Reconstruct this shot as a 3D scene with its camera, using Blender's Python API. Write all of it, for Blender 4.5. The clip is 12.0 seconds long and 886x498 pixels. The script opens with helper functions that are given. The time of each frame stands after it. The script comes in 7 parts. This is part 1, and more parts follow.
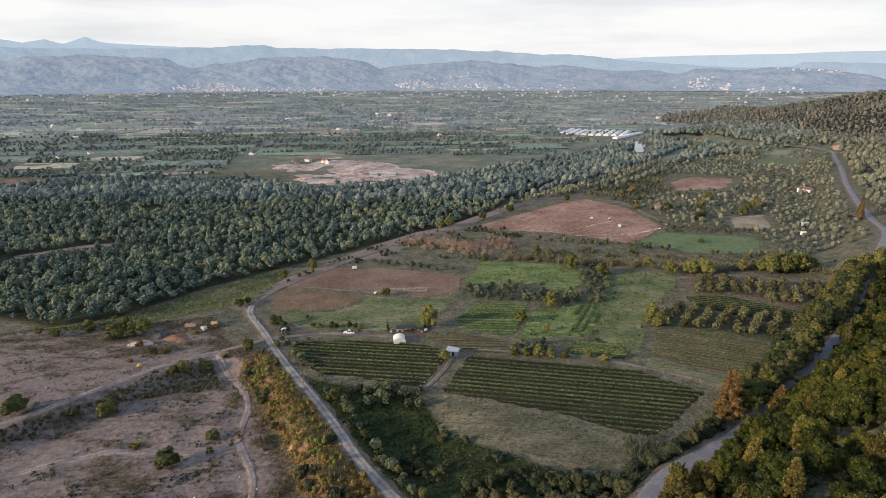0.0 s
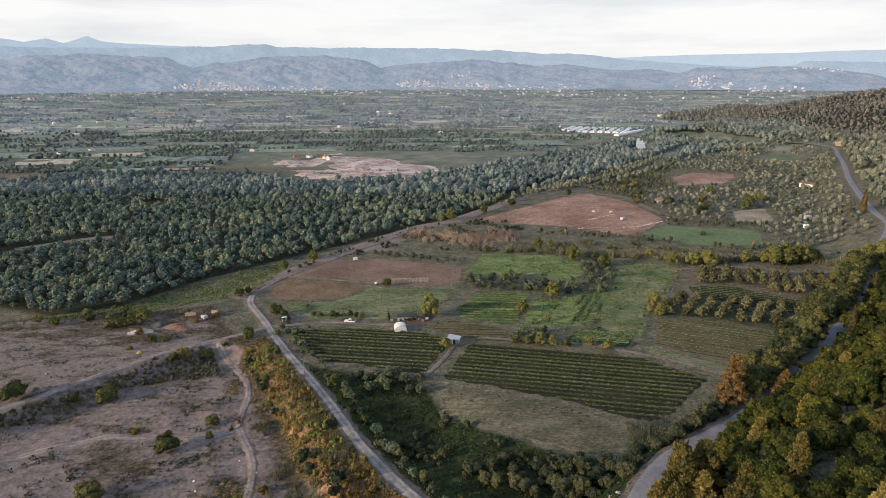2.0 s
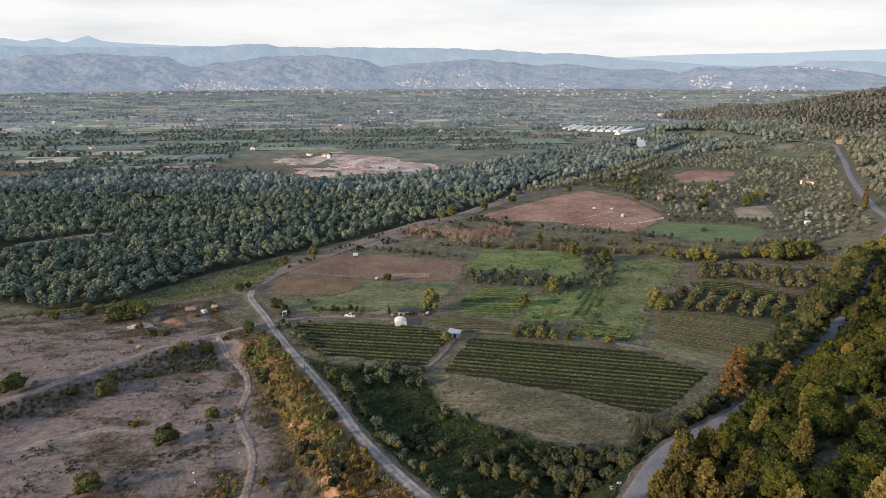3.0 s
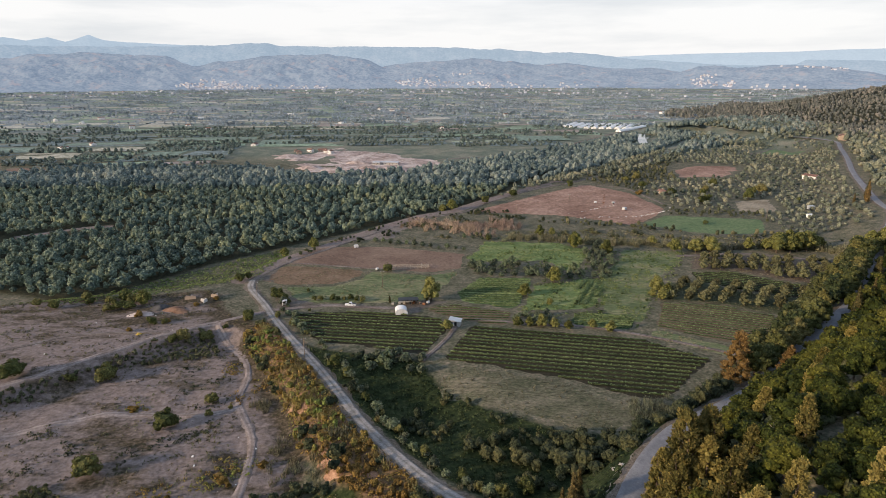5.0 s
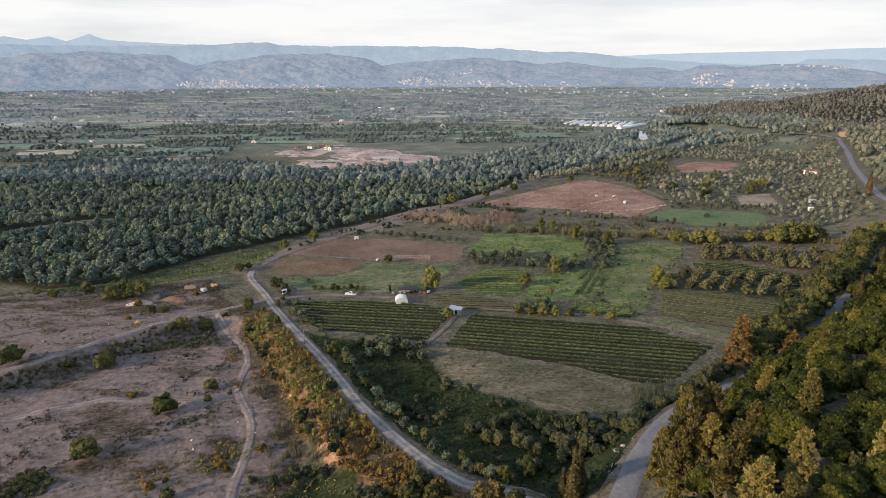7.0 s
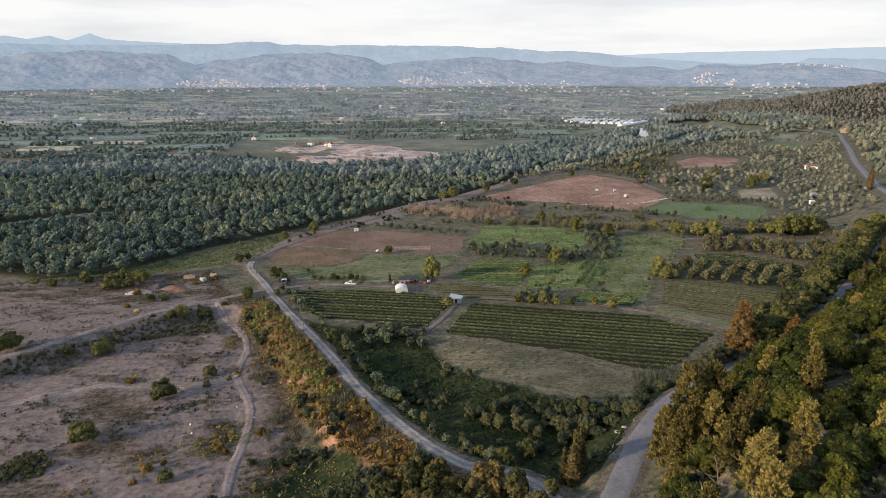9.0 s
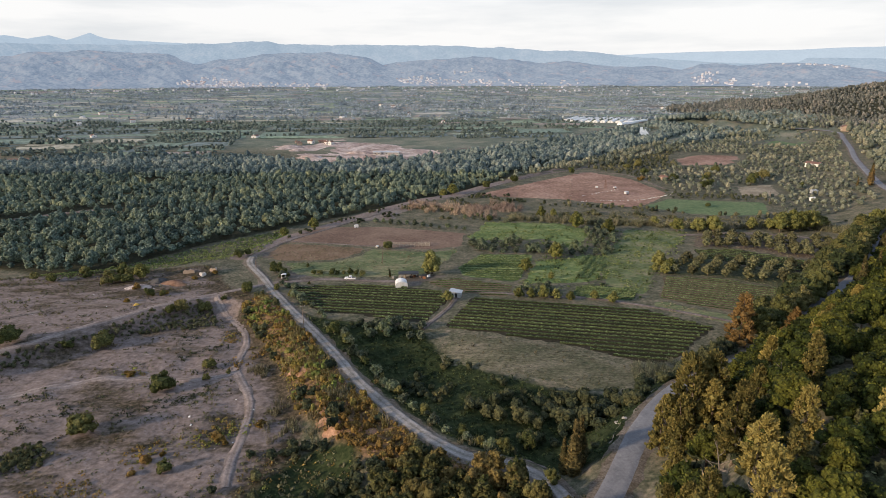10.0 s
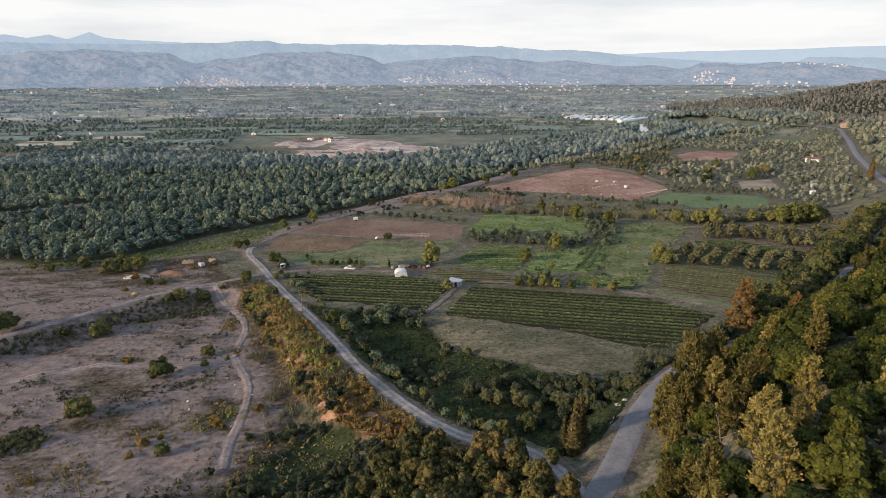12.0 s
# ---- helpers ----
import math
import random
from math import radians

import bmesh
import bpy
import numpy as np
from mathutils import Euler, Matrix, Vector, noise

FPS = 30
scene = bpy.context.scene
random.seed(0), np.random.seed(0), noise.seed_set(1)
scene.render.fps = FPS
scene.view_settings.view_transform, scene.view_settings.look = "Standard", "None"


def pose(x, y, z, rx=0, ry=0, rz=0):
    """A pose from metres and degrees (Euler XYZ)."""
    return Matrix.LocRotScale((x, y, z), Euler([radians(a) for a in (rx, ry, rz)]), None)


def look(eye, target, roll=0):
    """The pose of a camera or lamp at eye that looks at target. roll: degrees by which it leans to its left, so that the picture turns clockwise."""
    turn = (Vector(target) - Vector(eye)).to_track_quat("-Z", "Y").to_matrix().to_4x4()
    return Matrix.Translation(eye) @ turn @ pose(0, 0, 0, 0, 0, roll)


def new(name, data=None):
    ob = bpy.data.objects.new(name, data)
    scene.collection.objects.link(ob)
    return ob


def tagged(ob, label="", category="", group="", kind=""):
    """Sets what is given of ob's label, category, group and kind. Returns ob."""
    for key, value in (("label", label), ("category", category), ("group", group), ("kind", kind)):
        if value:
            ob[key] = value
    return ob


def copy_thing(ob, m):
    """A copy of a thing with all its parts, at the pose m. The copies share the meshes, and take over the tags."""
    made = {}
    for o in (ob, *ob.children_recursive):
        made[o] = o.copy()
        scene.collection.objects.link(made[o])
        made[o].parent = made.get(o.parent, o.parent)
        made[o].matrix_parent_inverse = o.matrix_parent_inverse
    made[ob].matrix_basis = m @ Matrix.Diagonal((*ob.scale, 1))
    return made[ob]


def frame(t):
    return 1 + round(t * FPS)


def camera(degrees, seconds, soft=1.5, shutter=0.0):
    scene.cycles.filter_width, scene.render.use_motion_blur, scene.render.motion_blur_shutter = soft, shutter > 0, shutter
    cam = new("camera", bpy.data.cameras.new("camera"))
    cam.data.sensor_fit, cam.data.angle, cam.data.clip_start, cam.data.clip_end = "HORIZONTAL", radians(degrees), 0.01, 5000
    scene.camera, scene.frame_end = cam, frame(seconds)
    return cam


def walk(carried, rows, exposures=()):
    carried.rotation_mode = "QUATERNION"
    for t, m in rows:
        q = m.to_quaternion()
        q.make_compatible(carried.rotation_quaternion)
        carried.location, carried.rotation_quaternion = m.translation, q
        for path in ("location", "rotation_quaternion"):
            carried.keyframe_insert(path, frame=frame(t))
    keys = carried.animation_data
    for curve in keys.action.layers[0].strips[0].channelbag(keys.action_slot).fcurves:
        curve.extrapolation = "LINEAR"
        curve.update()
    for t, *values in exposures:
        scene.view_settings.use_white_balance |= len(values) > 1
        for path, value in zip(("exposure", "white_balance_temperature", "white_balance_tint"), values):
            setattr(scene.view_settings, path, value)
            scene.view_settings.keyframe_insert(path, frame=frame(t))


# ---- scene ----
# Drone: a slow, almost vertical descent with a fixed gimbal.
cam = camera(73.5, 12.0, soft=0.6)
EYE, DROP, TILT, ROLL = 112.35, 30.0, -16.149, 0.234


def drone(t):
    s = t / 12.0
    x = -0.522 * s + 0.751 * s * s
    y = -1.417 * s + -0.856 * s * s
    z = EYE - DROP * s + -3.005 * s * (1 - s)
    yaw = 0.7016 * s + -0.2931 * s * s + -0.0722 * s ** 3
    return pose(x, y, z, 90 + TILT, 0, yaw) @ pose(0, 0, 0, 0, 0, -ROLL)


walk(cam, [(i * 0.5, drone(i * 0.5)) for i in range(25)])

# ---- light ----
SUN_FROM = Vector((-0.90, -0.40, 0.27)).normalized()
world = bpy.data.worlds.new("world")
scene.world = world
world.use_nodes = True
wn = world.node_tree.nodes
wl = world.node_tree.links
wn.clear()
w_out = wn.new("ShaderNodeOutputWorld")
w_bg = wn.new("ShaderNodeBackground")
w_sky = wn.new("ShaderNodeTexSky")
w_sky.sky_type = "NISHITA"
w_sky.sun_disc = False
w_sky.sun_elevation = math.asin(SUN_FROM.z)
w_sky.sun_rotation = math.atan2(SUN_FROM.x, SUN_FROM.y) % (2 * math.pi)
w_sky.dust_density = 3.0
w_dim = wn.new("ShaderNodeVectorMath")
w_dim.operation = "SCALE"
w_dim.inputs["Scale"].default_value = 0.10
wl.new(w_sky.outputs[0], w_dim.inputs[0])
# a thin, bright sheet of high cloud over the whole sky
w_co = wn.new("ShaderNodeTexCoord")
w_map = wn.new("ShaderNodeMapping")
w_map.inputs["Scale"].default_value = (2.2, 2.2, 16.0)
w_noise = wn.new("ShaderNodeTexNoise")
w_noise.inputs["Scale"].default_value = 1.6
w_noise.inputs["Detail"].default_value = 6.0
w_noise.inputs["Roughness"].default_value = 0.55
w_ramp = wn.new("ShaderNodeValToRGB")
w_ramp.color_ramp.elements[0].position = 0.30
w_ramp.color_ramp.elements[0].color = (0.89, 0.91, 0.94, 1)
w_ramp.color_ramp.elements[1].position = 0.56
w_ramp.color_ramp.elements[1].color = (1.10, 1.09, 1.09, 1)
w_mix = wn.new("ShaderNodeMix")
w_mix.data_type = "RGBA"
w_mix.inputs[0].default_value = 0.86
wl.new(w_co.outputs["Generated"], w_map.inputs[0])
wl.new(w_map.outputs[0], w_noise.inputs["Vector"])
wl.new(w_noise.outputs[0], w_ramp.inputs[0])
# the cloud thins from the bright horizon to a dim blue zenith
w_sep = wn.new("ShaderNodeSeparateXYZ")
wl.new(w_co.outputs["Generated"], w_sep.inputs[0])
w_up = wn.new("ShaderNodeValToRGB")
w_up.color_ramp.elements[0].position = 0.10
w_up.color_ramp.elements[0].color = (1, 1, 1, 1)
w_up.color_ramp.elements[1].position = 0.75
w_up.color_ramp.elements[1].color = (0.37, 0.48, 0.70, 1)
w_mid = w_up.color_ramp.elements.new(0.35)
w_mid.color = (0.66, 0.77, 0.97, 1)
wl.new(w_sep.outputs[2], w_up.inputs[0])
w_mul = wn.new("ShaderNodeMix")
w_mul.data_type = "RGBA"
w_mul.blend_type = "MULTIPLY"
w_mul.inputs[0].default_value = 1.0
wl.new(w_ramp.outputs[0], w_mul.inputs[6])
wl.new(w_up.outputs[0], w_mul.inputs[7])
wl.new(w_dim.outputs[0], w_mix.inputs[6])
wl.new(w_mul.outputs[2], w_mix.inputs[7])
wl.new(w_mix.outputs[2], w_bg.inputs[0])
w_bg.inputs[1].default_value = 1.0
wl.new(w_bg.outputs[0], w_out.inputs[0])

sun = new("sun", bpy.data.lights.new("sun", "SUN"))
sun.data.energy = 5.0
sun.data.angle = radians(4)
sun.data.color = (1.0, 0.755, 0.53)
sun.matrix_world = look(SUN_FROM * 300, (0, 0, 0))
scene.view_settings.exposure = 0.0

# ---- terrain ----
def seg_dist(x, y, line):
    """Distance to a polyline, the side (+ right of its direction), and the place along it (0 to its point count - 1)."""
    best = np.full(np.shape(x), 1e9)
    side = np.zeros(np.shape(x))
    along = np.zeros(np.shape(x))
    for i in range(len(line) - 1):
        ax, ay = line[i][:2]
        bx, by = line[i + 1][:2]
        dx, dy = bx - ax, by - ay
        k = np.clip(((x - ax) * dx + (y - ay) * dy) / (dx * dx + dy * dy), 0, 1)
        d = np.hypot(x - ax - k * dx, y - ay - k * dy)
        s = np.sign((x - ax) * dy - (y - ay) * dx)
        m = d < best
        best = np.where(m, d, best)
        side = np.where(m, s, side)
        along = np.where(m, i + k, along)
    return best, side, along


def inside(x, y, poly):
    r = np.zeros(np.shape(x), bool)
    n = len(poly)
    for i in range(n):
        ax, ay = poly[i][:2]
        bx, by = poly[(i + 1) % n][:2]
        if ay == by:
            continue
        c = (ay > y) != (by > y)
        r ^= c & (x < (bx - ax) * (y - ay) / (by - ay) + ax)
    return r


def poly_sd(x, y, poly):
    """Signed distance to a polygon, positive inside."""
    d = seg_dist(x, y, list(poly) + [poly[0]])[0]
    return np.where(inside(x, y, poly), d, -d)


def smooth(a, b, v):
    k = np.clip((v - a) / (b - a), 0, 1)
    return k * k * (3 - 2 * k)


def wave(x, y, size, seed=0):
    """Cheap smooth noise, about -1 to 1."""
    r = np.random.RandomState(seed + 77)
    out = 0
    for _ in range(6):
        a, p, f = r.uniform(0, 6.283), r.uniform(0, 6.283), r.uniform(0.6, 1.7) * 6.283 / size
        out = out + np.sin((x * np.cos(a) + y * np.sin(a)) * f + p)
    return out / 3.2


ASPHALT = [(8, 52, 6), (20, 78, 7), (33, 98, 8), (45, 118, 9), (60, 136, 9), (87, 155, 8), (103, 170, 7), (135, 200, 6), (165, 229, 5),
           (182, 247, 5), (240, 318, 6), (303, 392, 8), (321, 433, 9), (352, 495, 10), (396, 576, 10), (449, 665, 10), (500, 757, 11),
           (530, 815, 13), (526, 862, 13), (505, 905, 12)]
GRAVEL = [(26.5, 85, 7.6), (24.6, 92, 7.0), (23.2, 99, 6.2), (20.5, 105, 5.2), (16, 110, 4.3), (11, 113, 3.6), (4, 117, 2.6), (-4, 126, 1.2), (-11, 135, 0.5), (-19, 146, 0.2), (-27, 158, 0), (-37, 176, 0),
          (-48, 194, 0), (-62, 216, 0), (-74, 236, 0), (-83, 252, 0.2), (-95, 272, 0.2), (-98, 284, 0.2), (-94, 300, 0), (-85, 320, 0), (-73, 338, 0), (-62, 356, 0),
          (-50, 374, 0), (-34, 398, 0), (-12, 424, 0), (14, 442, 0), (35, 478, 0), (80, 535, 0), (122, 572, 0), (160, 612, 0), (205, 660, 0), (262, 742, 0), (330, 850, 0)]
TERRACE = [(-460, 180), (-230, 238), (-170, 256), (-128, 272), (-104, 284), (-98, 302), (-88, 325), (-70, 352), (-42, 398), (-16, 432), (8, 448), (30, 482), (74, 540),
           (120, 592), (180, 662), (262, 770), (350, 900), (500, 1130), (760, 1500)]
PIT = [(-97, 230), (-109, 218), (-127, 201), (-148, 170), (-260, 110), (-260, 20), (-8, 20), (-2, 84), (-14, 112), (-32, 138), (-42, 160), (-52, 180), (-66, 204), (-82, 226)]
ROAD_Z = np.array([p[2] for p in ASPHALT], float)
GRAVEL_Z = np.array([p[2] for p in GRAVEL], float)


def h(x, y):
    """Height of the ground."""
    x = np.asarray(x, float)
    y = np.asarray(y, float)
    d, s, _ = seg_dist(x, y, TERRACE)
    z = -4.0 * smooth(3, 16, -s * d) * (1 - smooth(700, 1100, y))
    z = z - 5.2 * smooth(-3, 8, poly_sd(x, y, PIT))
    z = z - 4.4 * np.exp(-((x + 10) ** 2 / 300 + (y - 166) ** 2 / 420)) - 2.4 * np.exp(-((x - 22) ** 2 / 330 + (y - 138) ** 2 / 160))
    z = z + 1.6 * np.exp(-((x + 114) ** 2 / 220 + (y - 262) ** 2 / 90))
    z = z + 0.35 * wave(x, y, 23, 1) * smooth(0, 12, poly_sd(x, y, PIT)) + 0.5 * wave(x, y, 60, 2) * smooth(10, 60, -s * d)
    # the metalled road on its bench, and the hill above it
    d, s, k = seg_dist(x, y, ASPHALT)
    rz = np.interp(k, np.arange(len(ROAD_Z)), ROAD_Z)
    right = s * d
    steep = 22 * (1 - smooth(7.5, 11.5, k)) + 1.5
    hill = rz + steep * smooth(4, 34, right) + 0.05 * np.clip(right - 30, 0, 140) * (1 - smooth(9, 12, k)) + 0.02 * np.clip(right, 0, 300)
    hill = hill + wave(x, y, 46, 3) * 1.8 * smooth(10, 40, right)
    fade = 1 - smooth(3.5, 16 + 2.2 * rz * smooth(9, 11, k), np.where(right < 0, d, 0))
    away = 1 - smooth(140, 330, d)
    z = np.where(right > 0, z + (hill - z) * away, z * (1 - fade) + rz * fade)
    # the gravel road's own bed
    d, s, k = seg_dist(x, y, GRAVEL)
    gz = np.interp(k, np.arange(len(GRAVEL_Z)), GRAVEL_Z)
    g = 1 - smooth(2.6, 10, d)
    ad = seg_dist(x, y, ASPHALT)[0]
    g = g * smooth(4, 9, ad)
    z = z * (1 - g) + gz * g
    # wooded ridge beyond the farm with the red roof
    rr = np.hypot((x - 1380) / 700, (y - 1420) / 760)
    z = z + 92 * np.clip(np.cos(np.clip(rr, 0, 1) * math.pi / 2), 0, 1) ** 1.5 * (1 + 0.12 * wave(x, y, 420, 5))
    # the plain lifts towards the far hills
    return z + 42 * smooth(2100, 4100, np.hypot(x, y))


def hz(x, y):
    return float(h(np.array([x]), np.array([y]))[0])


# ---- mesh helpers ----
def mesh(name, V, Q, material, parent=None, smooth_faces=False, normals=None, **attrs):
    """One mesh object from arrays of places and of quads or triangles; attrs are numbers per face."""
    V = np.ascontiguousarray(V, np.float32)
    Q = np.ascontiguousarray(Q, np.int32)
    me = bpy.data.meshes.new(name)
    me.vertices.add(len(V))
    me.vertices.foreach_set("co", V.ravel())
    me.loops.add(Q.size)
    me.loops.foreach_set("vertex_index", Q.ravel())
    me.polygons.add(len(Q))
    me.polygons.foreach_set("loop_start", np.arange(0, Q.size, Q.shape[1], dtype=np.int32))
    me.polygons.foreach_set("use_smooth", np.full(len(Q), smooth_faces))
    me.update(calc_edges=True)
    if normals is not None:
        at = me.attributes.new("custom_normal", "FLOAT_VECTOR", "POINT")
        at.data.foreach_set("vector", np.ascontiguousarray(normals, np.float32).ravel())
    for key, val in attrs.items():
        at = me.attributes.new(key, "FLOAT", "FACE")
        at.data.foreach_set("value", np.ascontiguousarray(val, np.float32))
    me.materials.append(material)
    ob = new(name, me)
    ob.parent = parent
    return ob


def part(name, bm, material, parent, label=""):
    me = bpy.data.meshes.new(name)
    bm.to_mesh(me)
    bm.free()
    me.materials.append(material)
    ob = new(name, me)
    ob.parent = parent
    return tagged(ob, label)


def join(*pieces):
    V, Q, n = [], [], 0
    for v, q in pieces:
        V.append(v)
        Q.append(np.asarray(q) + n)
        n += len(v)
    return np.concatenate(V), np.concatenate(Q)


def resample(pts, step):
    """A smooth line through the points, at even steps."""
    p = np.array(pts, float)
    q = np.vstack([2 * p[0] - p[1], p, 2 * p[-1] - p[-2]])
    out = []
    for i in range(1, len(q) - 2):
        n = max(2, int(np.linalg.norm(q[i + 1] - q[i]) / step))
        for k in np.arange(n) / n:
            a, b, c, d = q[i - 1:i + 3]
            out.append(0.5 * (2 * b + (c - a) * k + (2 * a - 5 * b + 4 * c - d) * k * k + (3 * b - a - 3 * c + d) * k ** 3))
    out.append(p[-1])
    return np.array(out)


def strip(name, pts, width, material, dz=0.12, step=2.0, ragged=0.25, across=6, crown=0.04, seed=0):
    """A road or track laid over the ground."""
    r = np.random.RandomState(seed)
    p = resample([q[:2] for q in pts], step)
    t = np.gradient(p, axis=0)
    t /= np.linalg.norm(t, axis=1)[:, None]
    nrm = np.stack([t[:, 1], -t[:, 0]], 1)
    u = np.linspace(-1, 1, across)
    w = width / 2 * np.ones((len(p), across)) * u
    w[:, 0] -= r.uniform(-ragged, ragged, len(p))
    w[:, -1] += r.uniform(-ragged, ragged, len(p))
    P = p[:, None, :] + nrm[:, None, :] * w[:, :, None]
    z = h(P[..., 0], P[..., 1]) + dz + crown * (1 - u * u)
    z[:, 0] -= dz + 0.02
    z[:, -1] -= dz + 0.02
    V = np.dstack([P, z]).reshape(-1, 3)
    i = np.arange(len(p) - 1)[:, None] * across + np.arange(across - 1)
    Q = np.stack([i, i + 1, i + across + 1, i + across], -1).reshape(-1, 4)
    ob = mesh(name, V, Q, material, smooth_faces=True)
    k = ob.data.attributes.new("across", "FLOAT", "POINT")
    k.data.foreach_set("value", np.tile(u, len(p)).astype(np.float32))
    return ob


def drape(name, poly, material, dz=0.14, cell=5.0, ragged=0.8, seed=0, parent=None):
    """A piece of ground cover laid over the ground, with a worn edge."""
    r = np.random.RandomState(seed)
    p = np.array(poly, float)
    edge = []
    for i in range(len(p)):
        a, b = p[i], p[(i + 1) % len(p)]
        n = max(1, int(np.linalg.norm(b - a) / (cell * 0.6)))
        for k in np.arange(n) / n:
            edge.append(a + (b - a) * k + r.uniform(-ragged, ragged, 2))
    edge = np.array(edge)
    lo, hi = edge.min(0), edge.max(0)
    gx, gy = np.meshgrid(np.arange(lo[0], hi[0], cell), np.arange(lo[1], hi[1], cell))
    gx, gy = gx.ravel(), gy.ravel()
    m = poly_sd(gx, gy, [tuple(e) for e in edge]) > cell * 0.35
    pts = [Vector(e) for e in edge] + [Vector(g) for g in zip(gx[m], gy[m])]
    from mathutils.geometry import delaunay_2d_cdt
    v, _, f, *_ = delaunay_2d_cdt(pts, [], [list(range(len(edge)))], 1, 1e-4)
    V = np.array([(a[0], a[1]) for a in v])
    z = h(V[:, 0], V[:, 1]) + dz
    ed = np.array([min(np.hypot(*(edge - a).T)) for a in V]) < 0.02
    z[ed] -= dz + 0.04
    return mesh(name, np.column_stack([V, z]), np.array([list(a) for a in f]), material, parent, True)


def scatter(poly, gap, jitter=0.42, seed=0, turn=0.0):
    """Jittered places inside a polygon."""
    r = np.random.RandomState(seed)
    p = np.array(poly, float)
    c, s = math.cos(turn), math.sin(turn)
    R = np.array([[c, -s], [s, c]])
    q = p @ R
    lo, hi = q.min(0), q.max(0)
    gx, gy = np.meshgrid(np.arange(lo[0], hi[0], gap), np.arange(lo[1], hi[1], gap))
    g = np.stack([gx.ravel(), gy.ravel()], 1)
    g = (g + r.uniform(-jitter, jitter, g.shape) * gap) @ R.T
    return g[inside(g[:, 0], g[:, 1], poly)]


# ---- plants as arrays ----
def leaf_quads(r, P, Nrm, size):
    n = len(P)
    Nrm = Nrm / np.linalg.norm(Nrm, axis=1)[:, None]
    a = np.cross(Nrm, r.normal(size=(n, 3)))
    a /= np.linalg.norm(a, axis=1)[:, None] + 1e-9
    b = np.cross(Nrm, a)
    s = (size * r.uniform(0.55, 1.35, n))[:, None]
    k = r.uniform(0.55, 1.0, n)[:, None]
    a, b = a * s, b * s * k
    V = np.stack([P - a - b * 0.6, P + a * 0.5 - b, P + a + b * 0.7, P - a * 0.6 + b], 1)
    return V.reshape(-1, 3), np.arange(n * 4).reshape(n, 4)


def lump_ball():
    """An all-quad rounded lump without its underside."""
    k = [-1.0, 0.0, 1.0]
    V = np.array([(x, y, z) for x in k for y in k for z in k if max(abs(x), abs(y), abs(z)) == 1], float)
    index = {tuple(v): i for i, v in enumerate(V)}
    Q = []
    for ax in range(3):
        for sgn in (-1.0, 1.0):
            if ax == 2 and sgn < 0:
                continue
            u, w = [a for a in range(3) if a != ax]
            for i in (-1.0, 0.0):
                for j in (-1.0, 0.0):
                    quad = []
                    for di, dj in ((0, 0), (1, 0), (1, 1), (0, 1)):
                        p = [0.0, 0.0, 0.0]
                        p[ax], p[u], p[w] = sgn, i + di, j + dj
                        quad.append(index[tuple(p)])
                    n = np.cross(V[quad[1]] - V[quad[0]], V[quad[2]] - V[quad[0]])
                    Q.append(quad if n[ax] * sgn > 0 else quad[::-1])
    return V / np.linalg.norm(V, axis=1)[:, None], np.array(Q)


LUMP_V, LUMP_Q = lump_ball()


def crown_of(r, lobes, per, size, loose=0.7, core=0.84):
    """Leaf clumps over overlapping leafy lobes; each lobe is (x, y, z, rx, rz)."""
    P, Nn, T, S = [], [], [], []
    top = max(l[2] for l in lobes)
    for x, y, z, rx, rz in lobes:
        d = r.normal(size=(per, 3))
        d[:, 2] = np.where(d[:, 2] < -0.6, -d[:, 2], d[:, 2])
        d /= np.linalg.norm(d, axis=1)[:, None]
        k = r.uniform(0.72, 1.08, per)[:, None]
        P.append(np.array([x, y, z]) + d * k * np.array([rx, rx, rz]))
        Nn.append(d + loose * r.normal(size=(per, 3)) * 0.6)
        whole = P[-1] - np.array([0, 0, top * 0.35])
        whole /= np.linalg.norm(whole, axis=1)[:, None] + 1e-6
        s = d * 0.75 + whole * 0.55 + r.normal(size=(per, 3)) * 0.22
        S.append(s / np.linalg.norm(s, axis=1)[:, None])
        T.append(np.clip(r.normal(0.5, 0.2, per) + r.uniform(-0.22, 0.22), 0, 1))
    V, Q = leaf_quads(r, np.concatenate(P), np.concatenate(Nn), size)
    V, Q, T, S = [V], [Q], [np.concatenate(T)], [np.repeat(np.concatenate(S), 4, axis=0)]
    n = len(V[0])
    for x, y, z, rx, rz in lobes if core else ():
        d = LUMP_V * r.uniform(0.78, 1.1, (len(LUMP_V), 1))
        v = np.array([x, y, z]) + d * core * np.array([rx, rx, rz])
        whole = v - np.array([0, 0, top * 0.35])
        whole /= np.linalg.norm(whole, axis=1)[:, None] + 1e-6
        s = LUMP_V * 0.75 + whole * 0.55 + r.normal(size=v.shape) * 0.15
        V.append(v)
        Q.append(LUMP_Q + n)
        # lower core tint paints shade into the gaps between leaf clumps
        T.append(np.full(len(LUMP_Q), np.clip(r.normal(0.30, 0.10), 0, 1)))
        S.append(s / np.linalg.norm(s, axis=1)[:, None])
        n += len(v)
    return np.concatenate(V), np.concatenate(Q), np.concatenate(T), np.concatenate(S)


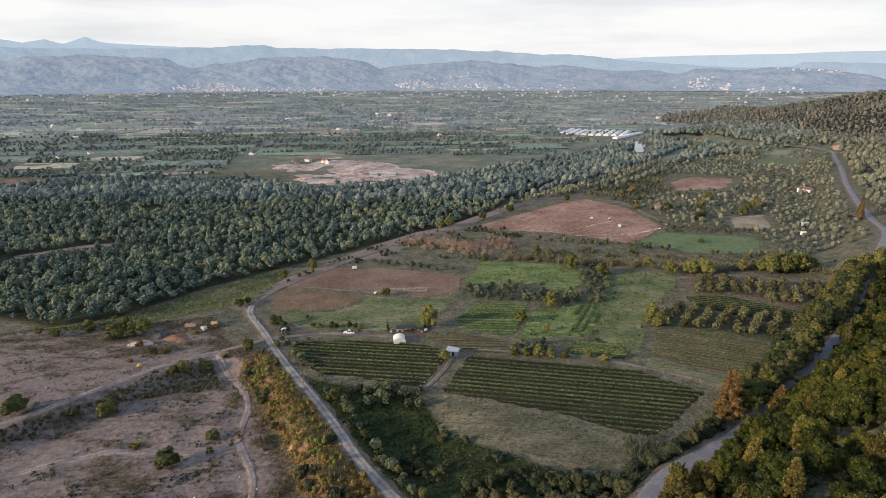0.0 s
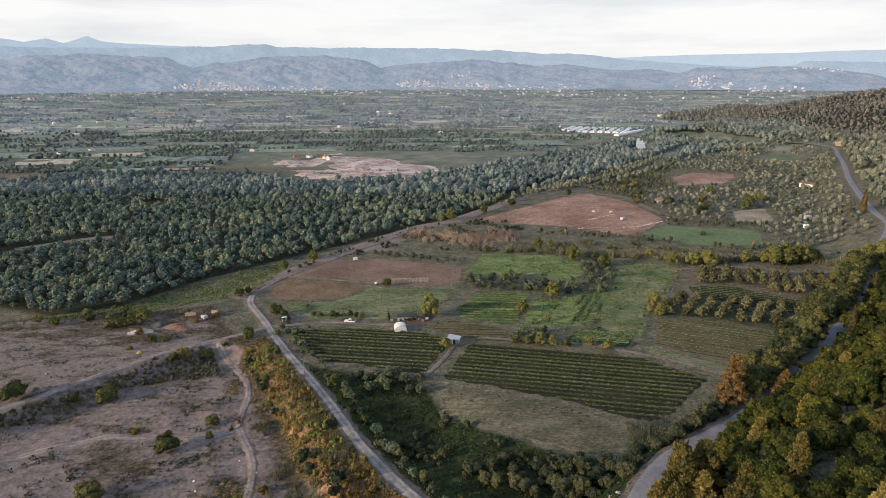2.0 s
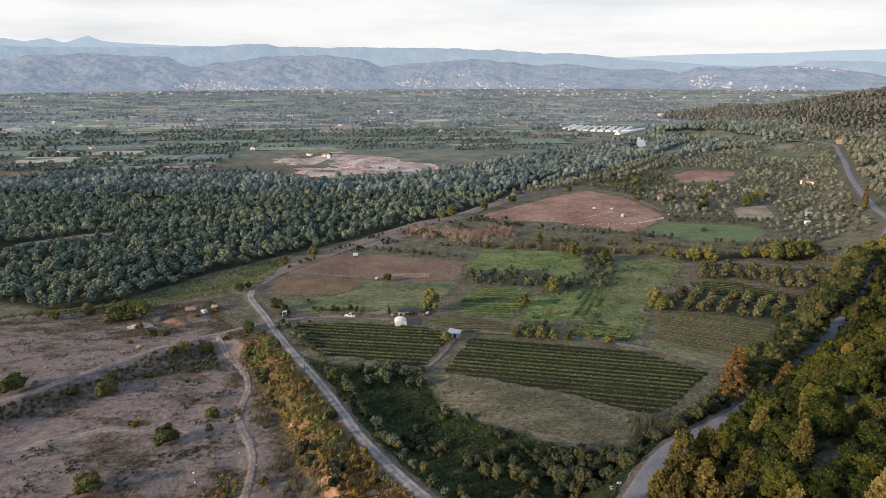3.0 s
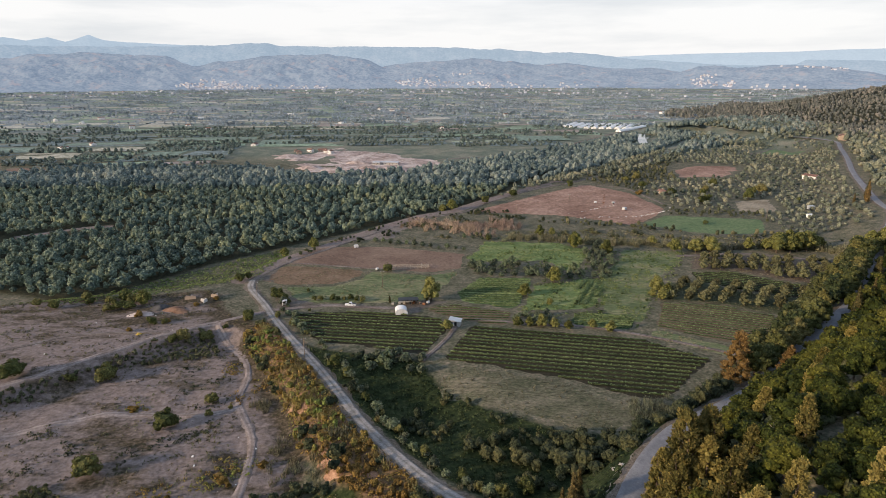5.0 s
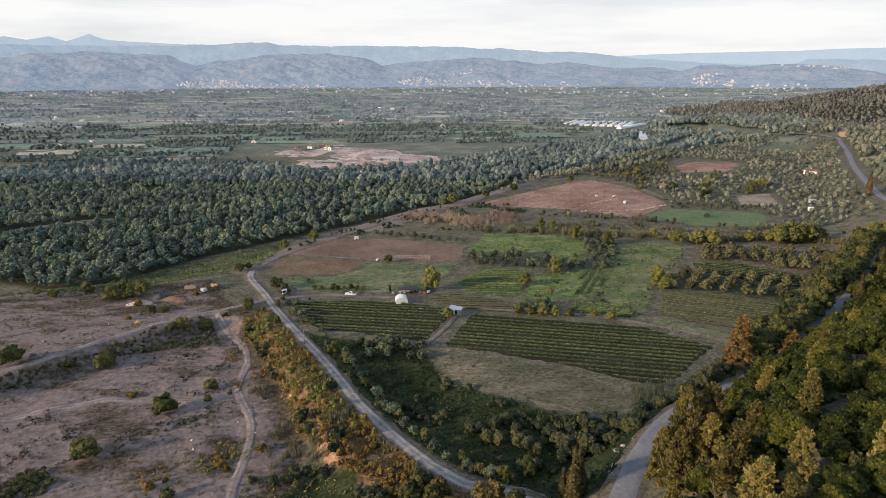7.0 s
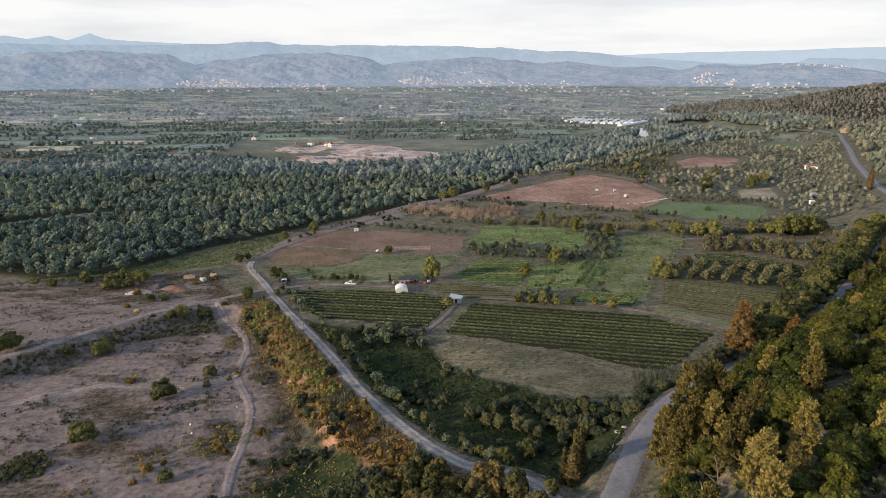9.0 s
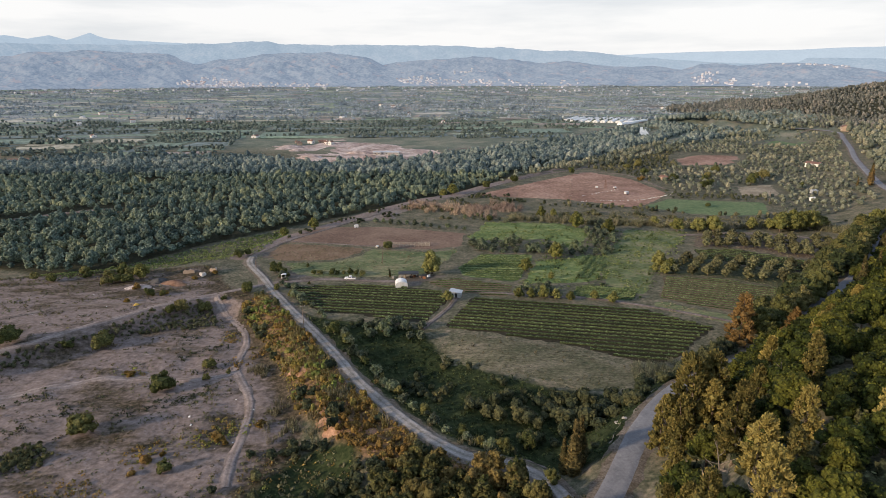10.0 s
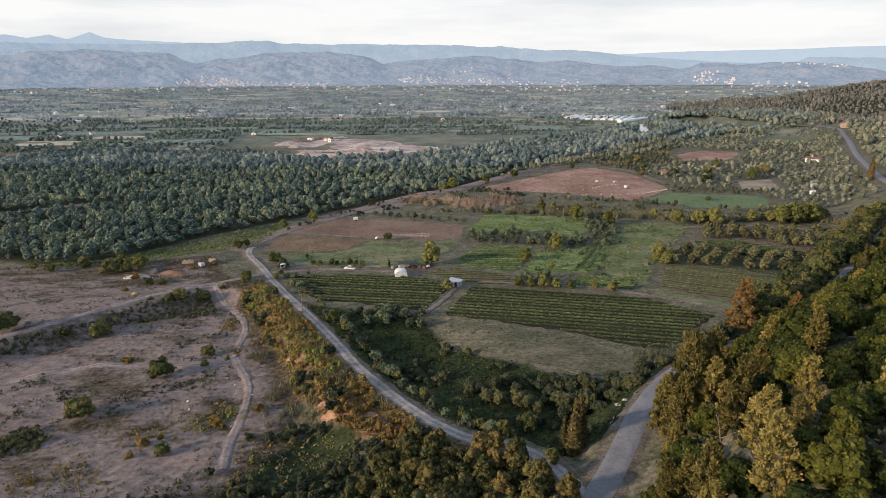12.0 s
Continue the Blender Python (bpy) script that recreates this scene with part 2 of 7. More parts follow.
def round_lobes(r, n, rad, low, high):
    """Lobes of a broad crown between two heights."""
    out = [(0, 0, (low + high) / 2, rad * 0.78, (high - low) * 0.46)]
    for i in range(n):
        a = r.uniform(0, 6.283)
        k = r.uniform(0.35, 0.75) * rad
        z = r.uniform(low + 0.25 * (high - low), high - 0.22 * (high - low))
        k *= 1.0 - 0.45 * max(0, (z - low) / (high - low) - 0.5) * 2
        out.append((k * math.cos(a), k * math.sin(a), z, rad * r.uniform(0.3, 0.48), (high - low) * r.uniform(0.18, 0.28)))
    return out


def needle_quads(r, P, D, length, width):
    """Sprays of needles: narrow blades that point outward and up from each clump."""
    n = len(P)
    D = D / (np.linalg.norm(D, axis=1)[:, None] + 1e-9)
    a = np.cross(D, r.normal(size=(n, 3)))
    a /= np.linalg.norm(a, axis=1)[:, None] + 1e-9
    k = (length * r.uniform(0.6, 1.35, n))[:, None]
    w = (width * r.uniform(0.6, 1.4, n))[:, None]
    V = np.stack([P - a * w * 0.6, P + a * w * 0.6, P + D * k * 0.7 + a * w, P + D * k - a * w * 0.4], 1)
    return V.reshape(-1, 3), np.arange(n * 4).reshape(n, 4)


def pine_crown(r, lobes, per, length=0.55, width=0.17, core=0.82):
    """Feathery clumps of upswept needle sprays round inner cores tinted dark as painted shade."""
    P, D, T, S = [], [], [], []
    for x, y, z, rx, rz in lobes:
        d = r.normal(size=(per, 3))
        d[:, 2] = np.abs(d[:, 2]) * 0.9 - 0.25
        d /= np.linalg.norm(d, axis=1)[:, None]
        P.append(np.array([x, y, z]) + d * r.uniform(0.55, 0.95, (per, 1)) * np.array([rx, rx, rz]))
        away = np.array([x, y, 0.0]) / (math.hypot(x, y) + 0.4)
        D.append(d * 0.7 + away * 0.5 + np.array([0, 0, 0.75]) + r.normal(size=(per, 3)) * 0.22)
        n_ = d * 0.8 + away * 0.5 + np.array([0, 0, 0.25]) + r.normal(size=(per, 3)) * 0.25
        S.append(n_ / np.linalg.norm(n_, axis=1)[:, None])
        T.append(np.clip(r.normal(0.5, 0.2, per) + r.uniform(-0.2, 0.2), 0, 1))
    V, Q = needle_quads(r, np.concatenate(P), np.concatenate(D), length, width)
    V, Q, T, S = [V], [Q], [np.concatenate(T)], [np.repeat(np.concatenate(S), 4, axis=0)]
    n = len(V[0])
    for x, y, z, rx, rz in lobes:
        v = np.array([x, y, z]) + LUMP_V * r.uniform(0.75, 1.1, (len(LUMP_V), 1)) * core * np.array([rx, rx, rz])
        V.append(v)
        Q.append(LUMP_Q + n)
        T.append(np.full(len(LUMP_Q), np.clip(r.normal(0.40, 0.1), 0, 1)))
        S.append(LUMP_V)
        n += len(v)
    return np.concatenate(V), np.concatenate(Q), np.concatenate(T), np.concatenate(S)


def dome_lobes(r, n, rad, low, high):
    """A crown that shows many small rounded heads, as seen from above."""
    out = [(0, 0, low + 0.42 * (high - low), rad * 0.72, (high - low) * 0.48)]
    for i in range(n):
        f = math.sqrt((i + 0.5) / n)
        a = i * 2.4 + r.uniform(-0.5, 0.5)
        k = rad * 0.78 * f * r.uniform(0.85, 1.1)
        z = low + (high - low) * (0.84 - 0.52 * f * f) * r.uniform(0.9, 1.08)
        q = rad * r.uniform(0.24, 0.38)
        out.append((k * math.cos(a), k * math.sin(a), z, q, q * r.uniform(0.75, 1.0)))
    return out


def pine_lobes(r, n, rad, low, high):
    """Flattened tufts on whorls that narrow to the top, uneven from side to side."""
    out = []
    lean = r.uniform(-0.08, 0.08, 2)
    for i in range(n):
        f = (i + r.uniform(0, 0.8)) / n
        z = low + (high - low) * f
        reach = rad * (0.35 + 1.1 * math.sin(math.pi * min(0.98, 0.22 + 0.78 * f)) * (1 - 0.55 * f)) * r.uniform(0.5, 1.0)
        a = i * 2.4 + r.uniform(-0.5, 0.5)
        out.append((reach * 0.62 * math.cos(a) + lean[0] * z, reach * 0.62 * math.sin(a) + lean[1] * z, z, rad * r.uniform(0.17, 0.32) * (1.1 - 0.5 * f), (high - low) * r.uniform(0.045, 0.085)))
    out.append((lean[0] * high, lean[1] * high, high - 0.3, rad * 0.2, (high - low) * 0.1))
    return out


def tube(pts, radii, sides=6):
    p = np.array(pts, float)
    t = np.gradient(p, axis=0)
    t /= np.linalg.norm(t, axis=1)[:, None]
    a = np.cross(t, np.array([0.31, 0.95, 0.12]))
    a /= np.linalg.norm(a, axis=1)[:, None]
    b = np.cross(t, a)
    k = np.arange(sides) * 2 * math.pi / sides
    rr = np.array(radii)[:, None, None]
    V = p[:, None] + rr * (np.cos(k)[None, :, None] * a[:, None] + np.sin(k)[None, :, None] * b[:, None])
    i = np.arange(len(p) - 1)[:, None] * sides
    j = np.arange(sides)
    Q = np.stack([i + j, i + (j + 1) % sides, i + sides + (j + 1) % sides, i + sides + j], -1).reshape(-1, 4)
    return V.reshape(-1, 3), Q


def trunk_of(r, height, rad, limbs=4, reach=2.0, lean=0.05):
    """A tapered trunk with limbs that rise into the crown."""
    dx, dy = r.uniform(-lean, lean, 2) * height
    zs = np.linspace(-0.4, height, 5)
    path = [(dx * (z / height) ** 2, dy * (z / height) ** 2, z) for z in zs]
    out = [tube(path, [rad * 1.35, rad, rad * 0.8, rad * 0.55, rad * 0.2])]
    for i in range(limbs):
        k = r.uniform(0.4, 0.85)
        a = i * 2.4 + r.uniform(-0.4, 0.4)
        b = np.array([dx * k * k, dy * k * k, height * k])
        e = b + np.array([math.cos(a), math.sin(a), r.uniform(0.3, 0.8)]) * reach * r.uniform(0.6, 1)
        m = (b + e) / 2 - np.array([0, 0, 0.1 * reach])
        out.append(tube([b, m, e], [rad * 0.45, rad * 0.3, rad * 0.1], 5))
    return join(*out)


def cone_blades(r, n, rad, low, high, width, spread=0.25):
    """Upright blades: reeds and canes."""
    a = r.uniform(0, 6.283, n)
    k = rad * np.sqrt(r.uniform(0, 1, n))
    x, y = k * np.cos(a), k * np.sin(a)
    z = r.uniform(low, high, n)
    lx, ly = x * spread + r.normal(0, 0.12, n) * z, y * spread + r.normal(0, 0.12, n) * z
    b = r.uniform(0, 3.14, n)
    w = width * r.uniform(0.6, 1.3, n)
    ux, uy = np.cos(b) * w, np.sin(b) * w
    o = np.zeros(n)
    V = np.stack([np.stack([x - ux, y - uy, o - 0.2], 1), np.stack([x + ux, y + uy, o - 0.2], 1),
                  np.stack([x + lx + ux, y + ly + uy, z], 1), np.stack([x + lx - ux * 0.3, y + ly - uy * 0.3, z * 1.04], 1)], 1)
    return V.reshape(-1, 3), np.arange(n * 4).reshape(n, 4), r.uniform(0, 1, n), np.tile([0.0, 0.0, 1.0], (n * 4, 1)) + r.normal(0, 0.5, (n * 4, 3))


def plant_mass(name, templates, XY, scale, material, seed=0, label="", category="", tilt_z=0.15, flat=None, sink=0.0):
    """Many plants in one mesh, of kind stuff."""
    r = np.random.RandomState(seed)
    n = len(XY)
    which = r.randint(0, len(templates), n)
    Z = h(XY[:, 0], XY[:, 1]) - sink if flat is None else np.full(n, flat)
    S = scale * (0.6 + 0.85 * r.beta(1.6, 1.8, n))
    A = r.uniform(0, 6.283, n)
    H = r.uniform(1 - tilt_z, 1 + tilt_z, n)
    tone = np.clip(0.5 + 0.34 * wave(XY[:, 0], XY[:, 1], 90, seed) + r.normal(0, 0.2, n), 0, 1)
    VV, QQ, TT, RR, NN, base = [], [], [], [], [], 0
    for t, (V, Q, T, S_) in enumerate(templates):
        m = which == t
        k = m.sum()
        if not k:
            continue
        c, s = np.cos(A[m])[:, None] * S[m][:, None], np.sin(A[m])[:, None] * S[m][:, None]
        X = c * V[None, :, 0] - s * V[None, :, 1] + XY[m, 0][:, None]
        Y = s * V[None, :, 0] + c * V[None, :, 1] + XY[m, 1][:, None]
        W = (S[m] * H[m])[:, None] * V[None, :, 2] + Z[m][:, None]
        VV.append(np.stack([X, Y, W], -1).reshape(-1, 3))
        QQ.append((Q[None] + (np.arange(k) * len(V))[:, None, None] + base).reshape(-1, Q.shape[1]))
        base += k * len(V)
        ca_, sa_ = np.cos(A[m])[:, None], np.sin(A[m])[:, None]
        NN.append(np.stack([ca_ * S_[None, :, 0] - sa_ * S_[None, :, 1], sa_ * S_[None, :, 0] + ca_ * S_[None, :, 1], np.tile(S_[:, 2], (k, 1))], -1).reshape(-1, 3))
        TT.append(np.tile(T, k))
        RR.append(np.repeat(tone[m], len(Q)))
    ob = mesh(name, np.concatenate(VV), np.concatenate(QQ), material, None, False, np.concatenate(NN), tint=np.concatenate(TT), tree=np.concatenate(RR))
    return tagged(ob, label, category, kind="stuff")


# ---- materials ----
def node_tools(name):
    m = bpy.data.materials.new(name)
    m.use_nodes = True
    nt = m.node_tree
    bsdf = nt.nodes["Principled BSDF"]

    def add(kind, **values):
        n = nt.nodes.new(kind)
        for key, v in values.items():
            n.inputs[key.replace("_", " ")].default_value = v
        return n
    return m, nt, bsdf, add, nt.links.new


def ramp(add, stops):
    n = add("ShaderNodeValToRGB")
    cr = n.color_ramp
    while len(cr.elements) < len(stops):
        cr.elements.new(0.5)
    for e, (p, c) in zip(cr.elements, stops):
        e.position = p
        e.color = (*c, 1)
    return n


def surface(name, colours, big=18.0, small=1.2, rough=0.92, bump=0.4, contrast=1.6, spec=0.15, stretch=(1, 1, 1), turn=0.0, balance=0.45, speck=0.55):
    """Ground, masonry and the like: a ramp of colours over coarse and fine noise, with fine relief. Sizes in metres."""
    m, nt, bsdf, add, link = node_tools(name)
    co = add("ShaderNodeNewGeometry")
    mp = add("ShaderNodeMapping")
    mp.inputs["Scale"].default_value = stretch
    mp.inputs["Rotation"].default_value = (0, 0, turn)
    link(co.outputs["Position"], mp.inputs[0])
    a = add("ShaderNodeTexNoise", Scale=1 / big, Detail=5.0, Roughness=0.6)
    b = add("ShaderNodeTexNoise", Scale=1 / small, Detail=6.0, Roughness=0.65)
    link(mp.outputs[0], a.inputs["Vector"])
    link(mp.outputs[0], b.inputs["Vector"])
    mix = add("ShaderNodeMix")
    mix.inputs[0].default_value = balance
    link(a.outputs[0], mix.inputs[2])
    link(b.outputs[0], mix.inputs[3])
    n = len(colours)
    lo, hi = 0.5 - 0.17 / contrast, 0.5 + 0.17 / contrast
    rp = ramp(add, [(lo + (hi - lo) * i / (n - 1), c) for i, c in enumerate(colours)])
    link(mix.outputs[0], rp.inputs[0])
    # single tufts, clods and stains
    sn = add("ShaderNodeTexNoise", Scale=0.55 / small, Detail=5.0, Roughness=0.8)
    link(mp.outputs[0], sn.inputs["Vector"])
    sr = ramp(add, [(0.36, (0.35, 0.36, 0.34)), (0.47, (0.9, 0.9, 0.9)), (0.55, (1.05, 1.05, 1.05)), (0.66, (1.6, 1.58, 1.5))])
    link(sn.outputs[0], sr.inputs[0])
    sm = add("ShaderNodeMix")
    sm.data_type = "RGBA"
    sm.blend_type = "MULTIPLY"
    sm.inputs[0].default_value = speck
    link(rp.outputs[0], sm.inputs[6])
    link(sr.outputs[0], sm.inputs[7])
    link(sm.outputs[2], bsdf.inputs["Base Color"])
    bp = add("ShaderNodeBump", Strength=bump, Distance=small * 0.3)
    link(b.outputs[0], bp.inputs["Height"])
    link(bp.outputs[0], bsdf.inputs["Normal"])
    bsdf.inputs["Roughness"].default_value = rough
    bsdf.inputs["Specular IOR Level"].default_value = spec
    return m


def furrowed(name, colours, gap, turn, depth=0.5, big=25.0, small=1.0, amount=0.5, bump=0.5):
    """Worked soil or drilled crop: colour over noise, with rows every gap metres."""
    m = surface(name, colours, big, small, bump=bump)
    nt = m.node_tree
    add = nt.nodes.new
    link = nt.links.new
    geo = add("ShaderNodeNewGeometry")
    mp = add("ShaderNodeMapping")
    mp.inputs["Rotation"].default_value = (0, 0, turn)
    wv = add("ShaderNodeTexWave")
    wv.bands_direction = "Y"
    wv.inputs["Scale"].default_value = 0.314159 / gap
    wv.inputs["Distortion"].default_value = 1.4
    wv.inputs["Detail"].default_value = 3.0
    wv.inputs["Detail Scale"].default_value = 0.6
    link(geo.outputs["Position"], mp.inputs[0])
    link(mp.outputs[0], wv.inputs["Vector"])
    bsdf = nt.nodes["Principled BSDF"]
    old = bsdf.inputs["Base Color"].links[0].from_socket
    mx = add("ShaderNodeMix")
    mx.data_type = "RGBA"
    mx.blend_type = "MULTIPLY"
    mx.inputs[0].default_value = amount
    rp = add("ShaderNodeValToRGB")
    rp.color_ramp.elements[0].color = (depth, depth, depth, 1)
    rp.color_ramp.elements[1].color = (1, 1, 1, 1)
    link(wv.outputs[0], rp.inputs[0])
    link(old, mx.inputs[6])
    link(rp.outputs[0], mx.inputs[7])
    link(mx.outputs[2], bsdf.inputs["Base Color"])
    return m


def foliage(name, stops, other, single=True, rough=0.75, spec=0.15, shift=0.55, grain=1.6, level=1.0, mottle=1.0):
    """Leaves: a ramp over each clump's own number, part turned towards another colour from plant to plant."""
    m, nt, bsdf, add, link = node_tools(name)
    at = add("ShaderNodeAttribute")
    at.attribute_name = "tint"
    rp = ramp(add, [(i / (len(stops) - 1), tuple(1.4 * level * v for v in c)) for i, c in enumerate(stops)])
    link(at.outputs["Fac"], rp.inputs[0])
    if single:
        who = add("ShaderNodeObjectInfo").outputs["Random"]
    else:
        tr = add("ShaderNodeAttribute")
        tr.attribute_name = "tree"
        who = tr.outputs["Fac"]
    mr = add("ShaderNodeMapRange")
    mr.inputs[1].default_value = 0.35
    mr.inputs[2].default_value = 1.0
    mr.inputs[4].default_value = shift
    link(who, mr.inputs[0])
    mx = add("ShaderNodeMix")
    mx.data_type = "RGBA"
    mx.inputs[7].default_value = (*(1.3 * level * v for v in other), 1)
    link(mr.outputs[0], mx.inputs[0])
    link(rp.outputs[0], mx.inputs[6])
    hv = add("ShaderNodeHueSaturation")
    mv = add("ShaderNodeMath")
    mv.operation = "MULTIPLY_ADD"
    mv.inputs[1].default_value = 0.75
    mv.inputs[2].default_value = 0.62
    link(who, mv.inputs[0])
    link(mv.outputs[0], hv.inputs["Value"])
    link(mx.outputs[2], hv.inputs["Color"])
    # leaf grain: light and dark sprays within each clump
    geo = add("ShaderNodeNewGeometry")
    gn = add("ShaderNodeTexNoise", Scale=grain, Detail=3.0, Roughness=0.7)
    link(geo.outputs["Position"], gn.inputs["Vector"])
    gr = ramp(add, [(0.36, (0.38, 0.38, 0.38)), (0.5, (0.92, 0.92, 0.92)), (0.66, (1.5, 1.5, 1.45))])
    link(gn.outputs[0], gr.inputs[0])
    gm = add("ShaderNodeMix")
    gm.data_type = "RGBA"
    gm.blend_type = "MULTIPLY"
    gm.inputs[0].default_value = mottle
    link(hv.outputs[0], gm.inputs[6])
    link(gr.outputs[0], gm.inputs[7])
    out_col = gm.outputs[2]
    gb = add("ShaderNodeBump", Strength=0.9, Distance=0.5 / grain)
    link(gn.outputs[0], gb.inputs["Height"])
    link(gb.outputs[0], bsdf.inputs["Normal"])
    link(out_col, bsdf.inputs["Base Color"])
    bsdf.inputs["Roughness"].default_value = rough
    bsdf.inputs["Specular IOR Level"].default_value = spec
    # thin leaves let light through
    tl = add("ShaderNodeBsdfTranslucent")
    link(out_col, tl.inputs["Color"])
    ms = add("ShaderNodeMixShader")
    ms.inputs[0].default_value = 0.2
    link(bsdf.outputs[0], ms.inputs[1])
    link(tl.outputs[0], ms.inputs[2])
    link(ms.outputs[0], nt.nodes["Material Output"].inputs["Surface"])
    return m


def plain(name, colour, rough=0.6, metal=0.0, vary=0.12, size=0.5):
    """Paint, metal, plaster: one colour with slight soiling."""
    lo = tuple(c * (1 - vary) for c in colour)
    hi = tuple(min(1, c * (1 + vary)) for c in colour)
    m = surface(name, [lo, colour, hi], size * 4, size * 0.3, rough, 0.1, spec=0.35, speck=0.1)
    m.node_tree.nodes["Principled BSDF"].inputs["Metallic"].default_value = metal
    return m


M = {}
M["asphalt"] = surface("asphalt", [(0.165, 0.165, 0.172), (0.205, 0.205, 0.212), (0.255, 0.253, 0.256)], 9, 0.7, 0.85, 0.15, speck=0.2)
M["gravel"] = surface("gravel", [(0.190, 0.175, 0.158), (0.285, 0.262, 0.240), (0.375, 0.350, 0.325)], 5, 0.5, 0.95, 0.4, speck=0.3)
M["track"] = surface("track", [(0.13, 0.105, 0.09), (0.185, 0.155, 0.14), (0.25, 0.215, 0.195)], 6, 0.6, 0.95, 0.4)
M["sand_track"] = surface("sand_track", [(0.195, 0.158, 0.140), (0.265, 0.220, 0.200), (0.32, 0.272, 0.252)], 5, 0.9, 0.95, 0.4, speck=0.5)


def wheel_marks(m, amount):
    """Two paler, packed wheel lines, with a weedy crown between them and dull ragged edges."""
    nt = m.node_tree
    add, link = nt.nodes.new, nt.links.new
    bsdf = nt.nodes["Principled BSDF"]
    at = add("ShaderNodeAttribute")
    at.attribute_name = "across"
    side = add("ShaderNodeMath")
    side.operation = "ABSOLUTE"
    link(at.outputs["Fac"], side.inputs[0])
    geo = add("ShaderNodeNewGeometry")
    nz = add("ShaderNodeTexNoise")
    nz.inputs["Scale"].default_value = 0.5
    nz.inputs["Detail"].default_value = 5.0
    link(geo.outputs["Position"], nz.inputs["Vector"])
    k = add("ShaderNodeMath")
    k.operation = "MULTIPLY_ADD"
    k.inputs[1].default_value = 0.5
    link(nz.outputs[0], k.inputs[0])
    link(side.outputs[0], k.inputs[2])
    rp = add("ShaderNodeValToRGB")
    stops = [(0.24, (0.58, 0.60, 0.52)), (0.45, (0.95, 0.94, 0.92)), (0.72, (1.12, 1.12, 1.12)), (0.95, (0.86, 0.85, 0.82)), (1.0, (0.62, 0.61, 0.56))]
    while len(rp.color_ramp.elements) < len(stops):
        rp.color_ramp.elements.new(0.5)
    for e, (p, c) in zip(rp.color_ramp.elements, stops):
        e.position, e.color = p, (*c, 1)
    link(k.outputs[0], rp.inputs[0])
    mx = add("ShaderNodeMix")
    mx.data_type, mx.blend_type = "RGBA", "MULTIPLY"
    mx.inputs[0].default_value = amount
    link(bsdf.inputs["Base Color"].links[0].from_socket, mx.inputs[6])
    link(rp.outputs[0], mx.inputs[7])
    link(mx.outputs[2], bsdf.inputs["Base Color"])


wheel_marks(M["gravel"], 0.8)
wheel_marks(M["track"], 0.8)
wheel_marks(M["sand_track"], 0.6)
M["verge"] = surface("verge", [(0.10, 0.08, 0.055), (0.15, 0.125, 0.098), (0.21, 0.18, 0.15)], 4, 0.5, 0.95, 0.5)
M["soil_brown"] = furrowed("soil_brown", [(0.144, 0.092, 0.066), (0.213, 0.144, 0.105), (0.276, 0.196, 0.143)], 1.6, 0.14, 0.55)
M["soil_rough"] = surface("soil_rough", [(0.120, 0.090, 0.050), (0.186, 0.126, 0.081), (0.234, 0.168, 0.112)], 14, 1.0, 0.95, 0.6)
M["soil_red"] = furrowed("soil_red", [(0.21, 0.120, 0.085), (0.325, 0.200, 0.145), (0.45, 0.30, 0.228)], 4.2, 0.45, 0.6, 30, 2.2)
# soil darkened: the shade between vine rows is painted into its colour
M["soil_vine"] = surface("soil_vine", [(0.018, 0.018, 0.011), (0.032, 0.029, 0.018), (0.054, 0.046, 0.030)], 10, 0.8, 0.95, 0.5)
M["soil_vine_dry"] = surface("soil_vine_dry", [(0.09, 0.07, 0.042), (0.135, 0.105, 0.068), (0.18, 0.14, 0.095)], 10, 0.8, 0.95, 0.5)
M["dry_grass"] = surface("dry_grass", [(0.064, 0.072, 0.038), (0.128, 0.122, 0.076), (0.205, 0.180, 0.125)], 15, 0.9, 0.95, 0.7, stretch=(0.7, 1.4, 1), turn=0.2, speck=0.9)
M["meadow"] = surface("meadow", [(0.081, 0.123, 0.045), (0.147, 0.204, 0.074), (0.254, 0.268, 0.118)], 12, 1.0, 0.95, 0.7, speck=0.85, stretch=(0.55, 1.4, 1), turn=0.3)
M["meadow_mixed"] = surface("meadow_mixed", [(0.073, 0.103, 0.044), (0.143, 0.171, 0.080), (0.259, 0.229, 0.137)], 14, 1.0, 0.95, 0.7, speck=0.85, stretch=(0.5, 1.5, 1), turn=-0.2)
M["crop_green"] = furrowed("crop_green", [(0.076, 0.127, 0.046), (0.132, 0.205, 0.076), (0.213, 0.253, 0.113)], 3.0, 0.05, 0.35, 20, 0.9, 0.8)
M["crop_dark"] = furrowed("crop_dark", [(0.030, 0.052, 0.024), (0.055, 0.090, 0.040), (0.085, 0.125, 0.058)], 2.2, 0.22, 0.45, 14, 0.8, 0.8)
M["dark_grass"] = surface("dark_grass", [(0.040, 0.050, 0.026), (0.066, 0.078, 0.042), (0.110, 0.105, 0.064)], 9, 0.9, 0.95, 0.6, speck=0.8)
M["soil_orchard"] = surface("soil_orchard", [(0.085, 0.066, 0.045), (0.135, 0.106, 0.078), (0.19, 0.150, 0.115)], 10, 0.9, 0.95, 0.6, speck=0.7)
M["lawn_green"] = surface("lawn_green", [(0.085, 0.135, 0.062), (0.125, 0.175, 0.080), (0.17, 0.205, 0.105)], 18, 1.5, 0.95, 0.4)
M["tan_plot"] = surface("tan_plot", [(0.20, 0.165, 0.11), (0.29, 0.245, 0.175), (0.36, 0.31, 0.23)], 12, 1.2, 0.95, 0.5)
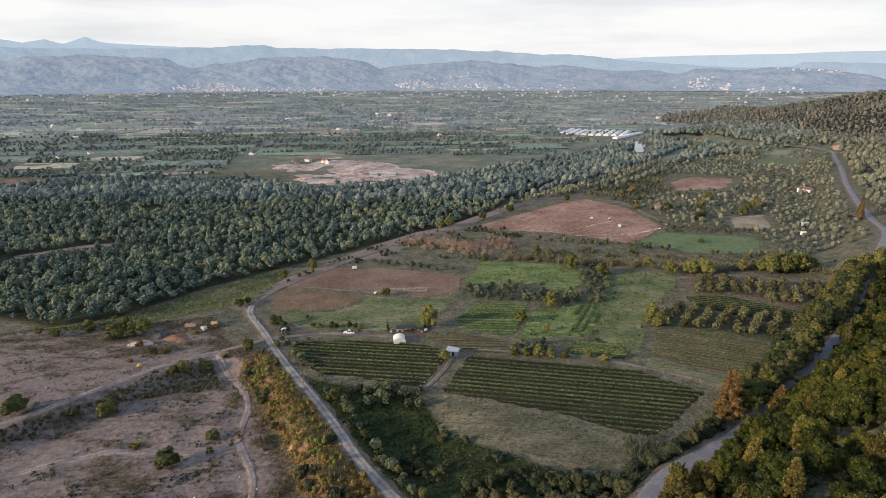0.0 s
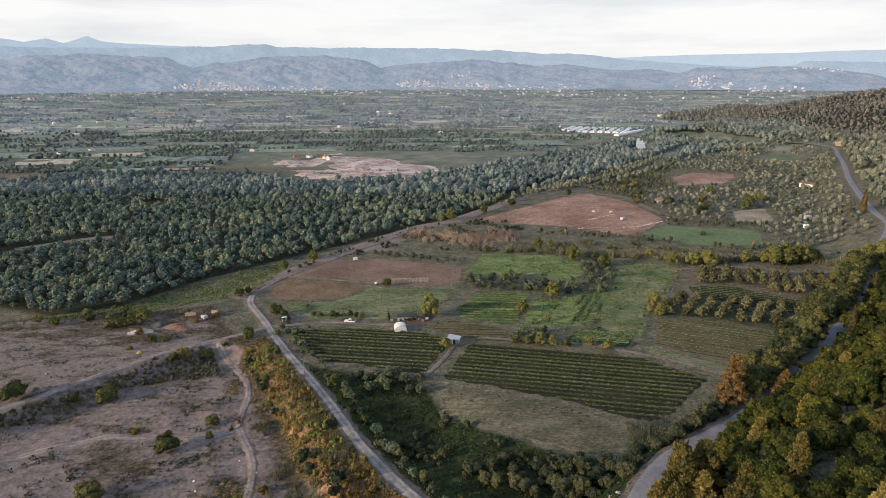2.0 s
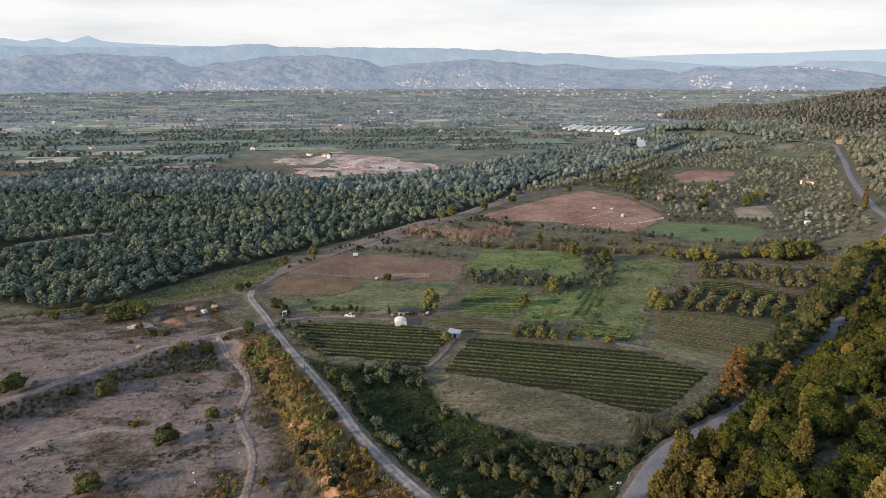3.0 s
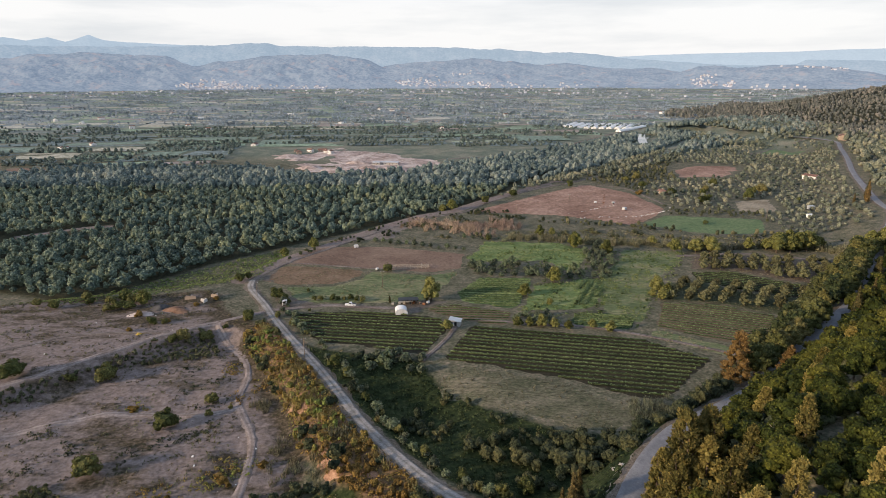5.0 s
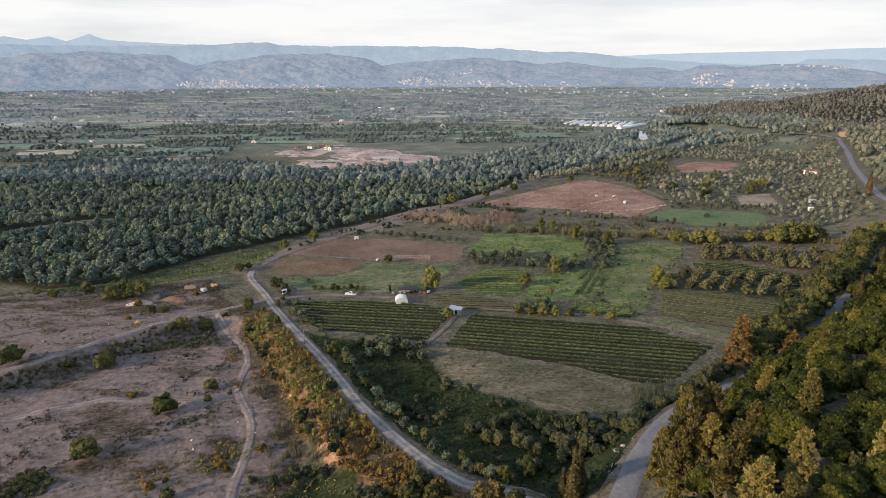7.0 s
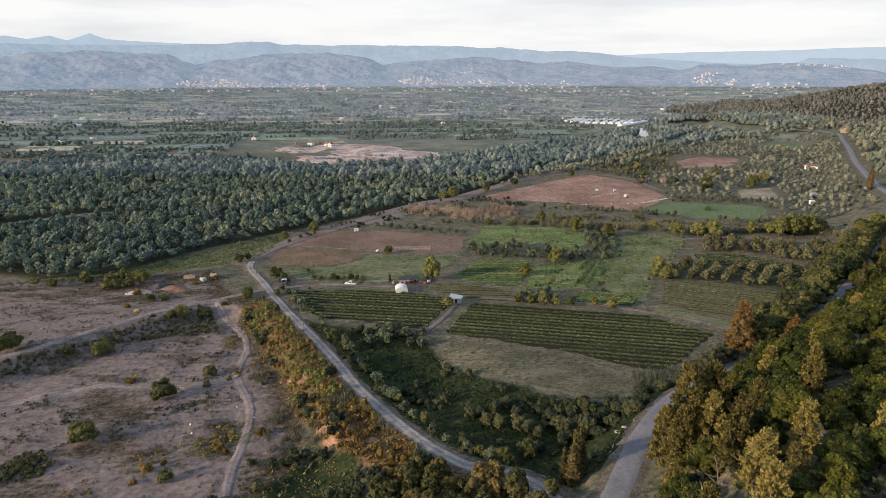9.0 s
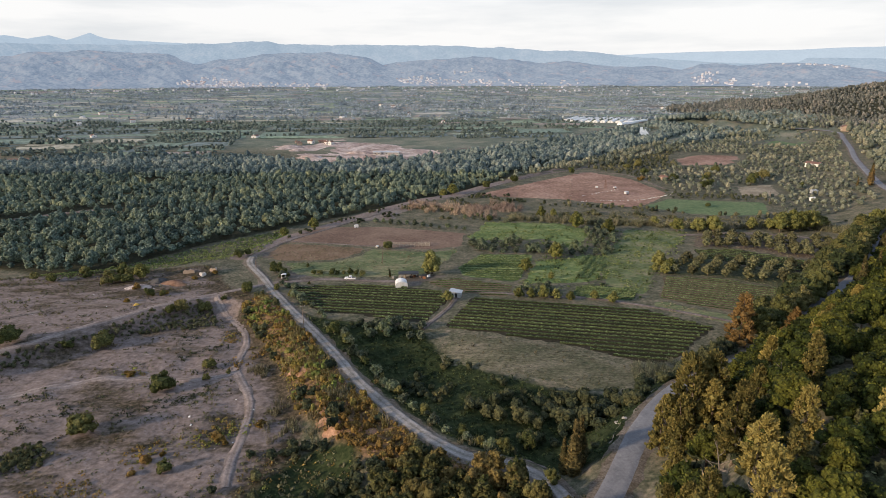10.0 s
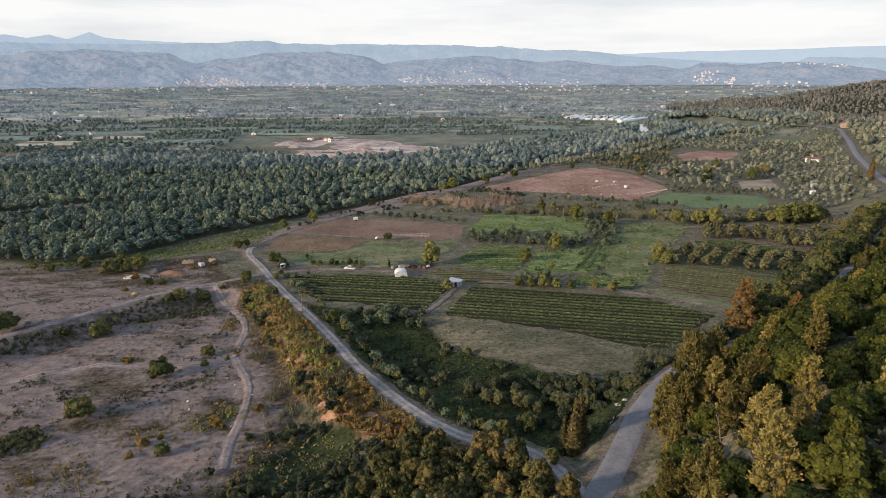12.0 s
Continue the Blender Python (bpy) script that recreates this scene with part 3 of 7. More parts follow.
M["dirt_site"] = surface("dirt_site", [(0.24, 0.175, 0.15), (0.44, 0.35, 0.305), (0.64, 0.55, 0.49)], 22, 4.0, 0.95, 0.6)
M["bark"] = surface("bark", [(0.07, 0.05, 0.038), (0.13, 0.10, 0.075), (0.2, 0.16, 0.12)], 0.6, 0.12, 0.95, 0.6)
M["deadwood"] = surface("deadwood", [(0.15, 0.125, 0.105), (0.235, 0.205, 0.175)], 0.6, 0.12, 0.9, 0.4)
M["water"] = plain("water", (0.05, 0.07, 0.075), 0.04, 0.0, 0.05, 4)
M["water"].node_tree.nodes["Principled BSDF"].inputs["Specular IOR Level"].default_value = 0.6
M["stone"] = surface("stone", [(0.30, 0.27, 0.24), (0.42, 0.39, 0.36), (0.55, 0.52, 0.48)], 1.0, 0.2, 0.9, 0.5)
M["pale_stone"] = surface("pale_stone", [(0.5, 0.47, 0.43), (0.62, 0.6, 0.56), (0.72, 0.7, 0.67)], 1.0, 0.2, 0.9, 0.4)
M["plaster"] = plain("plaster", (0.72, 0.70, 0.66), 0.85)
M["plaster_ochre"] = plain("plaster_ochre", (0.36, 0.28, 0.21), 0.85)
M["roof_tile"] = surface("roof_tile", [(0.15, 0.085, 0.065), (0.21, 0.125, 0.098), (0.28, 0.18, 0.145)], 2, 0.3, 0.85, 0.5)
M["glass_dark"] = plain("glass_dark", (0.03, 0.035, 0.04), 0.1)
M["film_white"] = plain("film_white", (0.75, 0.75, 0.72), 0.45, 0, 0.06, 1.0)
M["sheet_metal"] = plain("sheet_metal", (0.55, 0.57, 0.58), 0.45, 0.5, 0.15, 0.7)
M["rust"] = surface("rust", [(0.10, 0.045, 0.025), (0.2, 0.09, 0.05), (0.3, 0.17, 0.1)], 0.8, 0.15, 0.9, 0.4)
M["wood_post"] = surface("wood_post", [(0.12, 0.09, 0.065), (0.2, 0.155, 0.12), (0.28, 0.23, 0.18)], 0.6, 0.1, 0.9, 0.4)
M["wood_pale"] = surface("wood_pale", [(0.38, 0.33, 0.26), (0.5, 0.45, 0.37)], 0.6, 0.1, 0.9, 0.4)
M["car_white"] = plain("car_white", (0.78, 0.78, 0.77), 0.25, 0, 0.04)
M["car_black"] = plain("car_black", (0.02, 0.02, 0.022), 0.35, 0, 0.1)
M["rubber"] = plain("rubber", (0.025, 0.025, 0.025), 0.9)
M["tarp"] = plain("tarp", (0.025, 0.028, 0.032), 0.6)

# leaves
OLIVE = [(0.050, 0.062, 0.044), (0.120, 0.136, 0.100), (0.225, 0.235, 0.180)]
WILLOW = [(0.036, 0.060, 0.049), (0.127, 0.172, 0.138), (0.273, 0.325, 0.265)]
PINE = [(0.032, 0.038, 0.013), (0.125, 0.112, 0.034), (0.275, 0.212, 0.070)]
OAK = [(0.015, 0.027, 0.006), (0.064, 0.088, 0.016), (0.168, 0.184, 0.036)]
M["wood_leaf"] = foliage("wood_leaf", WILLOW, (0.165, 0.155, 0.060), False, shift=0.5, grain=0.9)
# these four far leaf colours have air haze painted in, paler and greyer
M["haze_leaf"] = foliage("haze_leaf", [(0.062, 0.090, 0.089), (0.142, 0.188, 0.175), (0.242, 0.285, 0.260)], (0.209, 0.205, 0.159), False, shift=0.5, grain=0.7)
M["far_haze_leaf"] = foliage("far_haze_leaf", [(0.062, 0.088, 0.080), (0.112, 0.142, 0.122), (0.180, 0.205, 0.170)], (0.165, 0.16, 0.125), False, shift=0.4, grain=0.5)
M["pale_haze_leaf"] = foliage("pale_haze_leaf", [(0.176, 0.220, 0.250), (0.218, 0.262, 0.288), (0.271, 0.305, 0.318)], (0.275, 0.285, 0.297), False, shift=0.4, grain=0.5)
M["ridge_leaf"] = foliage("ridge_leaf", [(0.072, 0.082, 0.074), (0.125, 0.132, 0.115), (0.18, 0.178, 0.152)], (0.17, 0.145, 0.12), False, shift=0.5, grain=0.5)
M["grass_blade"] = foliage("grass_blade", [(0.048, 0.081, 0.025), (0.109, 0.157, 0.047), (0.190, 0.223, 0.081)], (0.190, 0.176, 0.072), False, shift=0.5)
M["dry_blade"] = foliage("dry_blade", [(0.060, 0.072, 0.034), (0.118, 0.125, 0.062), (0.20, 0.185, 0.11)], (0.19, 0.155, 0.10), False, shift=0.7)
M["straw_blade"] = foliage("straw_blade", [(0.075, 0.070, 0.040), (0.135, 0.120, 0.078), (0.21, 0.18, 0.125)], (0.09, 0.10, 0.05), False, shift=0.7)
M["oak_mass"] = foliage("oak_mass", OAK, (0.15, 0.12, 0.025), False, shift=0.5, level=0.55)
M["olive_mass"] = foliage("olive_mass", OLIVE, (0.185, 0.155, 0.105), False, shift=0.4, grain=1.1, level=1.25)
M["scrub_mass"] = foliage("scrub_mass", [(0.022, 0.034, 0.018), (0.050, 0.064, 0.036), (0.100, 0.112, 0.058)], (0.12, 0.105, 0.040), False, shift=0.6, grain=2.2, level=0.8)
M["scrub_gold"] = foliage("scrub_gold", [(0.065, 0.048, 0.015), (0.190, 0.120, 0.034), (0.34, 0.215, 0.072)], (0.085, 0.115, 0.030), False, shift=0.9, grain=2.4, level=1.15)
M["weed"] = foliage("weed", [(0.06, 0.055, 0.025), (0.12, 0.10, 0.055), (0.19, 0.155, 0.095)], (0.07, 0.085, 0.03), False, shift=0.7)
M["reed_mass"] = foliage("reed_mass", [(0.08, 0.082, 0.045), (0.15, 0.14, 0.085), (0.25, 0.225, 0.155)], (0.09, 0.11, 0.055), False, shift=0.5)
M["cane_leaf"] = foliage("cane_leaf", [(0.050, 0.064, 0.042), (0.100, 0.115, 0.080), (0.170, 0.180, 0.130)], (0.13, 0.12, 0.07), False, shift=0.5)
M["reed_pink"] = foliage("reed_pink", [(0.17, 0.12, 0.095), (0.27, 0.20, 0.165), (0.38, 0.30, 0.25)], (0.24, 0.2, 0.12), False, shift=0.5)
M["berm_leaf"] = foliage("berm_leaf", [(0.036, 0.043, 0.024), (0.075, 0.084, 0.045), (0.145, 0.142, 0.078)], (0.14, 0.12, 0.065), False, shift=0.6, grain=2.2)
M["pine_leaf"] = foliage("pine_leaf", PINE, (0.22, 0.175, 0.055), True, shift=0.5, grain=1.2, level=0.98, mottle=0.5)
M["rust_leaf"] = foliage("rust_leaf", [(0.046, 0.034, 0.014), (0.155, 0.098, 0.036), (0.290, 0.180, 0.070)], (0.19, 0.13, 0.045), True, shift=0.5, grain=1.4, mottle=0.6)
M["oak_leaf"] = foliage("oak_leaf", OAK, (0.15, 0.135, 0.022), True, shift=0.5, grain=2.4, level=0.52)
M["olive_leaf"] = foliage("olive_leaf", [(0.055, 0.058, 0.028), (0.115, 0.112, 0.055), (0.20, 0.185, 0.10)], (0.12, 0.13, 0.065), True, shift=0.4, level=0.9)
M["hedge_olive"] = foliage("hedge_olive", [(0.048, 0.066, 0.040), (0.110, 0.132, 0.084), (0.210, 0.222, 0.152)], (0.10, 0.125, 0.05), True, shift=0.4, level=0.9)
M["poplar_leaf"] = foliage("poplar_leaf", [(0.050, 0.060, 0.018), (0.130, 0.135, 0.038), (0.235, 0.220, 0.075)], (0.128, 0.124, 0.042), True, shift=0.8, level=0.98)
M["bush_leaf"] = foliage("bush_leaf", [(0.046, 0.059, 0.018), (0.097, 0.109, 0.033), (0.161, 0.161, 0.061)], (0.173, 0.131, 0.056), True, shift=0.5, grain=2.4, level=0.85)
M["cypress_leaf"] = foliage("cypress_leaf", [(0.024, 0.028, 0.012), (0.072, 0.064, 0.024), (0.150, 0.110, 0.044)], (0.15, 0.085, 0.035), True, shift=0.6)
# row bodies: vine green darkened, side shade painted below the bright top leaves
M["vine_shade_core"] = foliage("vine_shade_core", [(0.021, 0.033, 0.013), (0.044, 0.064, 0.025), (0.075, 0.100, 0.041)], (0.071, 0.077, 0.032), True, shift=0.3)
M["vine_leaf"] = foliage("vine_leaf", [(0.073, 0.113, 0.053), (0.125, 0.178, 0.083), (0.192, 0.242, 0.124)], (0.144, 0.148, 0.064), True, shift=0.35, grain=1.0)


def ground_material():
    """The land itself: scrub grass, pale bare sand where the ground has been stripped, leaf litter under the woods."""
    m, nt, bsdf, add, link = node_tools("open_ground")
    geo = add("ShaderNodeNewGeometry")

    def fbm(size, detail=6.0):
        n = add("ShaderNodeTexNoise", Scale=1 / size, Detail=detail, Roughness=0.62)
        link(geo.outputs["Position"], n.inputs["Vector"])
        return n.outputs[0]

    def mask(name, noise, strength, lo, hi):
        a = add("ShaderNodeAttribute")
        a.attribute_name = name
        k = add("ShaderNodeMath")
        k.operation = "MULTIPLY_ADD"
        k.inputs[1].default_value = strength
        link(noise, k.inputs[0])
        link(a.outputs["Fac"], k.inputs[2])
        r = add("ShaderNodeMapRange")
        r.inputs[1].default_value = lo
        r.inputs[2].default_value = hi
        link(k.outputs[0], r.inputs[0])
        return r.outputs[0]

    def blend(a, b, f):
        x = add("ShaderNodeMix")
        x.data_type = "RGBA"
        link(f, x.inputs[0])
        link(a, x.inputs[6])
        link(b, x.inputs[7])
        return x.outputs[2]

    def tone(noise, stops):
        r = ramp(add, stops)
        link(noise, r.inputs[0])
        return r.outputs[0]

    fine, mid, wide = fbm(1.1), fbm(7.0), fbm(40.0)
    tuft = tone(fbm(2.0, 4.0), [(0.36, (0.35, 0.36, 0.34)), (0.47, (0.9, 0.9, 0.9)), (0.55, (1.05, 1.05, 1.05)), (0.66, (1.6, 1.58, 1.5))])
    both = add("ShaderNodeMix")
    both.inputs[0].default_value = 0.55
    link(mid, both.inputs[2])
    link(fine, both.inputs[3])
    pair = add("ShaderNodeMix")
    pair.inputs[0].default_value = 0.5
    link(mid, pair.inputs[2])
    link(fbm(24.0), pair.inputs[3])
    patch = pair.outputs[0]
    lie = add("ShaderNodeMapping")
    lie.inputs["Rotation"].default_value = (0, 0, -0.35)
    lie.inputs["Scale"].default_value = (0.4, 1.0, 1.0)
    link(geo.outputs["Position"], lie.inputs[0])
    streak = add("ShaderNodeTexNoise", Scale=1 / 11, Detail=8.0, Roughness=0.66)
    link(lie.outputs[0], streak.inputs["Vector"])
    grass = tone(both.outputs[0], [(0.38, (0.054, 0.062, 0.037)), (0.5, (0.125, 0.120, 0.080)), (0.62, (0.225, 0.188, 0.138))])
    gold = tone(both.outputs[0], [(0.38, (0.064, 0.056, 0.026)), (0.5, (0.165, 0.110, 0.058)), (0.62, (0.31, 0.190, 0.115))])
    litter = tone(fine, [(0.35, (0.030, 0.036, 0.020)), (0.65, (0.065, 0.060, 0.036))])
    sand = tone(fine, [(0.34, (0.165, 0.130, 0.112)), (0.5, (0.212, 0.171, 0.152)), (0.66, (0.25, 0.207, 0.188))])
    sweed = tone(fine, [(0.35, (0.036, 0.032, 0.018)), (0.5, (0.075, 0.060, 0.038)), (0.65, (0.145, 0.112, 0.085))])
    # remote plain: air haze painted in as a pale blue-grey tone
    hazed_plain = tone(wide, [(0.36, (0.183, 0.222, 0.225)), (0.5, (0.249, 0.285, 0.284)), (0.64, (0.338, 0.345, 0.345))])
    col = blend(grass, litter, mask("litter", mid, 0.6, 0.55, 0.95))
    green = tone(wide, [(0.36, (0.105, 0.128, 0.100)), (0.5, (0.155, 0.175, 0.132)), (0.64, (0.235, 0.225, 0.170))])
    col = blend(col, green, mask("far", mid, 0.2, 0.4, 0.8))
    col = blend(col, hazed_plain, mask("remote", mid, 0.2, 0.3, 0.9))
    col = blend(col, gold, mask("gold", mid, 0.6, 0.55, 0.9))
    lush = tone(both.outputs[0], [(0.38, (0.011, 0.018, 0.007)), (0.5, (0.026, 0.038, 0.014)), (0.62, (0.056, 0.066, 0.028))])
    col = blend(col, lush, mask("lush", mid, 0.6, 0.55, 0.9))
    col = blend(col, sand, mask("scarp", patch, 1.2, 1.22, 1.42))
    col = blend(col, sweed, mask("sand", mid, 0.9, 0.62, 0.80))
    col = blend(col, sand, mask("sand", streak.outputs[0], 1.9, 1.60, 1.84))
    tm = add("ShaderNodeMix")
    tm.data_type = "RGBA"
    tm.blend_type = "MULTIPLY"
    tm.inputs[0].default_value = 0.45
    link(col, tm.inputs[6])
    link(tuft, tm.inputs[7])
    link(tm.outputs[2], bsdf.inputs["Base Color"])
    bp = add("ShaderNodeBump", Strength=0.5, Distance=0.4)
    link(fine, bp.inputs["Height"])
    link(bp.outputs[0], bsdf.inputs["Normal"])
    bsdf.inputs["Roughness"].default_value = 0.95
    bsdf.inputs["Specular IOR Level"].default_value = 0.1
    return m


M["ground"] = ground_material()


def haze_backdrop(name, low, mid, high, glow, scar=0.0):
    """Far hills, with kilometres of blue evening air haze painted into a glowing colour."""
    m, nt, bsdf, add, link = node_tools(name)
    geo = add("ShaderNodeNewGeometry")
    mp = add("ShaderNodeMapping")
    mp.inputs["Scale"].default_value = (1, 1, 1.8)
    link(geo.outputs["Position"], mp.inputs[0])
    n = add("ShaderNodeTexNoise", Scale=1 / 150, Detail=5.0, Roughness=0.65)
    f = add("ShaderNodeTexNoise", Scale=1 / 16, Detail=3.0, Roughness=0.6)
    w = add("ShaderNodeTexNoise", Scale=1 / 95, Detail=5.0, Roughness=0.7)
    for q in (n, f):
        link(mp.outputs[0], q.inputs["Vector"])
    link(geo.outputs["Position"], w.inputs["Vector"])
    both = add("ShaderNodeMix")
    both.inputs[0].default_value = 0.55
    link(n.outputs[0], both.inputs[2])
    link(f.outputs[0], both.inputs[3])
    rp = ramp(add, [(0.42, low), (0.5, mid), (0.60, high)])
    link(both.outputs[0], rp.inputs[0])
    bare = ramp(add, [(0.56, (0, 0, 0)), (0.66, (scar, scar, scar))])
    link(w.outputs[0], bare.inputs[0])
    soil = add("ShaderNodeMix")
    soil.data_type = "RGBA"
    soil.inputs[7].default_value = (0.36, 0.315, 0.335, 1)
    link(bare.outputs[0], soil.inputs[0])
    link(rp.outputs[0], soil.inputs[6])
    # emission carries the painted haze; the base stays dim under the sun
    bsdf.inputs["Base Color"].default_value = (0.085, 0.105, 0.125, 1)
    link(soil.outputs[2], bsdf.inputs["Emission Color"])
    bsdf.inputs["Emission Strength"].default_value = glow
    bsdf.inputs["Roughness"].default_value = 1.0
    bsdf.inputs["Specular IOR Level"].default_value = 0.0
    return m


M["hill_near"] = haze_backdrop("hill_near", (0.165, 0.211, 0.280), (0.226, 0.271, 0.342), (0.288, 0.317, 0.372), 1.0, 0.8)
M["hill_mid"] = haze_backdrop("hill_mid", (0.228, 0.292, 0.358), (0.254, 0.318, 0.385), (0.302, 0.350, 0.407), 1.25)
M["hill_far"] = haze_backdrop("hill_far", (0.27, 0.33, 0.39), (0.285, 0.345, 0.405), (0.30, 0.36, 0.42), 1.45)


# ---- ground ----
def axis(lo, hi, near_lo, near_hi, step, grow=1.14):
    a = list(np.arange(near_lo, near_hi + 0.1, step))
    d = step
    while a[-1] < hi:
        d *= grow
        d = min(d, 90)
        a.append(min(hi, a[-1] + d))
    d = step
    while a[0] > lo:
        d *= grow
        d = min(d, 90)
        a.insert(0, max(lo, a[0] - d))
    return np.array(a)


WOODS = [(-480, 250), (-226, 280), (-191, 267), (-165, 278), (-138, 320), (-115, 345), (-65, 397), (-30, 435), (3, 468), (31, 500), (63, 560), (132, 640), (200, 712), (287, 823),
         (400, 985), (600, 1250), (720, 1420), (690, 1490), (459, 1232), (304, 1015), (180, 874), (88, 791), (11, 712), (-40, 653), (-148, 628), (-222, 690), (-391, 695), (-480, 640), (-700, 560)]
SAND = [(-82, 232), (-95, 240), (-112, 268), (-150, 262), (-190, 262), (-260, 240), (-330, 160), (-330, 20), (-60, 20), (-50, 104), (-44, 122), (-40, 138), (-46, 156), (-58, 176), (-66, 192), (-76, 208)]
BANK = [(-76, 232), (-66, 226), (-52, 204), (-40, 184), (-30, 166), (-22, 152), (-13, 139), (-6, 130), (4, 120), (14, 115), (14, 106), (2, 108), (-12, 114), (-30, 132), (-44, 150), (-54, 172), (-68, 196), (-84, 222)]
SLOPE = [(-52, 128), (-34, 134), (-12, 113), (4, 106), (14, 104), (26, 100), (32, 92), (20, 66), (-10, 60), (-60, 60), (-78, 92), (-60, 110)]
gx = axis(-4700, 4700, -250, 260, 2.6)
gy = axis(-600, 4900, 40, 470, 2.6)
GX, GY = np.meshgrid(gx, gy)
GZ = h(GX, GY)
gi = np.arange(len(gy) - 1)[:, None] * len(gx) + np.arange(len(gx) - 1)
ground = mesh("ground", np.stack([GX, GY, GZ], -1).reshape(-1, 3), np.stack([gi, gi + 1, gi + len(gx) + 1, gi + len(gx)], -1).reshape(-1, 4), M["ground"], None, True)
tagged(ground, "rough open land of scrub grass, bare sand and fields", "ground", kind="structure")
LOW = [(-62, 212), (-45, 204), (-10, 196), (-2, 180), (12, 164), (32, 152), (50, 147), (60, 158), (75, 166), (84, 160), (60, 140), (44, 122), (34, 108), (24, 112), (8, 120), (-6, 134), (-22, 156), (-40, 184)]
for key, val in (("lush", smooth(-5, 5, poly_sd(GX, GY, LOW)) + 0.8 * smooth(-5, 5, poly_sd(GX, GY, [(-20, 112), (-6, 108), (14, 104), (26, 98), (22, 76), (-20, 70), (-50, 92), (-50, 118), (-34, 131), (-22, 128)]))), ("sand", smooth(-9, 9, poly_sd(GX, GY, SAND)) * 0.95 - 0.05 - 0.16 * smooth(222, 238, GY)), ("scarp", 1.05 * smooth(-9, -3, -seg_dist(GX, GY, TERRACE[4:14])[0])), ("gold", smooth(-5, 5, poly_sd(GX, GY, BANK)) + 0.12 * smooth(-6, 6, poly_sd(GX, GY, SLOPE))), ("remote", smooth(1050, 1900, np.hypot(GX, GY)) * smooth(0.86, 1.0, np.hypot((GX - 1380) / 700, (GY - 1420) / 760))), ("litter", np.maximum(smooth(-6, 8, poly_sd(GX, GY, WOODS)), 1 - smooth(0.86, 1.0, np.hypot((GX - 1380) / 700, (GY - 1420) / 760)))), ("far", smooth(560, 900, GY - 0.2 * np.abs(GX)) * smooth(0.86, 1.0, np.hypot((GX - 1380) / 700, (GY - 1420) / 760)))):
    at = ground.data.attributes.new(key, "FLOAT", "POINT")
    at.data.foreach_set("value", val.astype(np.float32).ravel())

# ---- roads and tracks ----
tagged(strip("road", ASPHALT, 6.2, M["asphalt"], 0.36, 2.5, 0.12, 7), "worn grey asphalt country road along the hill foot", "road", kind="structure")
tagged(strip("road_verge", ASPHALT, 8.6, M["verge"], 0.2, 2.0, 0.7, 6, seed=3), "pale dusty verge along the asphalt road", "verge", kind="structure")
tagged(strip("gravel_road", GRAVEL[:18], 3.9, M["gravel"], 0.32, 2.0, 0.3, 11, seed=1), "pale gravel farm road with worn wheel tracks", "road", kind="structure")
tagged(strip("road_verge", GRAVEL[1:19], 6.0, M["verge"], 0.18, 2.0, 0.8, 6, seed=4), "dry stony verge along the gravel road", "verge", kind="structure")
tagged(strip("gravel_road", GRAVEL[17:], 2.7, M["track"], 0.3, 2.0, 0.15, 7, seed=2), "narrow dirt lane along the terrace edge", "road", kind="structure")
TRACKS = [
    ([(-78, 244), (-87, 238), (-97.5, 230.6), (-112, 220.6), (-121, 210.5), (-129, 201.5), (-136, 192.5), (-142.6, 184), (-151, 176), (-165, 160)], 3.2),
    ([(-96, 230), (-90, 222), (-82.7, 213.6), (-76, 204), (-73, 197), (-71.2, 187), (-70, 177), (-67, 170), (-60, 158), (-56.5, 148), (-55, 137), (-53.8, 125), (-52, 116)], 3.0),
    ([(-69, 173), (-76, 168), (-90, 167.5), (-109, 168), (-128, 160), (-150, 150)], 3.6),
    ([(-80, 244), (-67, 247), (-55, 250), (-42, 249), (-28, 247), (-18, 247)], 3.4),
    ([(4, 226), (1, 216), (-4, 205), (-9, 196)], 2.4),
    ([(12, 234), (40, 228), (60, 225), (84, 214), (104, 202), (112, 196)], 2.4),
    ([(132, 325), (150, 327.5), (171, 329.7), (199, 320.4), (221, 303), (232, 292)], 3.4),
    ([(-92, 317), (-82, 313), (-70, 311), (-41, 304), (-30, 304)], 1.6),
    ([(-112, 221), (-135, 220.4), (-152, 217), (-161, 210), (-175, 200)], 2.2),
    ([(-12, 766), (75, 812), (166, 888), (304, 1087), (480, 1291), (701, 1608)], 6.0),
    ([(30, 470), (60, 515), (85, 545), (105, 560)], 2.2),
    ([(-290, 384), (-275, 398), (-258, 410), (-240, 415)], 9.0),
    ([(140, 560), (165, 540), (172, 505), (176, 470)], 2.0),
    ([(12, 112.6), (17, 113.6), (23, 115.8)], 2.2),
    ([(-8, 440), (-2, 452), (4, 462), (14, 472)], 2.4),
    ([(526, 862), (470, 850), (420, 800), (380, 790)], 2.4),
]
for i, (pts, w) in enumerate(TRACKS):
    sandy = i < 3
    tagged(strip("track", pts, w, M["sand_track" if sandy else "track"], 0.17 if sandy else 0.26, 2.0, 0.55 if sandy else 0.2, 6, seed=10 + i), "dusty beige dirt track with uneven edges", "track", kind="structure")

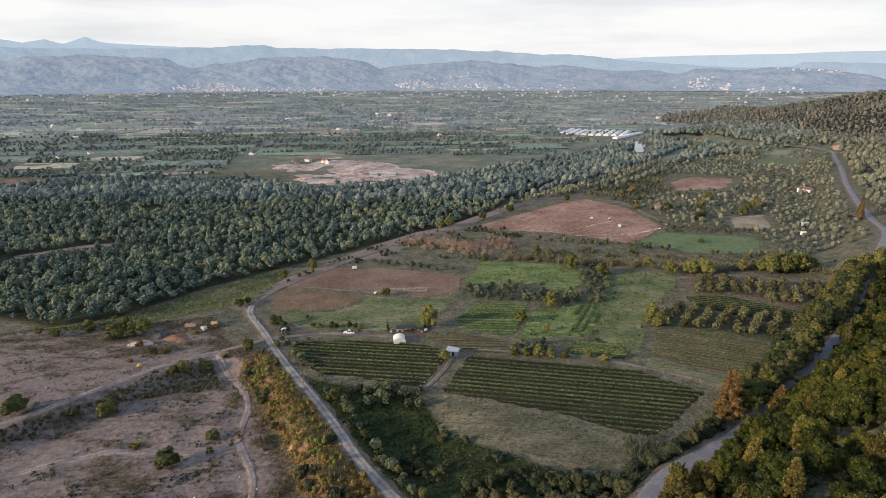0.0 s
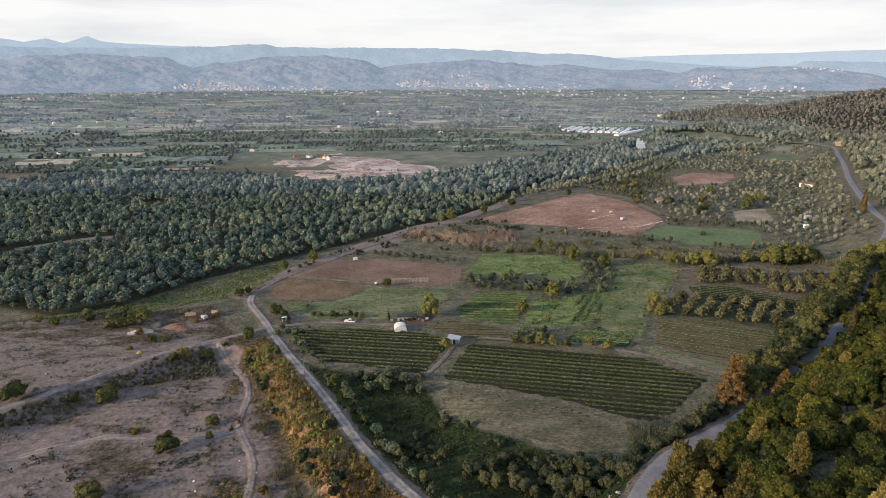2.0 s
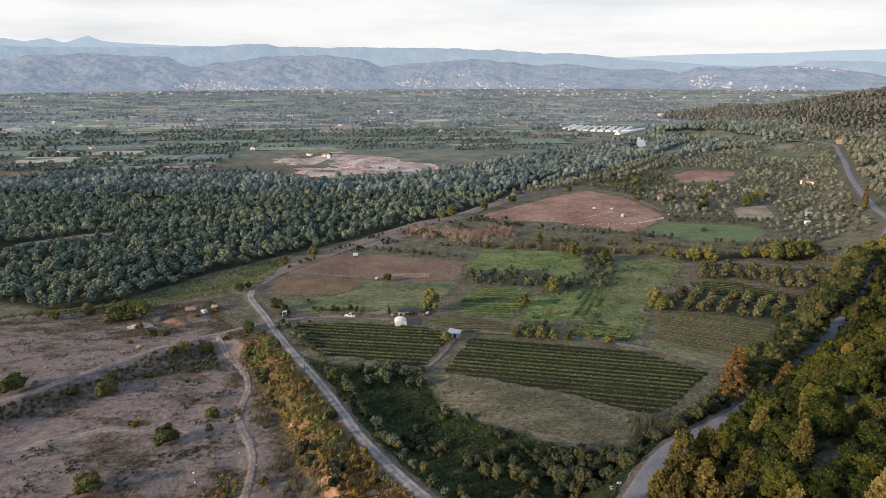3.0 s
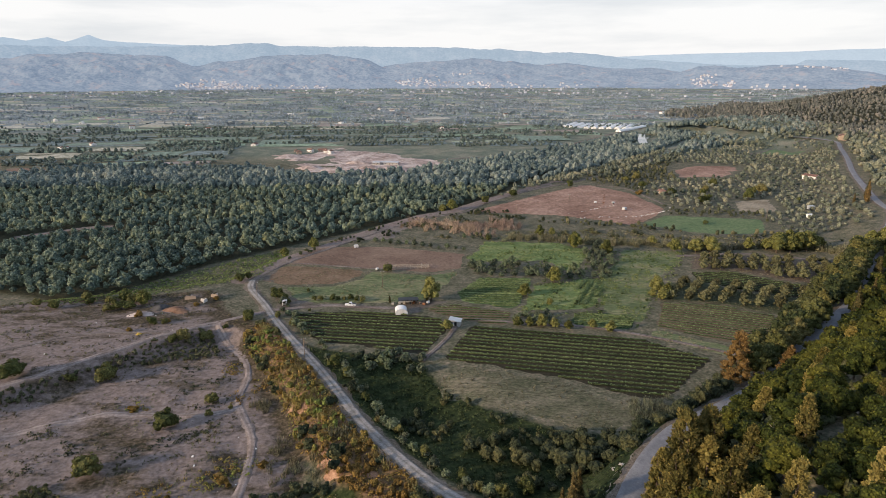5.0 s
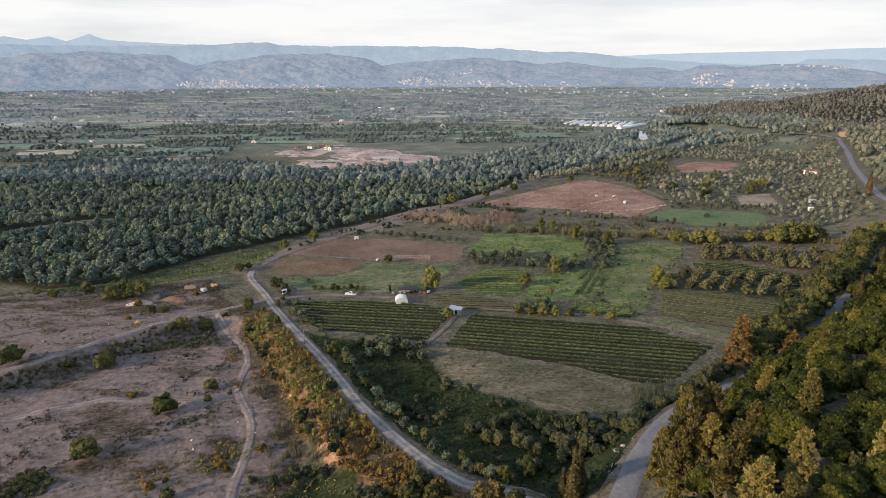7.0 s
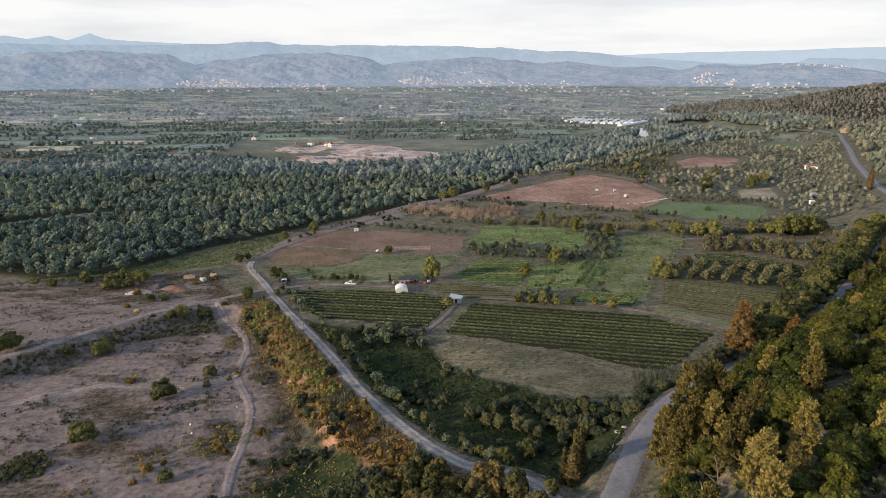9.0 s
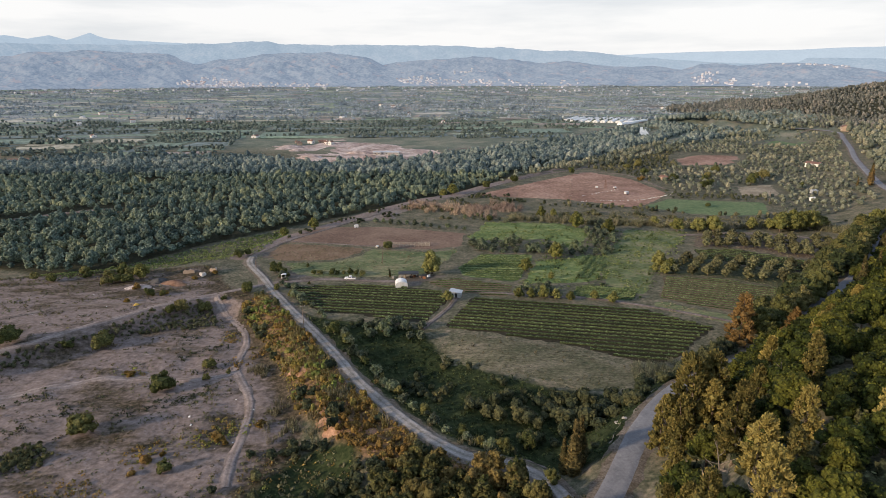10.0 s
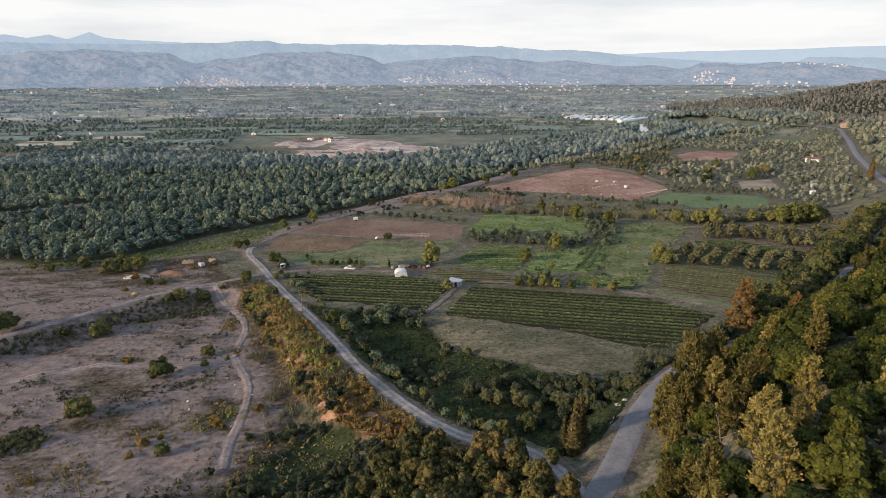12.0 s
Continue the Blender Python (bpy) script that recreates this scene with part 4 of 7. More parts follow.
# ---- fields ----
VINE_A = [(-70, 241), (-42, 243.5), (-21, 240.5), (-1, 236.5), (1, 222), (-7.4, 199.5), (-31.8, 207), (-50, 212), (-59.5, 222.5)]
VINE_B = [(10.7, 227), (34, 223), (63, 217), (78, 213.5), (98, 195.4), (87, 186), (76, 172), (66.3, 166.8), (58, 170), (41.8, 180.8), (23, 188), (7, 193.4), (-2, 197)]
VINE_C = [(-10, 246.4), (4, 252), (30, 242), (25.5, 225.5), (11, 230), (-3.6, 239)]
VINE_D = [(98.5, 254), (123, 250), (143.6, 235.5), (143.8, 227), (127, 213), (109, 209), (86, 225)]
VINE_E = [(128, 296.5), (150, 298), (174, 277), (185, 271), (173, 256.6), (163, 257), (142, 269), (126.7, 282)]
FIELDS = [
    ("brown_field", [(-77, 345), (-64, 348), (-36, 347), (-15, 341), (12, 332), (9.5, 305), (-7, 296), (-26, 300), (-41, 304), (-70, 311), (-90, 314)], "soil_brown", "bare brown ploughed field with faint furrows"),
    ("rough_field", [(-89.5, 311), (-70, 307.5), (-41.6, 301), (-44, 290), (-55, 279), (-80.6, 277), (-95, 284)], "soil_rough", "brown weedy stubble field"),
    ("grass_plot", [(-41.5, 300), (-25, 296.4), (-7, 293.3), (8.5, 301.6), (2, 281), (-10, 254), (-37.6, 252), (-69, 254), (-80, 276), (-55, 277), (-43, 287.6)], "meadow_mixed", "mown green grass plot with bare patches"),
    ("crop_field", [(18, 290), (45.7, 288.6), (33.5, 248.5), (29.3, 245), (8, 254.3), (4.2, 265.7)], "crop_green", "bright green vegetable field in drilled rows"),
    ("meadow", [(23.6, 359), (69.5, 355), (86, 337), (78.6, 317), (66.7, 292), (56, 317), (21, 315), (10, 320), (19, 340)], "meadow", "lush green meadow"),
    ("meadow", [(104, 339), (140, 336), (132.7, 316), (108, 284), (90, 243), (82, 228), (69, 241), (71.6, 262), (81, 292), (97, 319)], "meadow_mixed", "green weedy meadow turning brown"),
    ("crop_field", [(54.6, 240.7), (69, 241.3), (81.8, 234), (76, 221.5), (64.5, 223.8), (51.8, 226.8)], "crop_dark", "dark green strip of low crop"),
    ("dry_field", [(7.2, 192.4), (23, 186.4), (41.6, 179.5), (56, 168), (65, 163.2), (54, 154.3), (49, 149), (36.4, 152.6), (27, 158.4), (11.7, 165), (-1, 172.7), (-4, 181.7)], "dry_grass", "mown dry straw-coloured hay field"),
    ("red_field", [(19, 444), (55, 484), (89, 519), (134, 563), (150, 540), (164, 518), (168, 482), (171, 451), (151.7, 420), (128.7, 399), (105.5, 417.7), (83, 429.7), (50, 437)], "soil_red", "bare reddish ploughed field"),
    ("green_plot", [(135, 402), (163, 430), (228, 416), (212, 377), (188, 373), (164, 378)], "lawn_green", "bright green sown plot"),
    ("tan_plot", [(237, 479), (270, 489), (254, 440), (223, 441)], "tan_plot", "dry tan plot among scrub"),
    ("red_field", [(241, 642), (299, 699), (342, 677), (296, 606), (238, 592)], "soil_red", "small reddish ploughed field"),
    ("green_plot", [(390, 790), (470, 850), (500, 800), (450, 760)], "lawn_green", "pale green fallow plot"),
    ("dirt_yard", [(-248, 779), (-218, 872), (-155, 889), (-100, 850), (-3, 772), (-15, 668), (-87, 633), (-149, 650), (-177, 730)], "dirt_site", "pinkish bare earth yard of a gravel works"),
    ("brown_field", [(-540, 720), (-402, 708), (-475, 631), (-620, 600)], "soil_brown", "brown ploughed field beyond the woods"),
    ("farmyard", [(-22, 250), (-12, 259), (4, 254.6), (-9, 246), (-12, 238.5), (-22, 243)], "track", "beige dirt farmyard"),
    ("farmyard", [(-76, 262), (-62, 258), (-58, 250), (-70, 244), (-78, 248)], "track", "grey dirt turning place by the gate"),
    ("apron", [(23, 84), (28, 88), (31.5, 95), (30, 99), (26.5, 97), (23.5, 98), (22.5, 91)], "gravel", "pale gravel apron at the road junction"),
    ("apron", [(35, 113), (41, 121), (48, 129), (46, 121), (40, 112)], "gravel", "pale gravel lay-by beside the asphalt"),
    ("bare_plot", [(-99, 294), (-91, 312), (-88, 296), (-82, 281), (-92, 282)], "track", "bare pinkish earth beside the lane"),
    ("bare_plot", [(-64, 362), (-50, 386), (-34, 400), (-22, 396), (-34, 378), (-30, 366), (-48, 362)], "sand_track", "rough bare earth along the terrace edge"),
    ("grass_plot", [(45, 279), (62, 281), (68, 287), (80, 287), (78, 268), (66, 246), (51, 243.5), (33, 243), (34, 249)], "meadow", "weedy green plot with strips of crop"),
    ("olive_plot", [(140, 324), (172, 328), (199, 319), (221, 303), (203, 277), (188, 275), (174, 280), (150, 300), (130, 300)], "soil_orchard", "bare brown soil between orchard olives"),
    ("olive_plot", [(112, 281), (128, 282), (142, 268), (172, 256), (178, 262), (184, 256), (150, 233), (143, 238), (123, 252), (98, 256)], "dark_grass", "dark grass under an olive orchard"),
    ("field_margin", [(85, 224), (108, 207.5), (127, 211.5), (134, 213), (112, 196), (103, 198), (80, 215.5)], "meadow_mixed", "grassy headland between two vineyards"),
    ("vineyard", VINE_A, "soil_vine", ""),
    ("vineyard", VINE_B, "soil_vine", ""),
    ("vineyard", VINE_C, "soil_vine_dry", ""),
    ("vineyard", VINE_D, "soil_vine_dry", ""),
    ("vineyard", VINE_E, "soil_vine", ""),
]
vineyards = []
for i, (name, poly, key, label) in enumerate(FIELDS):
    ob = drape(name, poly, M[key], 0.10, 4.0 if poly[0][1] < 600 else 20.0, 0.7 if poly[0][1] < 600 else 6, i)
    if name == "vineyard":
        tagged(ob, "soil of a vineyard with trellised green rows", "vineyard", kind="structure")
        vineyards.append((ob, poly))
    else:
        tagged(ob, label, "field", kind="structure")


# ---- patchwork of the far plain ----
def patchwork():
    r = np.random.RandomState(5)
    cells = []

    def cut(x0, y0, x1, y1, deep):
        far = max(y0, 600)
        w, d = x1 - x0, y1 - y0
        limit = 26 + far * 0.013
        if deep > 12 or (w < limit * 3.2 and d < limit * 1.4):
            cells.append((x0, y0, x1, y1))
            return
        if w / 2.2 > d:
            k = x0 + w * r.uniform(0.35, 0.65)
            cut(x0, y0, k, y1, deep + 1)
            cut(k, y0, x1, y1, deep + 1)
        else:
            k = y0 + d * r.uniform(0.35, 0.65)
            cut(x0, y0, x1, k, deep + 1)
            cut(x0, k, x1, y1, deep + 1)
    cut(-3600, 640, 3400, 4700, 0)
    return cells, r


cells, rc = patchwork()
ca, sa = math.cos(0.10), math.sin(0.10)
V, Q, T, hedge_pts, orchard_pts = [], [], [], [], []
for x0, y0, x1, y1 in cells:
    g = 3 + y0 * 0.002
    corner = np.array([(x0 + g, y0 + g), (x1 - g, y0 + g), (x1 - g, y1 - g), (x0 + g, y1 - g)])
    corner = corner + rc.uniform(-8, 8, corner.shape)
    P = np.stack([corner[:, 0] * ca - corner[:, 1] * sa + 150, corner[:, 0] * sa + corner[:, 1] * ca], 1)
    c = P.mean(0)
    wd, ws, _ = seg_dist(P[:, 0], P[:, 1], TERRACE)
    if c[1] > 4150 or abs(c[0]) > 0.80 * c[1] + 60 or poly_sd(P[:, 0], P[:, 1], WOODS).max() > -12 or inside(P[:, 0], P[:, 1], FIELDS[13][1]).any():
        continue
    if (ws * wd).max() > -20 and c[1] < 1150:
        continue
    if np.hypot((c[0] - 1380) / 700, (c[1] - 1420) / 760) < 1.05:
        continue
    kind = rc.uniform()
    grove = 0.52 if y0 < 1200 else 0.30
    if kind < grove:
        n = int(np.clip(abs((x1 - x0) * (y1 - y0)) / (45 + y0 * 0.05), 10, 190))
        u = rc.uniform(0, 1, (n, 2))
        if y0 < 1500:
            u = np.round(u * [22, 6]) / [22, 6] * 0.94 + 0.03 + rc.uniform(-0.012, 0.012, (n, 2))
        orchard_pts.append(P[0] * ((1 - u[:, :1]) * (1 - u[:, 1:])) + P[1] * (u[:, :1] * (1 - u[:, 1:])) + P[2] * (u[:, :1] * u[:, 1:]) + P[3] * ((1 - u[:, :1]) * u[:, 1:]))
    b = len(V) * 4
    V.append(np.column_stack([P, h(P[:, 0], P[:, 1]) + 0.3]))
    Q.append([b, b + 1, b + 2, b + 3])
    T.append(rc.uniform(0, 0.45) if kind < grove else rc.choice([0.1, 0.25, 0.4, 0.4, 0.55, 0.55, 0.7, 0.7, 0.8, 0.9, 0.9] if y0 > 1300 else [0.05, 0.1, 0.25, 0.25, 0.25, 0.4, 0.4, 0.55, 0.7, 0.8]))
    for a, e in ((0, 1), (1, 2), (3, 2)):
        if rc.uniform() < 0.42:
            n = int(np.linalg.norm(P[e] - P[a]) / (4.2 + y0 * 0.0035))
            u = np.sort(rc.uniform(0, 1, max(2, n)))[:, None]
            hedge_pts.append(P[a] + (P[e] - P[a]) * u + rc.uniform(-2, 2, (len(u), 2)))
pm = surface("plain_crops", [(0.1, 0.1, 0.1)] * 2, 60, 6, 0.95, 0.3)
nt = pm.node_tree
pa = nt.nodes.new("ShaderNodeAttribute")
pa.attribute_name = "tint"
pr = nt.nodes.new("ShaderNodeValToRGB")
# crop colours lifted and blued, so they hold painted air haze
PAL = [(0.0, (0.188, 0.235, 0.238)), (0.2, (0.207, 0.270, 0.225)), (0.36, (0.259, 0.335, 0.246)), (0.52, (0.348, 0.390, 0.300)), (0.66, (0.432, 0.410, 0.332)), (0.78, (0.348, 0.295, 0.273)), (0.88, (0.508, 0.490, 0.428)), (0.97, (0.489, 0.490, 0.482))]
while len(pr.color_ramp.elements) < len(PAL):
    pr.color_ramp.elements.new(0.5)
for e, (p, c) in zip(pr.color_ramp.elements, PAL):
    e.position, e.color = p, (*c, 1)
pr.color_ramp.interpolation = "CONSTANT"
nt.links.new(pa.outputs["Fac"], pr.inputs[0])
pn = nt.nodes.new("ShaderNodeMix")
pn.data_type, pn.blend_type = "RGBA", "OVERLAY"
pn.inputs[0].default_value = 0.6
nz = [n for n in nt.nodes if n.bl_idname == "ShaderNodeTexNoise"][1]
nt.links.new(pr.outputs[0], pn.inputs[6])
nt.links.new(nz.outputs[0], pn.inputs[7])
field_mix = nt.nodes.new("ShaderNodeMix")
field_mix.data_type, field_mix.blend_type = "RGBA", "MULTIPLY"
field_mix.inputs[0].default_value = 1.0
tufted = nt.nodes.new("ShaderNodeValToRGB")
tufted.color_ramp.elements[0].position, tufted.color_ramp.elements[0].color = 0.38, (0.62, 0.66, 0.58, 1)
tufted.color_ramp.elements[1].position, tufted.color_ramp.elements[1].color = 0.60, (1.08, 1.06, 1.04, 1)
nt.links.new(nz.outputs[0], tufted.inputs[0])
nt.links.new(pn.outputs[2], field_mix.inputs[6])
nt.links.new(tufted.outputs[0], field_mix.inputs[7])
nt.links.new(field_mix.outputs[2], nt.nodes["Principled BSDF"].inputs["Base Color"])
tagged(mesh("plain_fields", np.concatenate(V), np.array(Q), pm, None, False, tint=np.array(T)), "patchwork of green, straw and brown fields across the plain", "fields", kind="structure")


# ---- far hills ----
def ridge(name, crest, dist, depth, foot, material, rough, label, seed, step=12.0, relief=0.34, ragged=0.03):
    """A range of hills: crest heights (bearing in degrees from straight ahead, metres) on an arc round the valley, sloping to the plain."""
    b = np.arange(crest[0][0], crest[-1][0], math.degrees(step / dist))
    top = np.interp(b, [c[0] for c in crest], [c[1] for c in crest])
    top = top + (top - foot) * ragged * (wave(b * dist / 57, b * 0, 260, seed) + 0.6 * wave(b * dist / 57, b * 0, 90, seed + 1) + 0.35 * wave(b * dist / 57, b * 0, 40, seed + 2))
    rows = 54
    k = np.linspace(0, 1, rows)[:, None]
    bb = np.radians(b)[None, :]
    D = dist - depth * (1 - k) + 0 * bb
    X, Y = D * np.sin(bb), D * np.cos(bb)
    f = 0
    for o in range(5):
        f = f + wave(X, Y, rough * 0.52 ** o, seed + o * 7) * 0.72 ** o * 0.7
    prof = k ** 0.85
    Z = foot + (top[None, :] - foot) * prof * (1 + relief * f * (1 - prof)) + f * rough * 0.01 * relief * (0.25 + prof * (1 - 0.5 * prof))
    Z = np.maximum(Z, foot - 4)
    back = Z[-1:] * 0.3
    X = np.vstack([X, X[-1:] * 1.012])
    Y = np.vstack([Y, Y[-1:] * 1.012])
    Z = np.vstack([Z, back])
    n = len(b)
    i = np.arange(rows)[:, None] * n + np.arange(n - 1)
    ob = mesh(name, np.stack([X, Y, Z], -1).reshape(-1, 3), np.stack([i, i + 1, i + n + 1, i + n], -1).reshape(-1, 4), material, None, True)
    return tagged(ob, label, "hills", kind="structure")


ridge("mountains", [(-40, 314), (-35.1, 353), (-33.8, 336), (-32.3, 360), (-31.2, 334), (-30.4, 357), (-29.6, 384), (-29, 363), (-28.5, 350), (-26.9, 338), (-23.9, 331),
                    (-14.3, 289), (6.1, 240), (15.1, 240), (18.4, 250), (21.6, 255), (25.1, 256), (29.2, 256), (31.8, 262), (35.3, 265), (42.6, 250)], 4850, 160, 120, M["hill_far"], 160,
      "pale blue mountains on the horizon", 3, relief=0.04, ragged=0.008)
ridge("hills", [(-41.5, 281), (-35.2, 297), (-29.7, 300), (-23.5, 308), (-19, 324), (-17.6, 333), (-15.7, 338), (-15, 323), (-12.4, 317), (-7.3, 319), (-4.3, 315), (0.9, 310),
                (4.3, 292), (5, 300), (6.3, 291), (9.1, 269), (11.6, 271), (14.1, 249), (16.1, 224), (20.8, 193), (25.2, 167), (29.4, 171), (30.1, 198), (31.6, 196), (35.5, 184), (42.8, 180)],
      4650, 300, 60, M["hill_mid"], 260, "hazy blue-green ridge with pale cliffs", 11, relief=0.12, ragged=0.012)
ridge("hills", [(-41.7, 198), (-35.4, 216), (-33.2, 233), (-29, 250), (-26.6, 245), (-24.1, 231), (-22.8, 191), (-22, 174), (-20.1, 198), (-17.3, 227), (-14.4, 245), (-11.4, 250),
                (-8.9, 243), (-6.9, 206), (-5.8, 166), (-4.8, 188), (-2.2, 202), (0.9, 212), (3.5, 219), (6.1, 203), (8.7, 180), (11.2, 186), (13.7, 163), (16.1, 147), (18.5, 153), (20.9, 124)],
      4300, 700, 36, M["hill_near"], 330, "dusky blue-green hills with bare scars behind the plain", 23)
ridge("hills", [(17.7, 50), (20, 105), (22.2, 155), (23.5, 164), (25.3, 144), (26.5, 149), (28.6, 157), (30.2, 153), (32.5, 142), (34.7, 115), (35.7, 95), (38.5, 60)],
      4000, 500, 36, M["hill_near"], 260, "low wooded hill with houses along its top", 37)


# ---- woods and scrub ----
rt = np.random.RandomState(21)
WOOD_NEAR = [crown_of(rt, dome_lobes(rt, 9, 3.3, 1.6, 7.6), 9, 0.36, 0.5, 0.97) for _ in range(7)]
WOOD_MID = [crown_of(rt, dome_lobes(rt, 3, 3.3, 1.6, 7.4), 6, 0.5, 0.5, 0.98) for _ in range(7)]
WOOD_FAR = [crown_of(rt, [(0, 0, 4.4, 3.5, 4.6)], 8, 0.9, 0.6, 0.97) for _ in range(8)]
SMALL_ROUND = [crown_of(rt, round_lobes(rt, 1, 2.0, 0.2, 3.6), 6, 0.40, 0.5, 1.0) for _ in range(6)]
TINY = [crown_of(rt, [(0, 0, 2.2, 2.2, 2.4)], 4, 2.0, 0.3, 0) for _ in range(6)]
SMALL_FAR = [crown_of(rt, [(0, 0, 2.4, 2.4, 2.6)], 5, 0.8, 0.5, 1.0) for _ in range(6)]
SHRUB = [crown_of(rt, round_lobes(rt, 3, 1.4, 0.0, 2.0), 14, 0.22, 0.7, 0.9) for _ in range(6)]
TUFT = [crown_of(rt, [(0, 0, 0.2, 0.8, 0.5)], 12, 0.24, 0.8, 0) for _ in range(5)]
MINI = [crown_of(rt, [(0, 0, 0.1, 0.55, 0.4)], 7, 0.2, 0.7, 0) for _ in range(4)]
REED = [cone_blades(rt, 46, 1.5, 1.6, 3.6, 0.07) for _ in range(5)]


def off_tracks(P, gap=4.5, lines=None):
    keep = np.ones(len(P), bool)
    for pts, w in (lines or [(t[0], t[1]) for t in TRACKS] + [(GRAVEL, 4), (ASPHALT, 7)]):
        keep &= seg_dist(P[:, 0], P[:, 1], pts)[0] > w / 2 + gap
    return P[keep]


def wedge(P):
    """Only what lies in the open sector of land that the valley view takes in."""
    return P[np.abs(P[:, 0]) < 0.82 * P[:, 1] + 12]


P = off_tracks(scatter(WOODS, 6.0, 0.48, 2), 3.0)
gap = wave(P[:, 0], P[:, 1], 130, 9) + 0.5 * wave(P[:, 0], P[:, 1], 45, 4)
P = wedge(P[gap > -1.3])
RIVER = [(296, 915), (306, 935), (320, 960), (334, 1000), (350, 1050), (340, 1085)]
for line, room in ((RIVER, 17), ([(-292, 380), (-275, 396), (-258, 408), (-236, 414)], 11), ([(60, 570), (110, 640), (150, 690)], 7)):
    P = P[seg_dist(P[:, 0], P[:, 1] + room * 0.6, line)[0] > room]
near = P[:, 1] < 390
middle = ~near & (P[:, 1] < 560)
plant_mass("riverside_wood", WOOD_NEAR, P[near], 0.88, M["wood_leaf"], 3, "dense grey-green riverside wood of willows and poplars", "trees", 0.22)
plant_mass("riverside_wood", WOOD_MID, P[middle], 0.88, M["wood_leaf"], 5, "grey-green riverside wood beyond the gravel bar", "trees", 0.22)
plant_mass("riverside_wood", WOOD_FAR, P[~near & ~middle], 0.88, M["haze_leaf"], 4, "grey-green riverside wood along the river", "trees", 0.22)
tagged(mesh("river", *(lambda p: (np.column_stack([p, h(p[:, 0], p[:, 1]) + 0.5]), np.arange(len(p)).reshape(1, -1)))(np.array([(300, 926), (318, 940), (330, 985), (362, 1040), (352, 1078), (326, 1062), (312, 1000)], float)), M["water"]), "still pale river water between the woods", "water", kind="structure")

# plain: hedges and orchards
hp = np.concatenate(hedge_pts)
op = np.concatenate(orchard_pts)


def lowland(p):
    m = (poly_sd(p[:, 0], p[:, 1], WOODS) < 0) & (p[:, 1] > 640) & (np.hypot((p[:, 0] - 1380) / 700, (p[:, 1] - 1420) / 760) > 1) & (poly_sd(p[:, 0], p[:, 1], FIELDS[13][1]) < 0)
    return wedge(p[m])


hp, op = lowland(hp), lowland(op)
allp = np.concatenate([hp, op])
mid = allp[:, 1] < 1250
plant_mass("plain_trees", SMALL_FAR, allp[mid], 0.8, M["far_haze_leaf"], 6, "hedgerow and orchard trees across the plain", "trees", 0.3)
plant_mass("plain_trees", TINY, allp[~mid], 1.0, M["pale_haze_leaf"], 7, "distant hedgerows and orchards of the plain", "trees", 0.3)

# olive land towards the farm
OLIVE_LAND = [(215, 355), (292, 393), (312, 436), (343, 499), (387, 581), (440, 669), (491, 761), (518, 830), (515, 858), (440, 900), (330, 800), (290, 745), (240, 700), (300, 700), (345, 676), (300, 600), (235, 590), (175, 540), (180, 450), (232, 440), (232, 415)]
P = off_tracks(scatter(OLIVE_LAND, 8.4, 0.2, 8, 0.5), 3.0)
keep = np.ones(len(P), bool)
for i in (9, 10, 11, 12):
    keep &= poly_sd(P[:, 0], P[:, 1], FIELDS[i][1]) < -2
plant_mass("olive_grove", SMALL_ROUND, P[keep], 1.1, M["olive_mass"], 9, "grey-green olive trees in loose rows", "trees", 0.25)
P = scatter([(310, 370), (345, 440), (378, 500), (470, 650), (560, 800), (640, 760), (600, 560), (460, 380)], 7.5, 0.4, 10)
plant_mass("olive_grove", SMALL_ROUND, off_tracks(P, 4), 1.5, M["olive_mass"], 12, "olive trees and scrub on the slope above the road", "trees", 0.3)
LANE_SIDE = [(35, 476), (63, 545), (132, 628), (200, 700), (287, 812), (330, 850), (310, 770), (246, 690), (180, 612), (132, 577), (104, 566), (64, 512)]
plant_mass("lane_trees", SMALL_ROUND, off_tracks(scatter(LANE_SIDE, 6.5, 0.45, 17), 1.5), 1.25, M["olive_mass"], 18, "scrub and small trees beside the lane", "trees", 0.5)
RIGHT_BANK = [(262, 742), (330, 850), (420, 980), (560, 1150), (720, 1420), (780, 1340), (650, 1050), (570, 930), (520, 912), (480, 900), (440, 905), (380, 850), (330, 805)]
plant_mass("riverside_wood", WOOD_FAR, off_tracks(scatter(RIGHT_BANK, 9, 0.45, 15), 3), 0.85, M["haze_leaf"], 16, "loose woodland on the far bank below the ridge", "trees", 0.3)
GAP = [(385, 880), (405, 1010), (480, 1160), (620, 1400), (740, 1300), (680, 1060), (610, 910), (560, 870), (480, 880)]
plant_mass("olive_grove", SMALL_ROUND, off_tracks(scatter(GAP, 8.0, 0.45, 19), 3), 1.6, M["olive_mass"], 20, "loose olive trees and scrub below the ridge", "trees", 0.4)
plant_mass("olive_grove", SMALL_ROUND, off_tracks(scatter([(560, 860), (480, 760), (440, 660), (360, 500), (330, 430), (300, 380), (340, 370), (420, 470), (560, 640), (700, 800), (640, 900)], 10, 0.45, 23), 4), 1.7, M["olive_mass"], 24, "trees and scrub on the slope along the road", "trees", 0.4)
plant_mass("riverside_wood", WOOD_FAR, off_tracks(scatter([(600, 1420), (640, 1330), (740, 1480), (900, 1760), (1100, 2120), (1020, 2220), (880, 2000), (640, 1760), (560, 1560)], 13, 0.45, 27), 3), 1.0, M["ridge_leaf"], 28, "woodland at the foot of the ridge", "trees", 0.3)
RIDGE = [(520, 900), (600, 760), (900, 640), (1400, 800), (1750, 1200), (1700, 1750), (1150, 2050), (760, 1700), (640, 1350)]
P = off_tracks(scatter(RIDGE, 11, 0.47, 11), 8)
